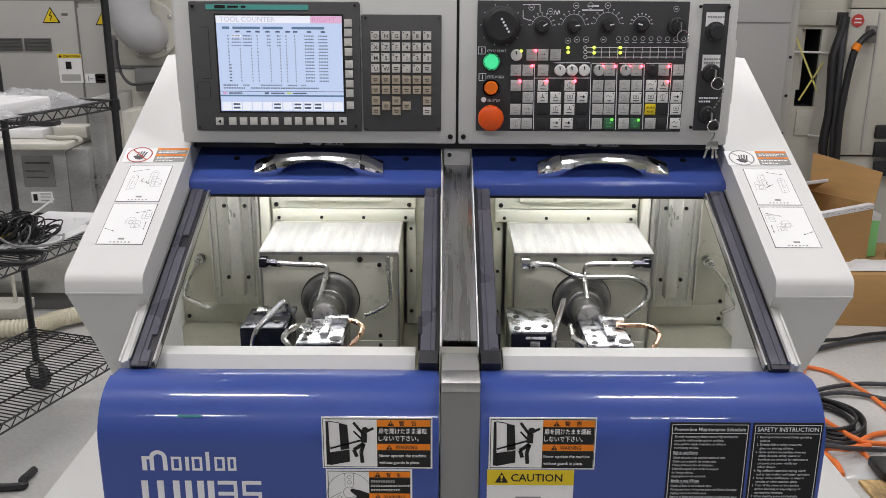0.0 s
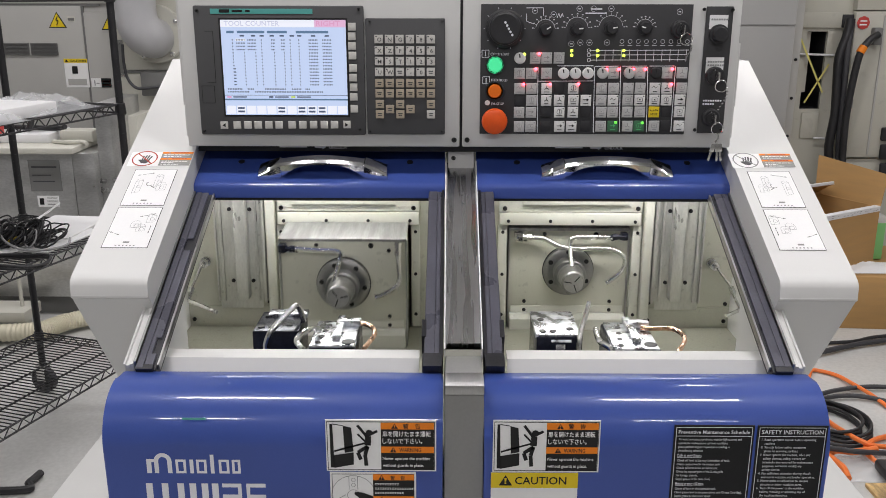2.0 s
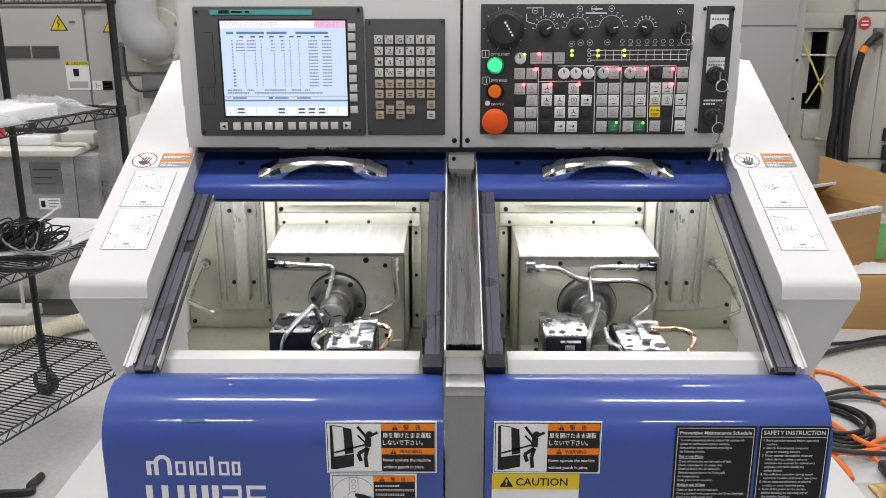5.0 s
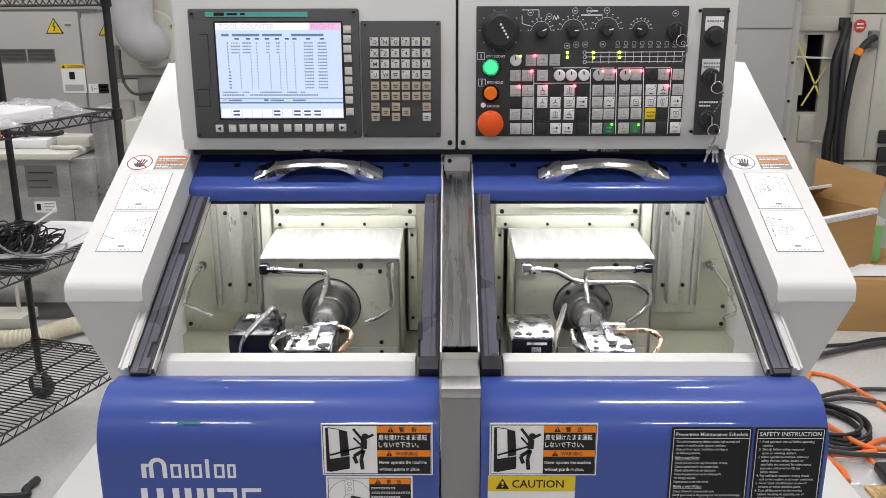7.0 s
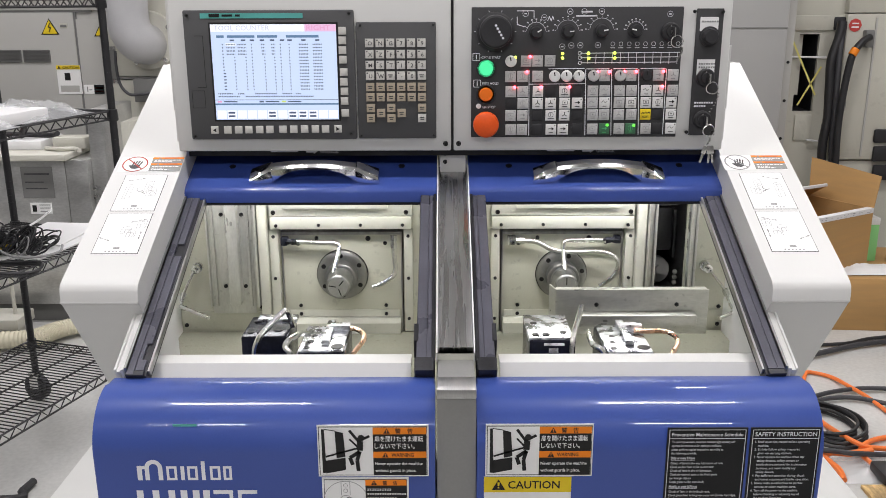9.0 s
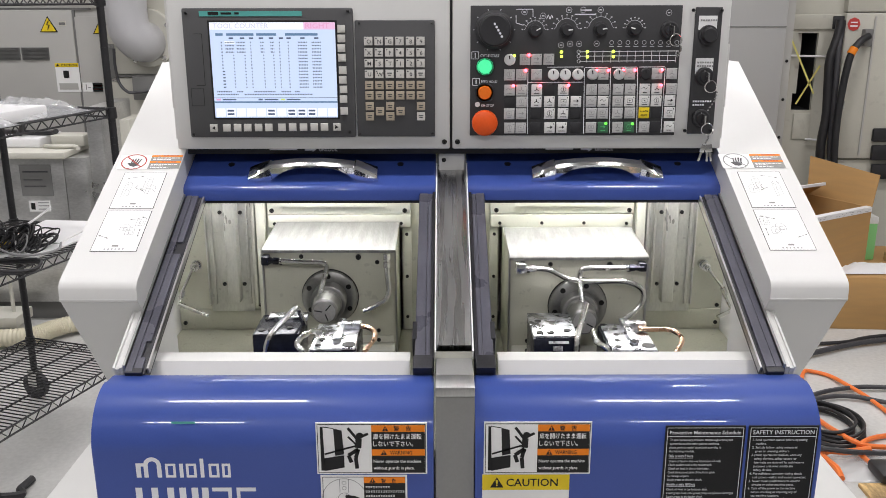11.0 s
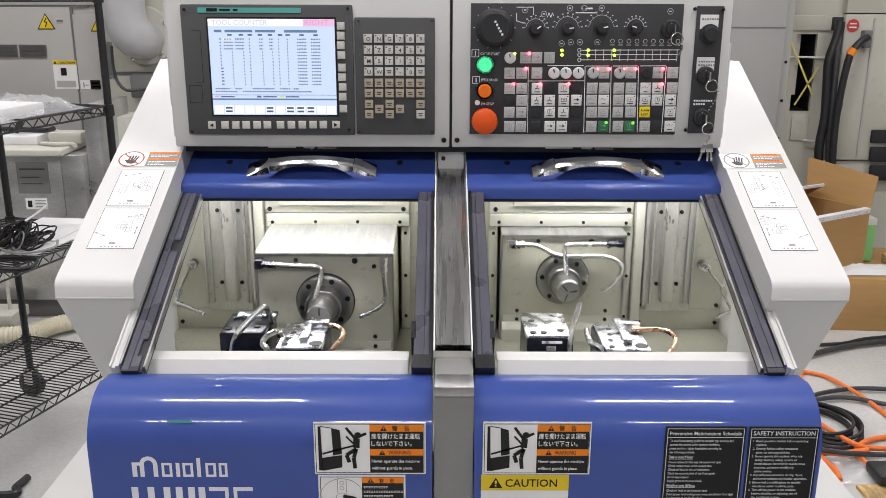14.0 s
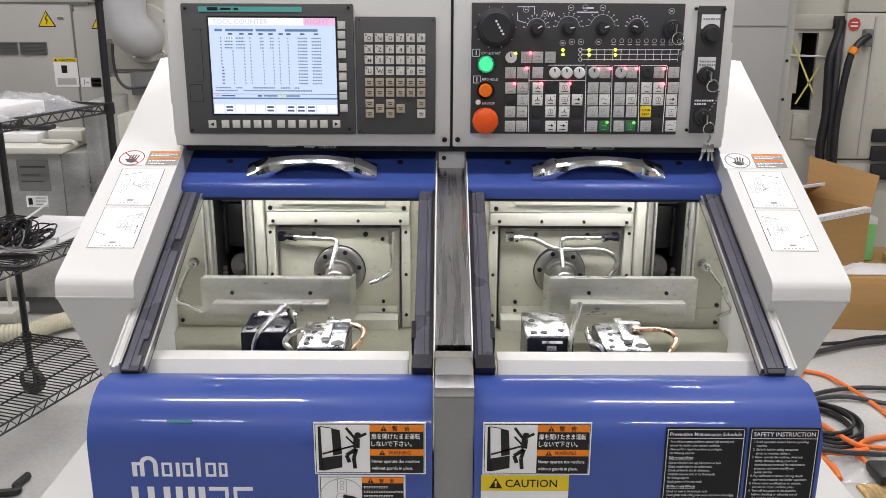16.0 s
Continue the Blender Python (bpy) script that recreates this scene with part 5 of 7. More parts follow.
    knob((0.0572, 1.2882), 0.022, 0.025, [(0, 0.012), (0.008, 0.012), (0.008, 0.021), (0.010, 0.0225), (0.017, 0.0225), (0.020, 0.021), (0.0225, 0.015), (0.0235, 0)], label="red-orange mushroom stop button", name="stop_button", mats=[LENSR, PAPER], pointer=None)

    G, W, D, N, Yw = BTN, BTNW, RUBBER, BTNG, YELLOW
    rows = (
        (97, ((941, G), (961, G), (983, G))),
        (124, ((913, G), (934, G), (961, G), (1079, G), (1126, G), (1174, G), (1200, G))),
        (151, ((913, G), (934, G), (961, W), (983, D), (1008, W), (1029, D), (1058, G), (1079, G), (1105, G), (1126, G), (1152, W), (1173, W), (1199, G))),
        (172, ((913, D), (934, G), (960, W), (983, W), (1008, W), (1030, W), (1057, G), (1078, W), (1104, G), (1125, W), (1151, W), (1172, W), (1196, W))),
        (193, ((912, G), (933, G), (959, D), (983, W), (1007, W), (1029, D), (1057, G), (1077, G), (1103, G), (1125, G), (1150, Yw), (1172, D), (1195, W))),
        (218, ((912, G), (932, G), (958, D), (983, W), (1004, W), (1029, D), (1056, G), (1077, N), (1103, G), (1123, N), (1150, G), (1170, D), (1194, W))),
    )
    rng = random.Random(7)
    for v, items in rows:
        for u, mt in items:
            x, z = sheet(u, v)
            g = rounded(Mesh(), 0, 0, 0.0182, 0.0188, 0, -0.0028 if mt is not D else -0.0012, 0, 0.0012)
            f = -0.0031
            if mt is Yw:
                g.text("ALARM", 0, 0.0015, 0.0046, f, 1, align="CENTER").text("RESET", 0, -0.0055, 0.0046, f, 1, align="CENTER")
            elif mt is not D:
                pick = rng.randrange(5)
                if pick == 0:
                    g.ring(0, 0.001, 0.0046, 0.0006, f, 1, 12).rect(-0.0005, -0.002, 0.0005, 0.004, f, 1)
                elif pick == 1:
                    g.stroke([(-0.0055, 0.001), (-0.002, 0.004), (0.001, 0.0), (0.0045, 0.003)], 0.0007, f, 1)
                elif pick == 2:
                    g.stroke([(-0.0045, -0.002), (0.0045, -0.002), (0.0045, 0.004), (-0.0045, 0.004), (-0.0045, -0.002)], 0.0006, f, 1).rect(-0.0012, 0.0, 0.0012, 0.002, f, 1)
                elif pick == 3:
                    g.poly([(-0.0045, 0.0006), (0.001, 0.0006), (0.001, -0.0018), (0.005, 0.0012), (0.001, 0.0042), (0.001, 0.0018), (-0.0045, 0.0018)], f, 1)
                else:
                    for t in (90, 210, 330):
                        g.stroke([(0, 0.001), (0.0045 * math.cos(radians(t)), 0.001 + 0.0045 * math.sin(radians(t)))], 0.0012, f, 1)
                half = rng.uniform(0.003, 0.006)
                g.rect(-half, -0.0062, half, -0.0050, f, 1)
                g.disc(0.0066, 0.0068, 0.0011, f, 1, 8)
            o = part("panel_button", g, [mt, (GREYINK if mt is G else INK) if mt is not N else GREENINK], op)
            o.location = Vector((x, y, z)) - base
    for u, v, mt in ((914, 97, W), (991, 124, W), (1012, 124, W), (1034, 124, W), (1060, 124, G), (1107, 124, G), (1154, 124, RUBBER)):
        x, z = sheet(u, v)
        knob((x, z), 0.0098, 0.006, [(0, 0.0098), (0.004, 0.0098), (0.0055, 0.008), (0.006, 0)], name="round_button", mats=[mt, INK], pointer=100)
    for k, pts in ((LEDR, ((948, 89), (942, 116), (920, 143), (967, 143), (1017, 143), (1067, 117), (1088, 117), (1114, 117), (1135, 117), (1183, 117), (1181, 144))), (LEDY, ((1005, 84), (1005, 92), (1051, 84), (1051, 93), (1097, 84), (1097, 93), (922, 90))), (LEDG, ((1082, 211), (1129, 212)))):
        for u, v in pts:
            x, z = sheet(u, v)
            o = part("indicator", Mesh().turn((0, 0, 0), (0, -1, 0), [(0, 0.0027), (0.001, 0.0027), (0.002, 0.0017), (0.0024, 0)], 0, 12), k, op)
            o.location = Vector((x, y - 0.003, z)) - base

    # key panel
    (a, b), (c, d) = (0.4154, 1.2665), (0.4613, 1.4824)
    kp = sub("key_panel", Mesh().box((a, FACE - 0.003, b), (c, FACE, d), 0, 0.001), CHAR2, label="narrow dark panel with key switches")
    for p in ((0.4109, 1.4775), (0.459, 1.4768), (0.4109, 1.2724), (0.4568, 1.2727)):
        sub("corner_screw", screws(Mesh(), [p], FACE - 0.003, 0.003), SCREW, kp)
    for p, q, lines in (((0.4215, 1.4449), (0.4531, 1.4684), 1), ((0.4212, 1.3707), (0.452, 1.3977), 2)):
        g = Mesh().rect(*p, *q, y - 0.0004, 0)
        for i in range(lines):
            z = q[1] - 0.006 - 0.006 * i
            for j in range(7):
                u = p[0] + 0.003 + j * 0.0042
                g.rect(u, z - 0.003, u + 0.003, z, y - 0.0008, 1)
        sub("switch_plate", g, [PAPER, GREYINK], kp, "white switch plate with illegible print")
    g = Mesh()
    x0, z0 = (0.4213, 1.325)
    for i in range(2):
        for j in range(8 - 3 * i):
            g.rect(x0 + j * 0.0042, z0 - 0.006 * i - 0.003, x0 + j * 0.0042 + 0.003, z0 - 0.006 * i, y - 0.0004)
    sub("switch_print", g, SILVER, kp)
    knob((0.4387, 1.4365), 0.0165, 0.018, parent=kp, label="black round switch knob", name="switch_knob", pointer=None)
    for p in ((0.4373, 1.3669), (0.4369, 1.2945), (0.3722, 1.4446)):
        knob(p, 0.0155, 0.010, [(0, 0.0155), (0.006, 0.0155), (0.008, 0.013), (0.008, 0.009), (0.011, 0.0085), (0.011, 0)], parent=kp, label="round key switch", name="key_switch", mats=[RUBBER, TURNED], pointer=100)
        g = Mesh().box((p[0] - 0.001, y - 0.034, p[1] - 0.008), (p[0] + 0.001, y - 0.010, p[1] + 0.008), 0, 0.0006)
        ring = [(p[0] + 0.004 + 0.010 * math.cos(t), y - 0.032 + 0.002 * math.sin(2 * t), p[1] - 0.015 + 0.010 * math.sin(t)) for t in [2 * math.pi * i / 20 for i in range(20)]]
        g.tube(ring, 0.0009, 0, 6, True)
        sub("key", g, PIPE, kp, "steel key with split ring")
    for p, q in (((0.3869, 1.4183), (0.3824, 1.4021)), ((0.4543, 1.3418), (0.4433, 1.3113)), ((0.4441, 1.2696), (0.4435, 1.2546))):
        g = Mesh()
        for i in range(7):
            t = i / 6
            g.turn((p[0] + (q[0] - p[0]) * t + 0.002 * math.sin(4 * t), y - 0.026, p[1] + (q[1] - p[1]) * t), (0, 0, 1), [(-0.0018, 0), (-0.001, 0.0016), (0.001, 0.0016), (0.0018, 0)], 0, 8)
        sub("bead_chain", g, PIPE, kp, "short bead chain")
    p = (0.4441, 1.2475)
    g = Mesh()
    for dx, tilt in ((-0.006, 0.3), (0.002, 0.0), (0.006, -0.15)):
        h = Mesh().box((-0.004, -0.0008, -0.010), (0.004, 0.0008, 0.004), 0, 0.0005).box((-0.002, -0.0008, -0.026), (0.002, 0.0008, -0.009), 0, 0.0004)
        h.moved(Matrix.Translation((p[0] + dx, y - 0.026 + dx * 0.3, p[1])) @ Matrix.Rotation(tilt, 4, "Y"))
        g.add(h.v, h.f)
    sub("hanging_keys", g, PIPE, kp, "bunch of small steel keys")


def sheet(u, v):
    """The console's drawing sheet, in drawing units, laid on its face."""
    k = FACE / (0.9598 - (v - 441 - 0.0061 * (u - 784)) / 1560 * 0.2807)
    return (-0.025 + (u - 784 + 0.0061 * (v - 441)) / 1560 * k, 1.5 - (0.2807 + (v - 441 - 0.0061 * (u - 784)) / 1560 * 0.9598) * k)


console()


# ---- labels on the lathe ----
def warning_triangle(m, x, z, s, y, k=0, kk=1):
    m.poly([(x - s * 0.58, z - s * 0.5), (x + s * 0.58, z - s * 0.5), (x, z + s * 0.5)], y, k)
    m.poly([(x - s * 0.07, z - s * 0.12), (x + s * 0.07, z - s * 0.12), (x + s * 0.1, z + s * 0.22), (x - s * 0.1, z + s * 0.22)], y - 0.0002, kk)
    m.rect(x - s * 0.07, z - s * 0.34, x + s * 0.07, z - s * 0.2, y - 0.0002, kk)


def door_label(x0, x1, z0, z1):
    y, m = 1.0795, Mesh()
    w, h = x1 - x0, z1 - z0
    X, Z = lambda u: x0 + u * w, lambda v: z0 + v * h
    m.box((x0, y - 0.0003, z0), (x1, y + 0.001, z1), 0)
    y -= 0.0007
    m.rect(X(0.012), Z(0.025), X(0.988), Z(0.975), y, 1)
    m.rect(X(0.018), Z(0.038), X(0.982), Z(0.962), y - 0.0003, 0)
    y -= 0.0006
    m.rect(X(0.5), Z(0.04), X(0.98), Z(0.96), y, 1)
    for v0, v1 in ((0.83, 0.96), (0.37, 0.495)):
        m.rect(X(0.5), Z(v0), X(0.98), Z(v1), y - 0.0003, 2)
        warning_triangle(m, X(0.625 if v0 > 0.5 else 0.61), Z((v0 + v1) / 2), 0.1 * h, y - 0.0006, 1, 2)
    t = y - 0.0006
    m.text("\u8b66", X(0.70), Z(0.855), 0.0080, t, 1)
    m.text("\u544a", X(0.81), Z(0.855), 0.0080, t, 1)
    m.text("\u6249\u3092\u958b\u3051\u305f\u307e\u307e\u904b\u8ee2", X(0.515), Z(0.70), 0.0090, t, 0, 0.435 * w)
    m.text("\u3057\u306a\u3044\u3067\u4e0b\u3055\u3044\u3002", X(0.515), Z(0.56), 0.0090, t, 0, 0.36 * w)
    m.text("WARNING", X(0.665), Z(0.395), 0.0080, t, 1, 0.2 * w)
    m.text("Never operate the machine", X(0.515), Z(0.235), 0.0066, t, 0, 0.43 * w)
    m.text("without guards in place.", X(0.515), Z(0.10), 0.0066, t, 0, 0.37 * w)
    # pictogram: a machine door and a struck figure in plain strokes
    m.poly([(X(0.04), Z(0.93)), (X(0.04), Z(0.08)), (X(0.075), Z(0.08)), (X(0.065), Z(0.93))], t, 1)
    m.poly([(X(0.16), Z(0.90)), (X(0.235), Z(0.86)), (X(0.25), Z(0.40)), (X(0.17), Z(0.37))], t, 1)
    m.poly([(X(0.065), Z(0.32)), (X(0.25), Z(0.38)), (X(0.25), Z(0.14)), (X(0.07), Z(0.07))], t, 1)
    m.stroke([(X(0.065), Z(0.93)), (X(0.16), Z(0.90))], 0.0012, t, 1)
    m.stroke([(X(0.075), Z(0.40)), (X(0.37), Z(0.57)), (X(0.29), Z(0.74))], 0.0026, t, 1)
    m.disc(X(0.395), Z(0.76), 0.0048, t, 1, 14)
    for pts, wd in (([(0.29, 0.91), (0.37, 0.70), (0.47, 0.80)], 0.0038), ([(0.385, 0.70), (0.38, 0.52)], 0.0085), ([(0.38, 0.50), (0.29, 0.38), (0.315, 0.24)], 0.0052), ([(0.38, 0.50), (0.355, 0.33), (0.365, 0.12)], 0.0052)):
        m.stroke([(X(u), Z(v)) for u, v in pts], wd, t - 0.0002, 1)
    part("warning_label", m, [PAPER, INK, ORANGE], lathe, "white and orange door warning label")


def lower_labels():
    (a, b), (c, d) = (-0.1889, 0.8695), (-0.0381, 0.9469)
    door_label(a, c, b, d)
    (a, b), (c, d) = (0.0391, 0.8693), (0.1849, 0.9476)
    door_label(a, c, b, d)
    y0 = 1.0795
    # chuck warning label
    (a, d), (c, _), (_, b) = (-0.185, 0.8678), (-0.0659, 0.8677), (-0.1893, 0.7324)
    m = Mesh().box((a, y0 - 0.0003, b), (c, y0 + 0.001, d), 0)
    w = c - a
    y = y0 - 0.0007
    m.stroke([(a + 0.003, b + 0.003), (a + 0.003, d - 0.003), (c - 0.003, d - 0.003), (c - 0.003, b + 0.003)], 0.0008, y, 1)
    m.rect(a + 0.5 * w, b + 0.004, c - 0.003, d - 0.003, y - 0.0002, 1)
    for z in (d - 0.012, d - 0.046):
        m.rect(a + 0.5 * w, z, c - 0.003, z + 0.009, y - 0.0005, 2)
        warning_triangle(m, a + 0.60 * w, z + 0.0045, 0.0075, y - 0.0008, 1, 2)
    m.text("\u8b66", a + 0.70 * w, d - 0.0105, 0.0065, y - 0.0008, 1)
    m.text("\u544a", a + 0.82 * w, d - 0.0105, 0.0065, y - 0.0008, 1)
    m.text("WARNING", a + 0.67 * w, d - 0.0445, 0.0065, y - 0.0008, 1, 0.25 * w)
    m.text("Never access or touch", a + 0.52 * w, d - 0.057, 0.0058, y - 0.0008, 0, 0.44 * w)
    for i, n in enumerate((0.27, 0.44, 0.33)):
        u = a + 0.52 * w
        while u < a + (0.52 + n) * w:
            z = d - 0.0195 - 0.0068 * i
            m.rect(u, z + 0.0021, u + 0.0026, z + 0.0028, y - 0.0008, 0).rect(u, z, u + 0.0022, z + 0.0007, y - 0.0008, 0).rect(u + 0.001, z + 0.0007, u + 0.0018, z + 0.0021, y - 0.0008, 0)
            u += 0.0034
    cx, cz = a + 0.27 * w, d - 0.036
    m.ring(cx, cz, 0.031, 0.0008, y, 3, 30)
    m.ring(cx, cz, 0.009, 0.0008, y, 3, 16)
    for t in (90, 210, 330):
        for r in (0.016, 0.024):
            m.ring(cx + r * math.cos(radians(t)), cz + r * math.sin(radians(t)), 0.0032, 0.0007, y, 3, 10)
        for sft in (-0.006, 0.006):
            c1, s1 = math.cos(radians(t)), math.sin(radians(t))
            m.stroke([(cx + c1 * 0.009 - s1 * sft, cz + s1 * 0.009 + c1 * sft), (cx + c1 * 0.030 - s1 * sft, cz + s1 * 0.030 + c1 * sft)], 0.0008, y, 3)
    m.poly([(cx + 0.002, cz + 0.006), (cx + 0.014, cz + 0.004), (cx + 0.031, cz - 0.003), (cx + 0.031, cz - 0.018), (cx + 0.012, cz - 0.014), (cx + 0.004, cz - 0.012), (cx + 0.010, cz - 0.006), (cx + 0.001, cz + 0.002)], y - 0.0003, 1)
    part("warning_label", m, [PAPER, INK, ORANGE, GREYINK], lathe, "white and orange chuck warning label")
    # caution label
    (a, d), (c, _), (_, b) = (0.0375, 0.8684), (0.1574, 0.8684), (0.0403, 0.7294)
    (_, e) = (0.038, 0.8447)
    m = Mesh().box((a, y0 - 0.0003, b), (c, y0 + 0.001, d), 0)
    m.rect(a, e, c, d, y0 - 0.0007, 1)
    warning_triangle(m, a + 0.017 + 0.003, (d + e) / 2, 0.016, y0 - 0.0011, 2, 1)
    m.text("CAUTION", a + 0.033, e + 0.006, 0.0165, y0 - 0.0011, 2, 0.071)
    m.rect(a + 0.04, e - 0.03, a + 0.075, e - 0.018, y0 - 0.0007, 3)
    part("caution_label", m, [PAPER, YELLOW, INK, GREYINK], lathe, "yellow and white caution label")
    # black instruction plates
    for p, q, head, n, seed in (((0.2847, 0.9415), (0.3933, 0.9414), "Preventive Maintenance Schedule", 17, 3), ((0.3972, 0.9414), (0.4928, 0.9412), "SAFETY INSTRUCTION", 17, 8)):
        a, d = p
        c, b = min(q[0], 0.4925), 0.735
        m = Mesh().box((a, y0 - 0.0003, b), (c, y0 + 0.001, d), 0, 0)
        y = y0 - 0.0007
        m.stroke([(a + 0.003, b + 0.003), (a + 0.003, d - 0.003), (c - 0.003, d - 0.003), (c - 0.003, b + 0.003)], 0.0008, y, 1)
        m.stroke([(a + 0.003, d - 0.016), (c - 0.003, d - 0.016)], 0.0008, y, 1)
        m.text(head, a + 0.006, d - 0.0125, 0.0088 if n and head[0] == "S" else 0.0075, y, 1, (c - a) - 0.012)
        z = d - 0.0205
        if head[0] == "P":
            lines = ("To avoid unnecessary problems, maintain high accuracy and", "operate the machine under optimum conditions,", "please perform regular inspections according to", "the following schedule.", "", "Daily or every 8 hours", "", "Check oil level in the way lubrication oil tank.", "Check coolant level in the coolant tank.", "Check oil level in the air lubricator.", "Check the exposed parts of the X-axis guide", "for foreign objects.", "Supply grease to the main chuck.", "", "Monthly or every 160 hours", "", "Check oil level in the hydraulic tank.", "Check grease level in the grease pump unit (Grease Cartridge).", "Supply grease to the loader chuck.", "Remove oil sludge and excessive coolant from the control panel", "and clean the fan filter.")
        else:
            lines = ("1. Read operation manual before operating", "   machine.", "2. Strictly follow safety measures", "   given on warning stickers.", "3. Never operate the machine, when any", "   safety devices, safety covers or", "   interlocks are removed for maintenance", "   purposes, and never modify any", "   safety device.", "4. Pay sufficient attention during chuck", "   and turret rotation and loader operation.", "5. Never make modifications to electric", "   circuits or other machine parts.", "6. Turn off the power to the machine", "   before checking or adjusting any of", "   the machine functions.", "7. When checking pneumatic/hydraulic", "   equipment, you must turn off the")
        widest = max(len(t) for t in lines)
        for t in lines:
            body = t.strip()
            if not body:
                z -= 0.0018
                continue
            big = body[-5:] == "hours"
            at = a + 0.007 + (0.0045 if t[0] == " " else 0.0)
            m.text(body, at, z - 0.002, 0.0058 if big else 0.0049, y, 1 if big else 2, len(body) / widest * (c - a - 0.016))
            if big:
                m.rect(at, z - 0.0036, at + len(body) / widest * (c - a - 0.016), z - 0.0031, y, 1)
            z -= 0.0057
        part("instruction_plate", m, [PLATEK, SILVER, FINEPRINT], lathe, "black instruction plate with silver print")
    # maker's mark: plain silver shapes
    (a, b), (c, d) = (-0.4375, 0.8643), (-0.3079, 0.8947)
    w, h = c - a, d - b
    y = 1.0794
    m = Mesh().ring(a + 0.175 * w, b + 0.62 * h, 0.40 * h, 0.20 * h, y, 0, 14, 0, 180)
    for u, n in ((0.0, 0.052), (0.082, 0.046), (0.222, 0.048)):
        m.rect(a + u * w, b, a + (u + n) * w, b + (0.72 if u == 0 else 0.62) * h, y)
    m.rect(a + 0.052 * w, b + 0.56 * h, a + 0.082 * w, b + 0.72 * h, y)
    mark = part("maker_mark", m, SILVER, lathe, "plain silver maker's mark shapes")
    for u0, u1 in ((0.31, 0.42), (0.46, 0.50), (0.53, 0.64), (0.68, 0.72), (0.77, 0.88), (0.91, 1.0)):
        top = b + (0.95 if u0 == 0.68 else 0.70) * h
        t = 0.0036
        if u1 - u0 < 0.06:
            m = Mesh().rect(a + u0 * w, b, a + u1 * w, top, y)
        else:
            m = Mesh().rect(a + u0 * w, b, a + u1 * w, b + t, y).rect(a + u0 * w, top - t, a + u1 * w, top, y)
            m.rect(a + u0 * w, b + t, a + u0 * w + t, top - t, y).rect(a + u1 * w - t, b + t, a + u1 * w, top - t, y)
        part("mark_shape", m, SILVER, mark)
    m = Mesh()
    (a, b), (c, d) = (-0.4412, 0.8057), (-0.2732, 0.8487)
    w, h = c - a, d - b
    for u in (0.0, 0.13, 0.26, 0.36, 0.46, 0.545):
        m.rect(a + u * w, b, a + (u + 0.055) * w, d, y)
    for u0, u1 in ((0.63, 0.79), (0.83, 0.99)):
        for lo, hi in ((0.0, 0.16), (0.46, 0.60), (0.86, 1.0)):
            m.rect(a + u0 * w, b + lo * h, a + u1 * w, b + hi * h, y)
        m.rect(a + (u1 - 0.03) * w, b + (0.0), a + u1 * w, b + 0.5 * h, y - 0.0001)
        m.rect(a + (u1 - 0.03 if u0 < 0.7 else u0) * w, b + 0.5 * h, a + (u1 if u0 < 0.7 else u0 + 0.03) * w, d, y - 0.0001)
    part("model_mark", m, SILVER, lathe, "plain silver model mark shapes")
    (a, b), (c, d) = (-0.3828, 0.9454), (-0.3505, 0.949)
    part("tape_mark", Mesh().rect(a, b, c, d, 1.0794), TEAL, lathe, "small teal tape remnant")


lower_labels()


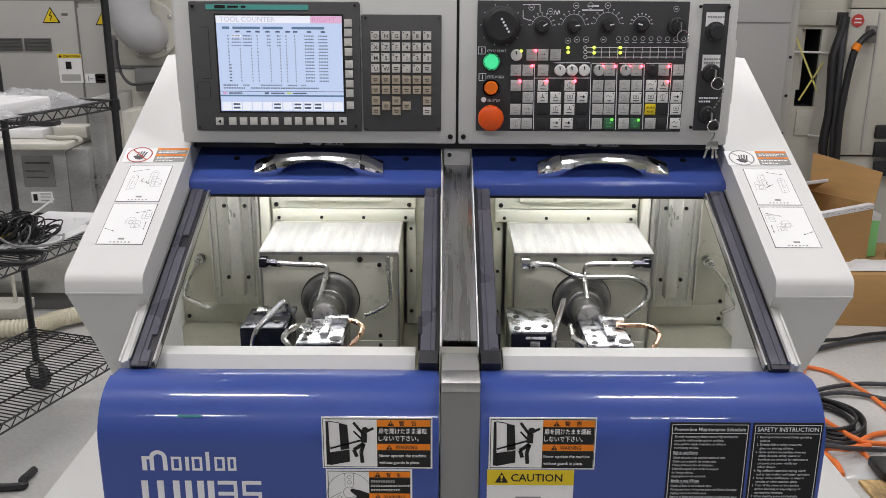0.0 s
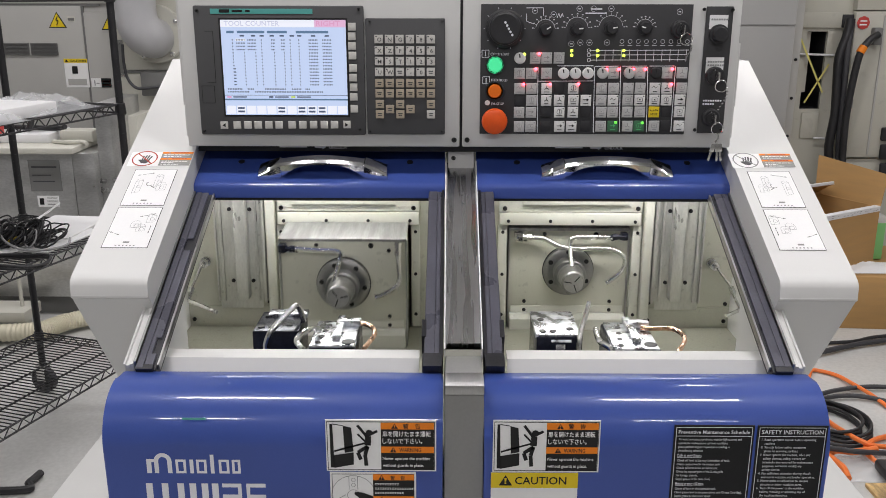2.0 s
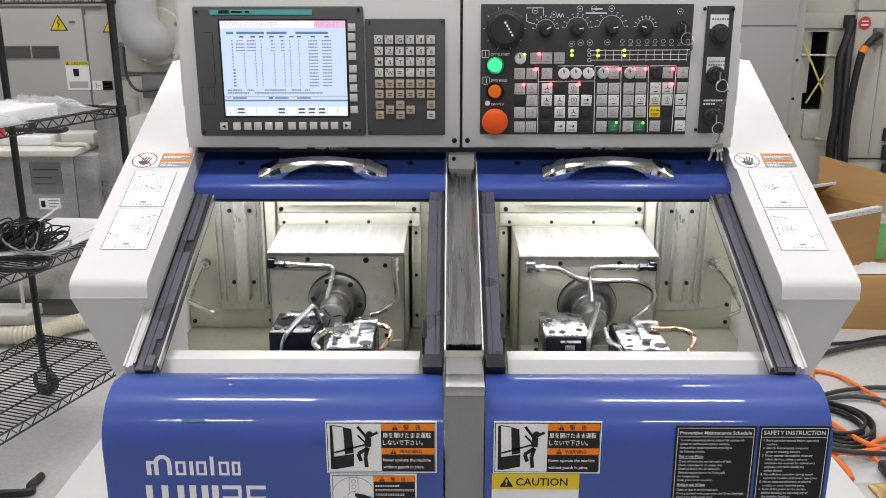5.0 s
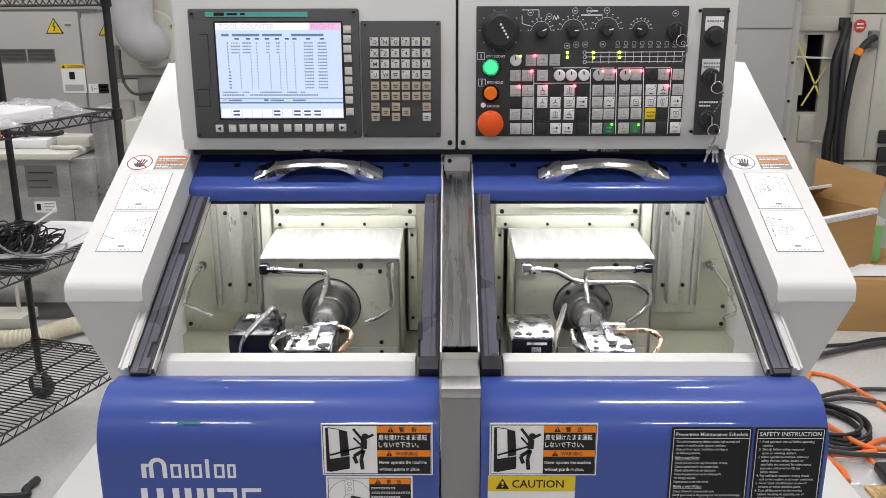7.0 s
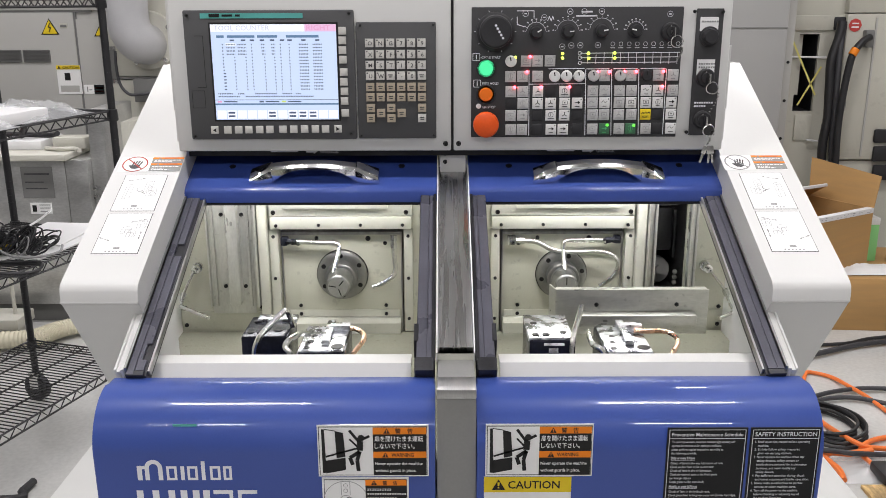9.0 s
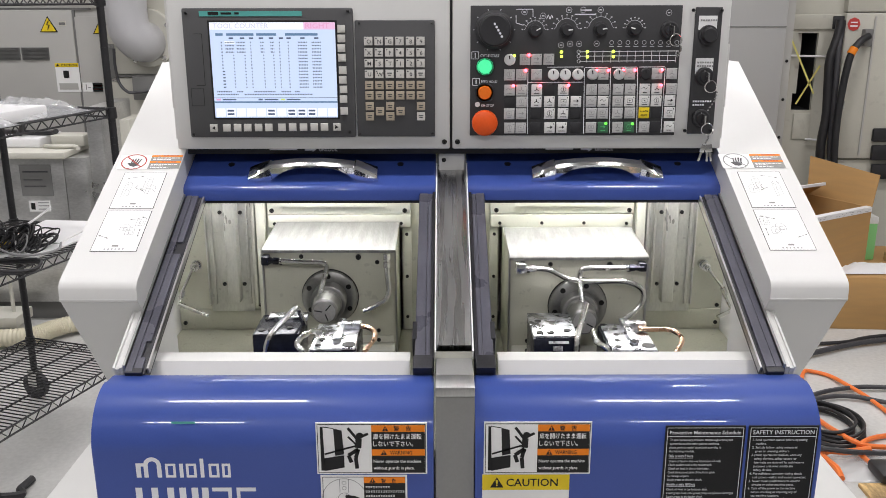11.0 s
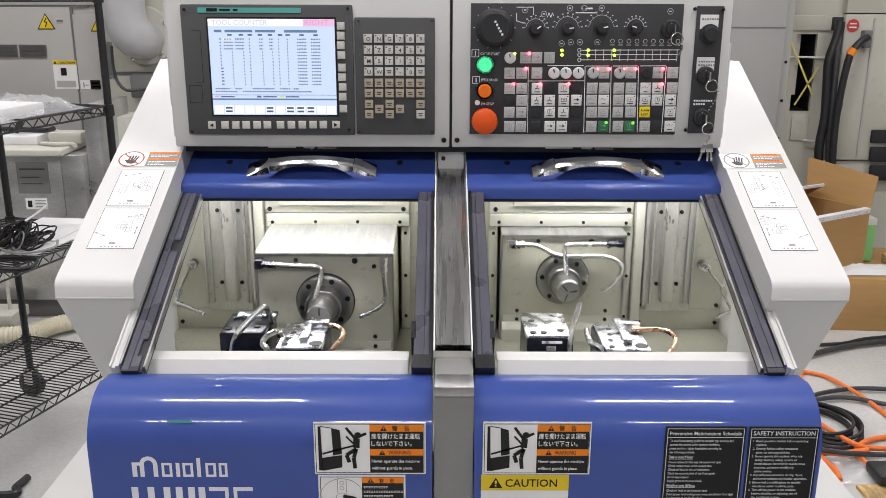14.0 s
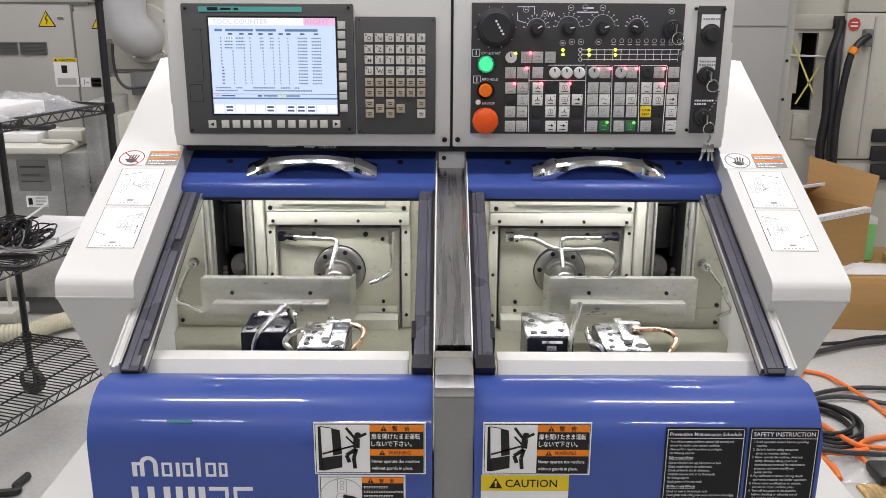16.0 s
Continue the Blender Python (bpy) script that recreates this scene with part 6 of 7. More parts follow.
def shoulder_labels():
    """Labels on the sloping shoulders, laid out in (across, up the slope)."""
    tilt = math.atan2(0.432, 0.902)
    for s in (-1, 1):
        xc = s * 0.5335

        def lay(m):
            y0, z0 = on_slope(0.30, 0.0576)
            return m.moved(Matrix.Translation((xc, y0, z0)) @ Matrix.Rotation(tilt - math.pi / 2, 4, "X"))
        for v0, v1 in SPAN:
            m = Mesh()
            a, c = -0.037, 0.037
            m.rect(a, v0, c, v1, 0.0002, 1)
            m.rect(a + 0.0011, v0 + 0.0011, c - 0.0011, v1 - 0.0011, -0.0002, 0)
            cz = (v0 + v1) / 2 + 0.006
            y = -0.0006
            low = (v0, v1) == SPAN[0]
            for u, v, q, tall in (((0.004, -0.003, 0.008, 0.005), (0.014, -0.011, 0.007, 0.006), (0.026, 0.014, 0.007, 0.009)) if low else ((-0.020, -0.006, 0.006, 0.018), (0.012, 0.010, 0.006, 0.015), (0.020, -0.008, 0.008, 0.008))):
                u, c0 = u * -s, cz + v
                m.stroke([(u - q, c0 - tall), (u + q, c0 - tall * 0.8), (u + q, c0 + tall), (u - q, c0 + tall * 0.8), (u - q, c0 - tall)], 0.0005, y, 3)
                m.ring(u, c0 + tall * 0.9, q, 0.0005, y, 3, 14, 0, 180)
                m.ring(u + q * 0.2, c0, q * 0.55, 0.0005, y, 3, 12)
                m.stroke([(u - q * 0.3, c0 - tall), (u - q * 0.1, c0 + tall)], 0.0004, y, 3)
            if not low:
                m.ring(-0.001, cz + 0.002, 0.006, 0.001, y, 1, 14, 120, 330)
            arrows = (((-0.034, -0.018), (-0.016, -0.026)), ((0.006, 0.020), (0.030, 0.027)), ((0.029, -0.022), (0.029, -0.002))) if low else (((-0.028, 0.026), (0.000, 0.033)), ((0.002, -0.004), (0.010, -0.010)))
            for p, q in arrows:
                p, q = (p[0] * -s, cz + p[1]), (q[0] * -s, cz + q[1])
                m.stroke([p, q], 0.0007, y, 1)
                for e, f in ((p, q), (q, p)):
                    k = 0.004 / math.hypot(f[0] - e[0], f[1] - e[1])
                    ux, uz = (f[0] - e[0]) * k, (f[1] - e[1]) * k
                    m.poly([e, (e[0] + ux - uz * 0.35, e[1] + uz + ux * 0.35), (e[0] + ux + uz * 0.35, e[1] + uz - ux * 0.35)], y - 0.0001, 1)
            m.rect(-0.005, v0 + 0.011, 0.005, v0 + 0.015, y, 2)
            for i in range(6):
                m.rect(-0.016 + 0.0058 * i, v0 + 0.004, -0.0135 + 0.0058 * i, v0 + 0.0065, y, 2)
            part("axis_label", lay(m), [PAPER, CHAR, GREYINK, GREYINK], lathe, "white axis diagram label with thin frame")
        v0, v1 = HANDV
        u0 = -0.056 if s < 0 else -0.058
        cx, cz, r = u0 + 0.027, (v0 + v1) / 2 + 0.0005, 0.0225
        sign = part("hazard_label", lay(Mesh().rect(u0, v0, u0 + 0.110, v1, 0.0001)), PAPER, lathe, "white keep-out hazard label with a ringed open palm")
        m = Mesh().rect(u0 + 0.055, v0 + 0.001, u0 + 0.110, v1 - 0.001, -0.0003, 0)
        for p, q in ((0.86, 0.98), (0.43, 0.55)):
            m.rect(u0 + 0.055, v0 + p * (v1 - v0), u0 + 0.110, v0 + q * (v1 - v0), -0.0006, 1)
            warning_triangle(m, u0 + 0.068, v0 + (p + q) / 2 * (v1 - v0), 0.0042, -0.0009, 0, 1)
            for k in range(5):
                m.rect(u0 + 0.076 + 0.0055 * k, v0 + (p + 0.035) * (v1 - v0), u0 + 0.080 + 0.0055 * k, v0 + (q - 0.035) * (v1 - v0), -0.0009, 3)
        rng = random.Random(5)
        for z, n in ((0.75, 1.0), (0.64, 0.7), (0.30, 1.0), (0.19, 0.45), (0.08, 0.65)):
            u, end = u0 + 0.059, u0 + 0.059 + 0.047 * n
            while u < end:
                k = rng.uniform(0.002, 0.006)
                m.rect(u, v0 + z * (v1 - v0), min(u + k, end), v0 + (z + 0.05) * (v1 - v0), -0.0006, 2)
                u += k + 0.0013
        part("text_block", lay(m), [POSTG, ORANGE, PAPER, REDINK], sign, "dark text block with orange bands")
        m = Mesh()
        for i in range(4):
            m.stroke([(cx - 0.004 + 0.004 * i, cz - 0.004), (cx - 0.003 + 0.0048 * i, cz + 0.011 - 0.002 * abs(i - 1.5))], 0.0026, -0.0002)
        m.poly([(cx - 0.007, cz - 0.003), (cx + 0.010, cz - 0.003), (cx + 0.009, cz - 0.011), (cx + 0.003, cz - 0.0145), (cx - 0.004, cz - 0.013), (cx - 0.011, cz - 0.004)], -0.0003)
        part("palm_mark", lay(m), CHAR, sign)
        m = Mesh().ring(cx, cz, r, 0.0022, -0.0004, 0, 30)
        m.stroke([(cx - 0.0155, cz + 0.0155), (cx + 0.0155, cz - 0.0155)], 0.0022, -0.0006)
        part("ring_mark", lay(m), REDINK if s < 0 else GREYINK, sign)


SPAN = ((-0.019, 0.0825), (0.0875, 0.188))
HANDV = (0.198, 0.2405)
shoulder_labels()


# ---- the wire rack and what lies on it ----
RACK = Matrix(((0.302, -0.953, 0, -1.144), (0.953, 0.302, 0, 3.010), (0, 0, 1, 0), (0, 0, 0, 1)))
LEVELS = (0.25, 0.715, 1.14, 1.51)


def wire_rack():
    rack = thing("wire_rack", "black wire shelving rack on castors with four shelves", "shelf")
    rack.matrix_basis = RACK
    n, w = 1.2, 0.478
    post = Mesh().tube([(0, 0, 0.12), (0, 0, 1.8)], 0.0125, 0, 12)
    for i in range(66):
        post.tube([(0, 0, 0.14 + i * 0.025), (0, 0, 0.143 + i * 0.025)], 0.0131, 0, 12)
    first = part("post", post, WIRE, rack)
    caster = Mesh().turn((-0.013, 0.0, 0.055), (1, 0, 0), [(0, 0.02), (0.001, 0.052), (0.025, 0.052), (0.026, 0.02)], 0, 24).box((-0.018, -0.02, 0.055), (-0.014, 0.02, 0.118), 1).box((0.014, -0.02, 0.055), (0.018, 0.02, 0.118), 1).box((-0.018, -0.02, 0.113), (0.018, 0.02, 0.12), 1)
    wheel = part("castor", caster, [CABLEG, PIPE], rack, "grey rubber castor")
    for x, y in ((-n, 0), (-n, w), (0, w)):
        again(first, "post", (x, y, 0), rack)
        again(wheel, "castor", (x, y, 0), rack)
    for z in LEVELS:
        m = Mesh()
        for y in (0.0, w):
            for dz in (0.0, -0.028):
                m.tube([(-n, y, z + dz), (0, y, z + dz)], 0.0034, 0, 6)
            zig = [(-n + i * n / 44, y, z - 0.028 * (i % 2)) for i in range(45)]
            m.tube(zig, 0.0024, 0, 5)
        for x in (-n, 0.0):
            for dz in (0.0, -0.028):
                m.tube([(x, 0, z + dz), (x, w, z + dz)], 0.0034, 0, 6)
            m.tube([(x, i * w / 18, z - 0.028 * (i % 2)) for i in range(19)], 0.0024, 0, 5)
        for y in (w * 0.25, w * 0.5, w * 0.75):
            m.tube([(-n, y, z - 0.006), (0, y, z - 0.006)], 0.0034, 0, 6)
        for i in range(61):
            x = -n + (i + 1) * n / 62
            m.tube([(x, 0, z), (x, w, z)], 0.0023, 0, 5)
        tagged(part("shelf", m, WIRE, rack, "black wire shelf with trussed edge"), kind="stuff")
        for x, y in ((-n, 0), (-n, w), (0, 0), (0, w)):
            part("collar", Mesh().turn((x, y, z - 0.034), (0, 0, 1), [(0, 0.017), (0.004, 0.019), (0.038, 0.017), (0.04, 0.013)], 0, 14), WIRE, rack)
    return rack


wire_rack()


def lump(sx, sy, sz, seed, rough=0.35, seg=18):
    """A soft crumpled pillow shape standing on z = 0."""
    m, rng = Mesh(), random.Random(seed)
    rows = []
    for i in range(seg + 1):
        u = -1 + 2 * i / seg
        row = []
        for j in range(seg + 1):
            v = -1 + 2 * j / seg
            h = (1 - abs(u) ** 3) * (1 - abs(v) ** 3)
            f = noise.noise((u * 2.3 + seed, v * 2.3, 1.0)) + 0.5 * noise.noise((u * 6 + seed, v * 6, 2.0))
            row.append((u * sx, v * sy, 0.003 + max(0.0, sz * h * (1 + rough * f))))
        rows.append(row)
    vs = [p for r in rows for p in r]
    k = seg + 1
    return m.add(vs, [(i * k + j, (i + 1) * k + j, (i + 1) * k + j + 1, i * k + j + 1) for i in range(seg) for j in range(seg)])


def on_rack(x, y, level, turn=0.0):
    return RACK @ pose(x, y, LEVELS[level] + 0.002, 0, 0, turn)


def rack_load():
    # bagged papers on the upper shelf
    bag = thing("plastic_bag", "clear plastic bag holding white papers on the rack", "bag")
    bag.matrix_basis = on_rack(-0.30, 0.20, 2)
    part("paper_stack", Mesh().box((-0.60, -0.17, 0), (0.03, 0.15, 0.038), 0, 0.006).moved(Matrix.Rotation(0.06, 4, "Z")), SHEET, bag)
    part("film", lump(0.16, 0.20, 0.034, 5, 0.9, 40).moved(Matrix.Translation((0.06, 0, 0))), FILM, bag, "crumpled clear plastic film")
    part("film", lump(0.16, 0.06, 0.034, 8, 0.9, 30).moved(Matrix.Translation((-0.30, -0.17, 0))), FILM, bag, "crumpled clear plastic film")
    # sheets on the middle shelf
    for x, y, t, seed in ((-0.25, 0.14, 4, 0), (-0.42, 0.24, -9, 1), (-0.12, 0.20, 12, 2)):
        m = Mesh().box((-0.148, -0.105, 0.0), (0.148, 0.105, 0.004 + 0.002 * seed))
        o = solo("paper", m, SHEET, "white paper sheets lying on the rack shelf", "paper", "papers on the rack")
        o.matrix_basis = on_rack(x, y, 1, t)
    # tangle of cables
    tangle = thing("cable_tangle", "tangle of black, white and yellow cables on the shelf", "cable")
    tangle.location = (-1.3725, 2.7391, 0.719)
    rng = random.Random(11)
    for i in range(40):
        pts = []
        r = rng.uniform(0.014, 0.045)
        cx, cy, h = rng.uniform(-0.13, 0.07), rng.uniform(-0.05, 0.05), rng.uniform(0.02, 0.075)
        ph = rng.uniform(0, 6)
        for j in range(9):
            a = ph + j * 0.95
            pts.append((cx + r * math.cos(a) * 1.2, cy + r * math.sin(a) * 0.8, 0.008 + h * (0.5 + 0.5 * math.sin(j * 1.1 + ph))))
        part("cable", Mesh().tube(smooth(pts, 5), 0.0026 if i % 5 == 0 else rng.choice((0.0025, 0.003, 0.005)), 0, 7), CABLE if i % 5 else (YELLOW if i in (10, 25) else GREYINK if i % 2 else SHEET), tangle)
    part("cable", Mesh().tube(smooth([(-0.10, -0.02, 0.06), (-0.05, -0.07, 0.03), (0.02, -0.10, 0.012), (0.09, -0.09, 0.010), (0.13, -0.04, 0.012), (0.12, 0.01, 0.02)], 6), 0.004, 0, 8), GREYINK, tangle, "grey cable looped round the tangle")
    coil = thing("cable_coil", "coiled black cable lying on the shelf", "cable")
    coil.location = (-1.325, 2.5162, 0.719)
    for i in range(2):
        ring = [(0.10 * math.cos(a) + 0.006 * i, 0.07 * math.sin(a), 0.007 + 0.008 * (i % 3) + 0.004 * math.sin(3 * a)) for a in [2 * math.pi * j / 30 for j in range(30)]]
        part("turn", Mesh().tube(ring, 0.0048, 0, 7, True), CABLE, coil)
    o = solo("cable_end", Mesh().tube(smooth([(-0.06, 0, 0.01), (0.0, 0.0, 0.012), (0.07, 0.01, 0.03), (0.12, 0.0, 0.06)]), 0.004, 0, 7), SHEET, "stiff white cable end on the shelf", "cable")
    o.matrix_basis = on_rack(-0.12, 0.33, 1, -15)


rack_load()


# ---- the far side of the hall, beside the rack ----
def flat_sign(name, p, q, y, parts, mats, label, category, parent=None):
    """A thin sign between two corners on a face at y; parts adds print in its own 0..1 space."""
    (x0, _, z0), (x1, _, z1) = p, q
    x0, x1 = sorted((x0, x1))
    z0, z1 = sorted((z0, z1))
    m = Mesh().box((x0, y - 0.003, z0), (x1, y - 0.0005, z1), 0)
    for u0, v0, u1, v1, k in parts:
        m.rect(x0 + u0 * (x1 - x0), z0 + v0 * (z1 - z0), x0 + u1 * (x1 - x0), z0 + v1 * (z1 - z0), y - 0.0045, k)
    if parent:
        return part(name, m, mats, parent, label)
    return solo(name, m, mats, label, category)


def left_far():
    cab = thing("electrical_cabinet", "warm grey electrical cabinet with warning signs", "cabinet")
    part("carcass", Mesh().box((-3.6, 5.02, 0.0), (-1.86, 5.7, 2.3), 0, 0.004), CAB, cab)
    x = (-2.0459, 5, 1.4135)[0]
    part("door", Mesh().box((-3.2, 5.0, 0.25), (x - 0.006, 5.03, 1.44), 0, 0.004), CAB, cab)
    part("door", Mesh().box((x + 0.006, 5.0, 0.25), (-1.865, 5.03, 1.405), 0, 0.004), CAB, cab)
    part("door_gap", Mesh().box((x - 0.006, 5.006, 0.25), (x + 0.006, 5.021, 1.44)), GREY, cab)
    part("top_panel", Mesh().box((-3.2, 5.0, 1.452), (-1.865, 5.03, 2.25), 0, 0.004), CAB, cab)
    part("top_gap", Mesh().box((-3.2, 5.006, 1.4405), (-1.95, 5.022, 1.4515)), GREY, cab)
    p, q = (-2.6776, 5, 1.174), (-2.1994, 5, 1.241)
    for a, b in ((p[0], (-2.3537, 5, 1.2309)[0] - 0.006), ((-2.3537, 5, 1.2309)[0] + 0.006, q[0])):
        m = Mesh().box((a, 4.992, p[2]), (b, 5.001, q[2]), 0)
        for i in range(9):
            z = p[2] + (i + 0.5) * (q[2] - p[2]) / 9
            m.box((a + 0.004, 4.986, z - 0.001), (b - 0.004, 4.993, z + 0.001), 0)
        part("vent", m, GREY, cab, "dark grey louvred vent")
    for px, s in (((-2.1847, 5, 1.3648), 1.0), ((-1.8942, 5, 1.3545), 1.0)):
        m = Mesh()
        r = 0.10
        m.poly([(px[0] - r * 0.5, px[2] - r * 0.42), (px[0] + r * 0.5, px[2] - r * 0.42), (px[0], px[2] + r * 0.45)], 4.997, 0)
        m.poly([(px[0] - r * 0.41, px[2] - r * 0.37), (px[0] + r * 0.41, px[2] - r * 0.37), (px[0], px[2] + r * 0.36)], 4.994, 1)
        m.stroke([(px[0] + 0.006, px[2] + 0.020), (px[0] - 0.006, px[2] - 0.002), (px[0] + 0.008, px[2] - 0.004), (px[0] - 0.004, px[2] - 0.028)], 0.005, 4.991, 0)
        part("hazard_sign", m, [INK, YELLOW], cab, "yellow triangular voltage warning sign")
    flat_sign("caution_sign", (-2.1745, 5, 0.9975), (-2.0431, 5, 1.1563), 5.0, ((0, 0.86, 1, 1, 1), (0.32, 0.48, 0.56, 0.74, 2), (0.1, 0.08, 0.9, 0.3, 3)), [PAPER, YELLOW, INK, CAB], "yellow and white caution sheet", "sign", cab)
    m = Mesh().text("CAUTION", -2.140, 1.1385, 0.017, 4.994, 0, 0.090)
    m.poly([(-2.168, 1.138), (-2.150, 1.138), (-2.159, 1.153)], 4.994)
    part("sign_text", m, INK, cab)
    flat_sign("notice", (-2.0319, 5, 0.9984), (-1.9191, 5, 1.049), 5.0, ((0.5, 0.0, 1, 1, 1), (0.55, 0.2, 0.95, 0.35, 2), (0.55, 0.55, 0.95, 0.75, 2), (0.15, 0.2, 0.2, 0.8, 3), (0.25, 0.4, 0.4, 0.5, 3)), [PAPER, INK, REDP, GREYINK], "small white and red notice", "sign", cab)
    flat_sign("badge", (-2.1298, 5, 1.3561), (-2.0864, 5, 1.3834), 5.0, ((0.1, 0.2, 0.9, 0.7, 1),), [CABW, GREY], "small plain metal badge", "badge", cab)

    # pale machine with a curved duct
    duct = thing("duct_machine", "pale grey machine with a large curved white duct", "machine")
    part("body", Mesh().box((-1.84, 4.9, 1.10), (-1.10, 5.6, 2.3), 0, 0.01), CABW, duct)
    part("seam", Mesh().box((-1.84, 4.893, 1.088), (-1.10, 4.95, 1.10)), GREY, duct)
    part("lower_body", Mesh().box((-1.84, 4.9, 0.0), (-1.10, 5.6, 1.086), 0, 0.006), CABW, duct)
    path = [(-1.6341, 4.74, 1.779), (-1.6522, 4.74, 1.5874), (-1.6625, 4.74, 1.4478), (-1.6534, 4.74, 1.3573), (-1.627, 4.76, 1.2995), (-1.6127, 4.82, 1.2796), (-1.6175, 4.89, 1.2766)]
    part("duct", Mesh().tube(smooth(path, 6), 0.108, 0, 32), DUCT, duct, "large curved white duct")
    p = (-1.609, 4.85, 1.296)
    part("flange", Mesh().turn((p[0], 4.9, p[2]), (0, -1, 0), [(0, 0.155), (0.03, 0.155), (0.034, 0.150), (0.034, 0.10)], 0, 36), CABW, duct)
    for a in (30, 100, 170, 240, 310):
        part("flange_bolt", Mesh().turn((p[0] + 0.135 * math.cos(radians(a)), 4.868, p[2] + 0.135 * math.sin(radians(a))), (0, -1, 0), [(0, 0.012), (0.012, 0.012), (0.014, 0.006), (0.014, 0)], 0, 10), PIPE, duct)
    a, b = (-1.6867, 4.85, 0.9726), (-1.5103, 4.85, 1.0977)
    part("junction_box", Mesh().box((a[0], 4.80, a[2]), (b[0], 4.90, b[2]), 0, 0.006), GREY, duct, "grey junction box")
    part("conduit", Mesh().tube(smooth([(-1.7653, 4.8, 1.2446), (-1.7643, 4.79, 1.1572), (-1.7518, 4.79, 1.0684), (-1.7076, 4.78, 1.0189), (-1.6534, 4.78, 1.0162), (-1.5708, 4.78, 1.0257)], 6), 0.008, 0, 8), CABLEG, duct)
    flat_sign("plate", (-1.8435, 4.9, 1.0643), (-1.7992, 4.9, 1.2631), 4.9, ((0.2, 0.1, 0.8, 0.9, 1),), [PIPE, GREY], "narrow metal plate", "plate", duct)

    # steel bench cabinet below, with odds and ends on it
    bench = thing("steel_bench_cabinet", "brushed steel bench cabinet with a white worktop", "cabinet")
    part("carcass", Mesh().box((-3.4, 4.0, 0.10), (-1.76, 4.48, 0.80), 0, 0.004), SHINY, bench)
    part("steel_post", Mesh().box((-1.655, 4.05, 0.0), (-1.585, 4.45, 1.02), 0, 0.003), SHINY, bench)
    part("worktop", Mesh().box((-3.4, 3.96, 0.80), (-1.735, 4.5, 0.828), 0, 0.004), CABW, bench, "white worktop")
    part("plinth", Mesh().box((-3.38, 4.05, 0.0), (-1.74, 4.45, 0.10)), GREY, bench)
    part("corner_post", Mesh().box((-1.758, 4.0, 0.0), (-1.656, 4.48, 0.798), 0, 0.002), SHINY, bench)
    flat_sign("notice", (-1.965, 4, 0.6209), (-1.8193, 4, 0.7673), 4.0, ((0.1, 0.75, 0.9, 0.8, 1), (0.1, 0.5, 0.7, 0.53, 1), (0.1, 0.3, 0.8, 0.33, 1)), [GREY, CABLEG], "grey notice sheet on the cabinet", "sign", bench)
    flat_sign("label", (-1.9403, 4, 0.5458), (-1.842, 4, 0.5976), 4.0, ((0.1, 0.2, 0.3, 0.8, 1), (0.45, 0.2, 0.95, 0.28, 2), (0.45, 0.5, 0.95, 0.58, 2), (0.45, 0.78, 0.95, 0.86, 2)), [PAPER, INK, GREYINK], "white label with small black mark", "sign", bench)
    solo("cardboard_tray", Mesh().box((-2.25, 4.1, 0.828), (-1.90, 4.35, 0.87), 0, 0.006), SHEET, "low white tray on the steel bench", "tray")
    m = Mesh().box((-1.86, 4.12, 0.829), (-1.70, 4.22, 0.885), 0, 0.012).tube(smooth([(-1.88, 4.1, 0.836), (-1.80, 4.06, 0.84), (-1.74, 4.08, 0.838), (-1.70, 4.04, 0.836)]), 0.01)
    solo("hand_tool", m, CABW, "pale grey hand tool on the bench", "tool")
    solo("black_pipe", Mesh().tube(smooth([(-2.28, 4.22, 0.89), (-2.05, 4.2, 0.888), (-1.90, 4.2, 0.884), (-1.84, 4.15, 0.899)]), 0.012), CABLE, "black tube lying over the bench tray", "tube")
    solo("bent_hose", Mesh().tube(smooth([(-2.02, 4.16, 0.884), (-1.99, 4.14, 0.93), (-2.0, 4.14, 0.98), (-2.05, 4.16, 1.005)]), 0.014), CABLE, "short bent black hose on the bench tray", "hose")
    solo("red_cap", Mesh().turn((-2.16, 4.12, 0.872), (0, 0, 1), [(0, 0.04), (0.035, 0.04), (0.04, 0.03), (0.04, 0)], 0, 20), REDP, "small red plastic cap on the tray", "cap")
    box = thing("white_carton", "white carton with a clear bag on top", "box")
    a, b = (-1.7325, 4.3, 0.7503), (-1.6006, 4.3, 0.9339)
    part("carton", Mesh().box((a[0], 4.28, 0.0), (b[0] + 0.06, 4.5, b[2]), 0, 0.004), CABW, box)
    # ribbed suction hose on the floor
    pts = smooth([(-3.2, 3.70, 0.04), (-1.9877, 3.65, 0.052), (-1.7125, 3.8402, 0.052), (-1.0, 4.30, 0.04)], 60)
    rr = [0.041 if i % 2 else 0.037 for i in range(len(pts))]
    solo("ribbed_hose", Mesh().tube(pts, rr, 0, 16), HOSE, "ivory ribbed suction hose lying on the floor", "hose")
    solo("floor_cable", Mesh().tube(smooth([(-1.75, 2.42, 0.013), (-1.3627, 2.4207, 0.013), (-1.3489, 2.4671, 0.013), (-1.3393, 2.5256, 0.013)], 8), 0.013, 0, 8), CABLE, "black cable end lying on the floor", "cable")
    solo("castor_frame", Mesh().box((-2.35, 3.75, 0.06), (-1.95, 3.92, 0.11), 0, 0.006).box((-2.33, 3.8, 0), (-2.28, 3.86, 0.061), 0, 0.01).box((-2.02, 3.8, 0), (-1.97, 3.86, 0.061), 0, 0.01).tube([(-2.2, 3.84, 0.11), (-2.2, 3.84, 0.30)], 0.008).tube([(-2.0, 3.84, 0.11), (-2.0, 3.84, 0.34)], 0.009), CABW, "pale low frame on small feet", "trolley")


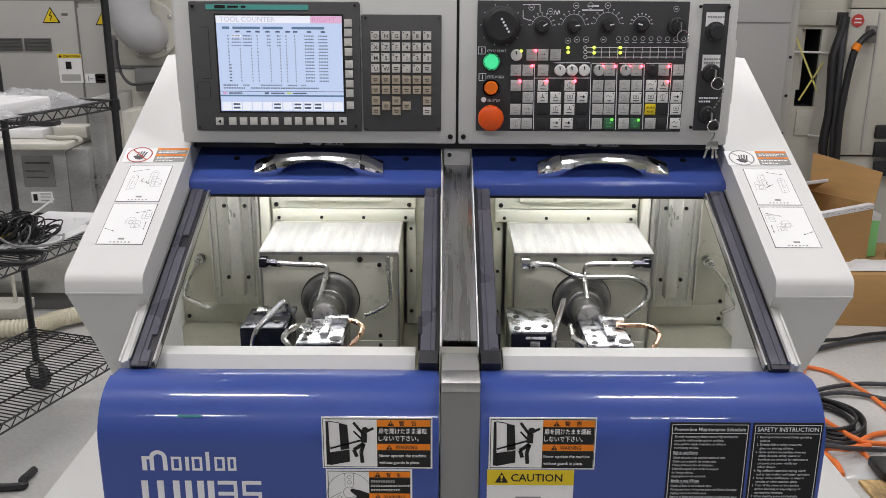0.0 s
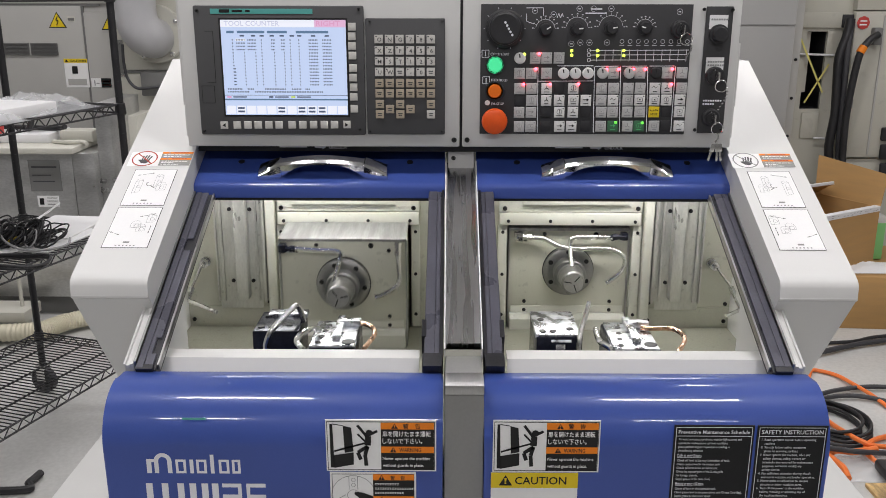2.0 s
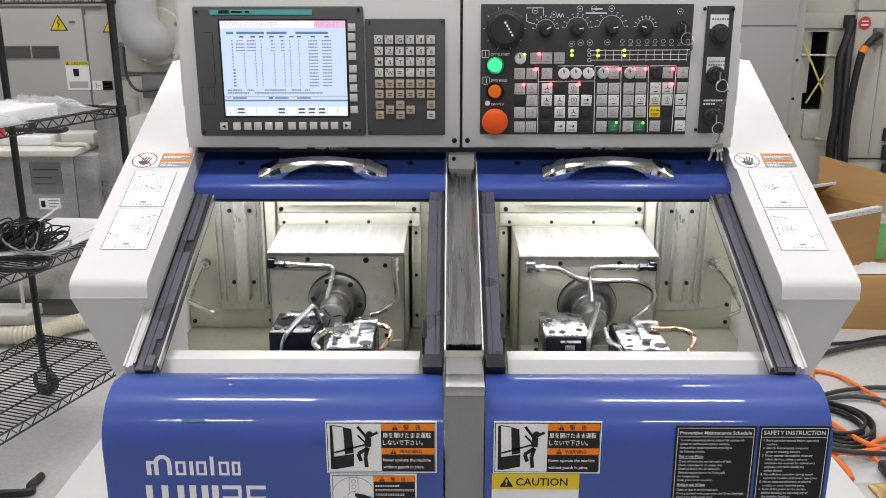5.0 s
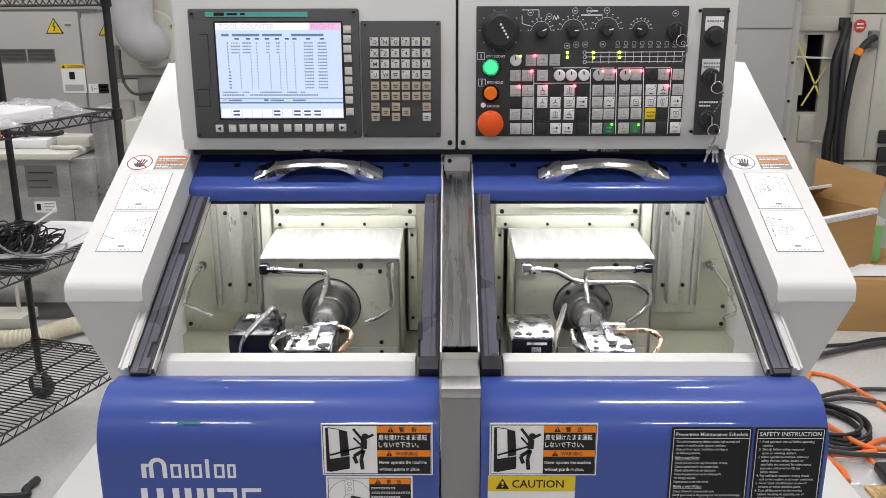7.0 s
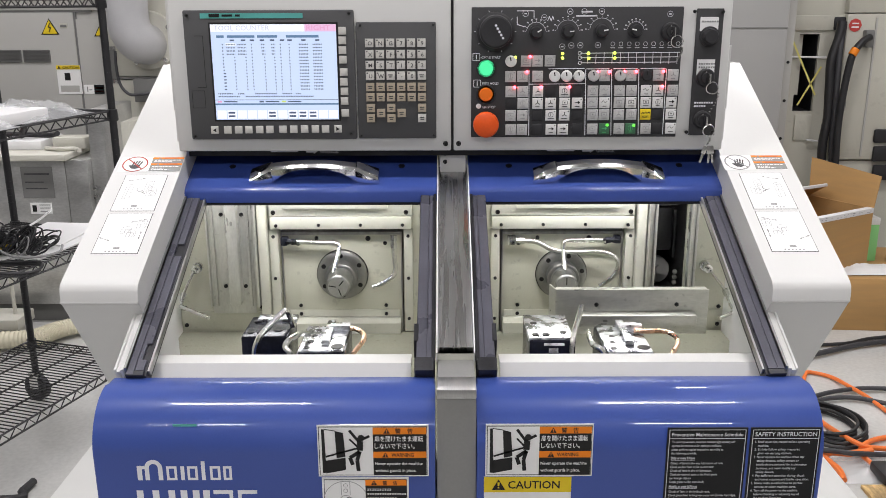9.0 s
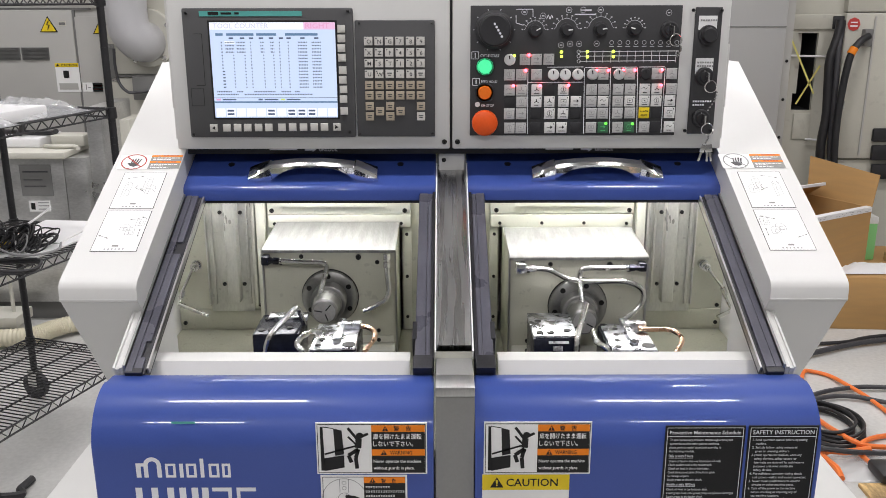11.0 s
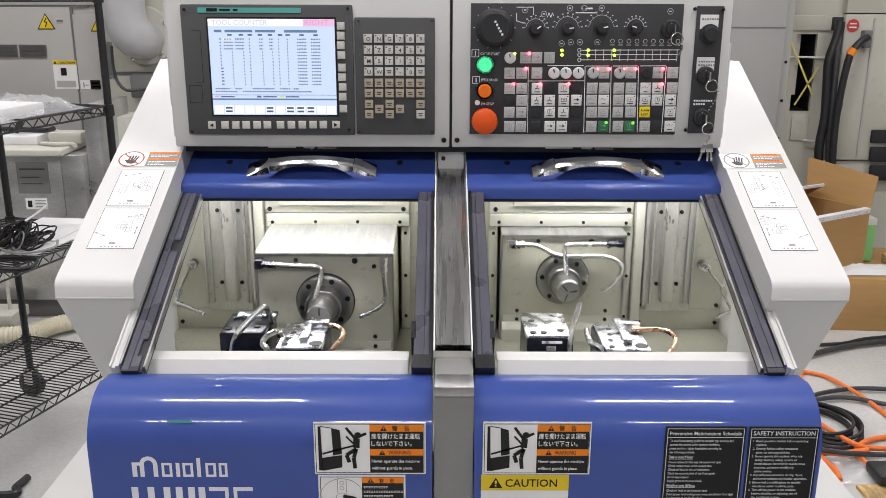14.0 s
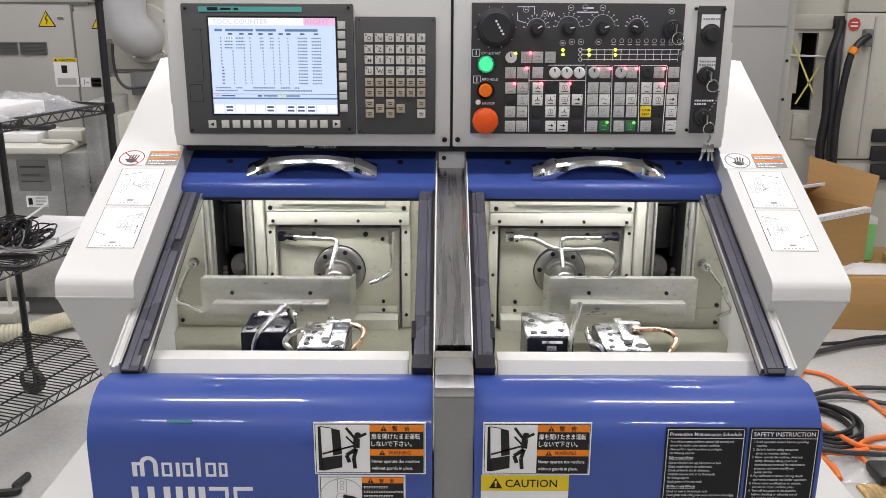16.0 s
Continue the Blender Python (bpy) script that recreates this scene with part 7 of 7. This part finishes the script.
def right_far():
    col = thing("grey_enclosure", "plain grey machine enclosure panel", "machine enclosure")
    part("panel", Mesh().box((0.85, 4.5, 0.0), ((1.6893, 4.5, 1.335)[0], 4.9, 2.4), 0, 0.004), WALLM, col)
    x = (1.6893, 4.5, 1.335)[0]
    part("joint", Mesh().box((0.85, 4.496, 1.36), (x, 4.5, 1.363)), GREY, col)
    fr = thing("machine_frame", "off-white machine frame with a dark opening and tape", "machine")
    a, b = (1.9489, 5, 0.8871), (2.0607, 5, 1.3117)
    left, right = 1.80, (2.1998, 5, 1.3186)[0]
    part("frame", Mesh().box((left, 5.0, b[2]), (right, 5.4, 2.4)).box((left, 5.0, 0), (right, 5.4, a[2])).box((left, 5.0, a[2]), (a[0], 5.4, b[2])).box((b[0], 5.0, a[2]), (right, 5.4, b[2])), FRAMEW, fr)
    part("cavity", Mesh().box((a[0], 5.38, a[2]), (b[0], 5.4, b[2])).box((a[0], 5.02, a[2]), (a[0] + 0.003, 5.38, b[2])).box((b[0] - 0.003, 5.02, a[2]), (b[0], 5.38, b[2])).box((a[0], 5.02, a[2]), (b[0], 5.38, a[2] + 0.003)).box((a[0], 5.02, b[2] - 0.003), (b[0], 5.38, b[2])), MOTOR, fr)
    e0, e1 = (1.7483, 4.7, 1.2992)[0], (1.8039, 4.7, 1.2995)[0]
    part("edge_strip", Mesh().box((e0, 4.7, 0.0), (e1, 4.99, 1.95), 0, 0.003), CAB, fr)
    for z in (0.78, 0.98, 1.18, 1.5):
        part("screw", Mesh().turn((e0 + 0.035, 4.7, z), (0, -1, 0), [(0, 0.008), (0.003, 0.008), (0.004, 0.004), (0.004, 0)], 0, 10), SCREW, fr)
    part("jamb", Mesh().prism([(5.04, a[2] + 0.09), (5.3, a[2] + 0.09), (5.3, b[2]), (5.04, b[2])], a[0] + 0.004, a[0] + 0.036), FRAMEW, fr)
    part("cross_bar", Mesh().box((left, 4.985, b[2] + 0.02), (right, 5.0, b[2] + 0.10), 0, 0.003), FRAMEW, fr)
    for p, q in (((1.8883, 4.98, 1.3115), (2.0597, 4.98, 0.9814)), ((2.0779, 4.98, 1.1364), (1.9654, 4.98, 0.9244))):
        part("tape", Mesh().stroke([(p[0], p[2]), (q[0], q[2])], 0.010, 4.98), TAPE, fr, "yellow tape across the opening")
    for p, q in (((1.9095, 4.99, 1.1898), (2.2075, 4.99, 1.1824)), ((2.036, 4.97, 0.7292), (2.1394, 4.97, 0.7202))):
        part("cable_tie", Mesh().tube([p, q], 0.006, 0, 6), SHEET, fr)
    part("bracket", Mesh().box(((1.9662, 5, 0.7402)[0], 4.99, (1.9681, 5, 0.7241)[2]), ((2.0608, 5, 0.8846)[0], 5.0, (2.0627, 5, 0.8688)[2]), 0, 0.003), FRAMEW, fr)
    a, b = (2.1232, 5, 1.3332), (2.1822, 5, 1.4026)
    part("cable_port", Mesh().box((a[0], 4.975, a[2]), (b[0] + 0.01, 5.0, b[2]), 0, 0.004), RUBBER, fr)
    for r, mt, pts in ((0.025, CABLE, [(2.1453, 4.93, 1.3803), (2.1314, 4.92, 1.2915), (2.0999, 4.91, 1.172), (2.1029, 4.9, 1.0209), (2.1104, 4.9, 0.8664), (2.0992, 4.9, 0.7089), (2.1131, 4.9, 0.5488), (2.1634, 4.9, 0.1523)]), (0.016, CABLEG, [(2.1565, 4.93, 1.3656), (2.1367, 4.9, 1.2329), (2.1334, 4.88, 1.0535), (2.1391, 4.88, 0.8692), (2.1449, 4.88, 0.6808), (2.1976, 4.88, 0.2252)])):
        part("hose", Mesh().tube(smooth(pts, 6), r, 0, 12), mt, fr, "thick black hanging hose")
    cab = thing("power_cabinet", "off-white power cabinet with red mark and black ports", "cabinet")
    x0 = (2.1817, 4.95, 1.38)[0]
    part("carcass", Mesh().box((x0, 4.95, 0.62), (3.6, 5.6, 1.42), 0, 0.006).box((x0, 4.95, 1.425), (3.6, 5.6, 2.4), 0, 0.006), FRAMEW, cab)
    part("door_edge", Mesh().box(((2.3343, 4.95, 1.1706)[0], 4.942, 0.64), ((2.3436, 4.95, 1.1707)[0], 4.95, 1.40)), CAB, cab)
    part("lower_panel", Mesh().box((x0 - 0.02, 4.97, 0.0), (3.6, 5.5, 0.61), 0, 0.004), FRAMEW, cab)
    p = (2.223, 4.94, 1.3597)
    m = Mesh()
    m.disc(p[0], p[2], 0.036, 4.945, 0, 8).rect(p[0] - 0.018, p[2] + 0.006, p[0] + 0.018, p[2] + 0.013, 4.943, 1).rect(p[0] - 0.02, p[2] - 0.014, p[0] + 0.02, p[2] - 0.006, 4.943, 1)
    part("red_mark", m, [REDP, PAPER], cab, "red eight-sided mark")
    a, b = (2.2701, 4.9, 1.2427), (2.3179, 4.9, 1.335)
    part("socket_box", Mesh().box((a[0], 4.90, a[2]), (b[0], 4.95, b[2]), 0, 0.008), GREY, cab, "grey cable socket")
    part("power_cable", Mesh().tube(smooth([(2.2831, 4.88, 1.3002), (2.2294, 4.86, 1.2712), (2.1808, 4.84, 1.207), (2.1656, 4.84, 1.1176), (2.1544, 4.84, 0.9969), (2.148, 4.84, 0.8127), (2.1624, 4.84, 0.5609), (2.2073, 4.84, 0.1693)], 6), 0.019, 0, 12), CABLE, cab, "thick black power cable")
    part("sleeve", Mesh().tube(smooth([(2.1945, 4.84, 1.2396), (2.1755, 4.835, 1.2073)], 3), 0.022, 0, 12), ORANGE, cab, "orange cable sleeve")
    for a, b in (((2.399, 4.95, 0.7186), (2.5597, 4.95, 0.7929)), ((2.4045, 4.95, 0.6123), (2.5743, 4.95, 0.6972)), ((2.4166, 4.95, 0.5048), (2.5905, 4.95, 0.5908))):
        part("port_cover", Mesh().box((a[0], 4.925, a[2]), (b[0], 4.95, b[2]), 0, 0.008), RUBBER, cab, "black port cover")
    part("latch", Mesh().box(((2.2093, 4.95, 0.8981)[0], 4.93, (2.2093, 4.95, 0.8981)[2]), ((2.2183, 4.95, 0.9482)[0], 4.951, (2.2183, 4.95, 0.9482)[2]), 0, 0.003), PIPE, cab)


WALLM = mat("enclosure_grey_paint", (0.34, 0.34, 0.33), 0.6, var=0.04, scale=1.5, bump=0.03)
left_far()
right_far()


# ---- boxes, cables and litter beside the lathe ----
def boxes():
    low = thing("cardboard_box", "closed brown cardboard box lying on the floor", "box", group="cardboard boxes")
    low.matrix_basis = pose(2.16, 4.10, 0, 0, 0, -4)
    m = Mesh().box((-0.72, -0.24, 0), (0.52, 0.32, 0.255), 0, 0.004)
    part("carton", m, CARD, low)
    part("tape", Mesh().box((-0.40, -0.06, 0.256), (0.52, 0.0, 0.2572)), SHEET, low)
    up = thing("cardboard_box", "open brown cardboard box with raised flaps", "box", group="cardboard boxes")
    up.matrix_basis = pose(1.713, 4.10, 0.257, 0, 0, 31)
    t, w, d, h = 0.005, 0.25, 0.18, 0.285
    part("carton", Mesh().box((-w, -d, 0), (w, -d + t, h)).box((-w, d - t, 0), (w, d, h)).box((-w, -d + t, 0), (-w + t, d - t, h)).box((w - t, -d + t, 0), (w, d - t, h)).box((-w + t, -d + t, 0), (w - t, d - t, t)), CARD, up)
    def flap(pts):
        a = [Vector(p) for p in pts]
        nrm = (a[1] - a[0]).cross(a[2] - a[0]).normalized() * 0.004
        vs = [p for p in a] + [p + nrm for p in a]
        n = len(a)
        return Mesh().add(vs, [tuple(range(n))[::-1], tuple(range(n, 2 * n))] + [(i, (i + 1) % n, n + (i + 1) % n, n + i) for i in range(n)])
    part("flap", flap([(w, -d, h), (w, d, h), (w + 0.035, d + 0.03, h + 0.185), (w + 0.030, -d, h + 0.150)]), CARD, up)
    part("flap", flap([(-w, d, h), (w, d, h), (w - 0.05, d - 0.13, h + 0.075), (-w + 0.03, d - 0.14, h + 0.085)]), CARD, up)
    part("flap", flap([(-w, -d, h), (-w, d, h), (-w - 0.12, d - 0.02, h - 0.10), (-w - 0.12, -d + 0.02, h - 0.11)]), CARD, up)
    part("flap_tape", Mesh().tube([(w - 0.05, d - 0.13, h + 0.078), (-w + 0.03, d - 0.14, h + 0.088)], 0.009, 0, 4).tube([(w, d, h + 0.006), (w - 0.05, d - 0.13, h + 0.080)], 0.008, 0, 4), SHEET, up, "white packing tape along the flap edge")
    m = Mesh().box((-w - 0.001, -d - 0.0015, h - 0.022), (w, -d, h + 0.001)).box((-w, -d, h), (w, -d + 0.03, h + 0.0015))
    rng = random.Random(3)
    for i in range(30):
        x, z = rng.uniform(-w, w - 0.02), h - rng.uniform(0.004, 0.018)
        m.rect(x, z, x + rng.uniform(0.006, 0.016), z + 0.002, -d - 0.003, 1)
    part("printed_tape", m, [SHEET, GREYINK], up, "white printed packing tape")
    g = solo("green_carton", Mesh().box((2.005, 4.15, 0.258), (2.10, 4.25, 0.47), 0, 0.006).box((2.004, 4.149, 0.44), (2.101, 4.251, 0.475), 1, 0.004), [GREEN, BTNW], "light green carton with white lid on a box", "box")
    solo("wooden_block", Mesh().box((2.15, 4.05, 0.258), (2.42, 4.16, 0.30), 0, 0.004), OSB, "pale wooden block lying on the box", "wood")
    solo("paper_wrap", lump(0.14, 0.07, 0.025, 9, 0.8, 14).moved(Matrix.Translation((1.99, 3.985, 0.257))), SHEET, "crumpled white paper on the box", "paper")


boxes()


def cables():
    def run(name, label, r, mt, pts, cat="cable", group="floor cables"):
        solo(name, Mesh().tube(smooth(pts, 9), r, 0, 9), mt, label, cat, group)
    run("orange_cable", "orange cable winding over the floor", 0.008, ORNG, [(1.4306, 3.2765, 0.011), (1.4773, 3.3662, 0.011), (1.5126, 3.3668, 0.011), (1.5641, 3.3225, 0.011), (1.5857, 3.2164, 0.02), (1.6109, 3.1241, 0.02), (1.6358, 3.0356, 0.011), (1.6441, 2.8815, 0.011)])
    run("orange_cable", "orange cable winding over the floor", 0.009, ORNG, [(1.3508, 2.9646, 0.012), (1.365, 2.8977, 0.012), (1.3652, 2.8075, 0.03), (1.3844, 2.7196, 0.04), (1.4344, 2.6992, 0.03), (1.564, 2.7218, 0.012)])
    run("orange_cable", "orange cable winding over the floor", 0.009, ORNG, [(1.631, 2.8157, 0.012), (1.5244, 2.8019, 0.012), (1.4453, 2.7534, 0.02), (1.3965, 2.6974, 0.02), (1.3895, 2.64, 0.02), (1.4092, 2.599, 0.012), (1.4525, 2.5354, 0.012)])
    run("orange_cable", "orange cable winding over the floor", 0.011, ORNG, [(1.4254, 2.6796, 0.03), (1.34, 2.6594, 0.03), (1.2859, 2.6664, 0.03), (1.2567, 2.6573, 0.02), (1.2608, 2.6125, 0.02), (1.2684, 2.569, 0.02), (1.2619, 2.5177, 0.013)])
    run("grey_cable", "dark grey cable lying on the floor", 0.009, CABLEG, [(1.36, 3.097, 0.017), (1.4725, 3.1588, 0.017), (1.5751, 3.1912, 0.017), (1.6698, 3.203, 0.017), (1.8393, 3.1846, 0.017)])
    run("grey_cable", "dark grey cable lying on the floor", 0.009, CABLEG, [(1.3523, 3.0773, 0.017), (1.4996, 3.1188, 0.017), (1.5831, 3.11, 0.017), (1.652, 3.0716, 0.017), (1.7576, 3.0251, 0.017)])
    run("grey_cable", "thick dark cable lying on the floor", 0.012, CABLEG, [(1.4633, 3.4868, 0.02), (1.6126, 3.5574, 0.02), (1.7675, 3.6305, 0.02), (1.8867, 3.672, 0.02), (2.1184, 3.7299, 0.02)])
    run("grey_cable", "dark cable lying on the floor", 0.008, CABLE, [(1.5193, 3.6329, 0.012), (1.6588, 3.668, 0.012), (1.7948, 3.6902, 0.012), (1.9225, 3.7467, 0.012), (2.1516, 3.7922, 0.012)])
    run("grey_cable", "dark grey cable lying on the floor", 0.009, CABLEG, [(1.2131, 2.7201, 0.017), (1.2729, 2.6415, 0.05), (1.3403, 2.6234, 0.05), (1.4448, 2.6764, 0.017), (1.5737, 2.6665, 0.017)])
    coil = thing("cable_coil", "coil of thick black cable lying on the floor", "cable")
    c = Vector((1.3527, 2.8952, 0.02))
    coil.location = (c.x, c.y, 0)
    for i in range(6):
        r1, r2 = 0.138 - 0.011 * i, 0.165 - 0.012 * i
        ring = [(r1 * math.cos(a) + 0.01 * (i % 3), r2 * math.sin(a), 0.012 + 0.012 * (i % 4) + 0.004 * math.sin(2 * a + i)) for a in [2 * math.pi * j / 40 for j in range(40)]]
        part("turn", Mesh().tube(ring, 0.0062, 0, 8, True), CABLE, coil)
    a, b = (1.3052, 2.4926, 0.012), (1.3399, 2.2738, 0.012)
    solo("strand_board", Mesh().box((a[0], b[1] - 0.4, 0), (2.3, a[1], 0.012)), OSB, "strand board sheet lying on the floor", "board")
    p = (1.3901, 2.525, 0.03)
    solo("black_plug", Mesh().box((p[0] - 0.02, p[1] - 0.05, 0.0125), (p[0] + 0.2, p[1] + 0.06, 0.05), 0, 0.012), CABLE, "black plastic connector block on the floor", "connector")
    s = lump(0.17, 0.10, 0.012, 21, 0.9, 20).moved(Matrix.Translation(((1.3985, 2.6123, 0)[0], (1.3985, 2.6123, 0)[1], 0.0)))
    solo("plastic_sheet", s, FILM, "clear plastic sheet lying on the floor", "sheet")


cables()


motions()
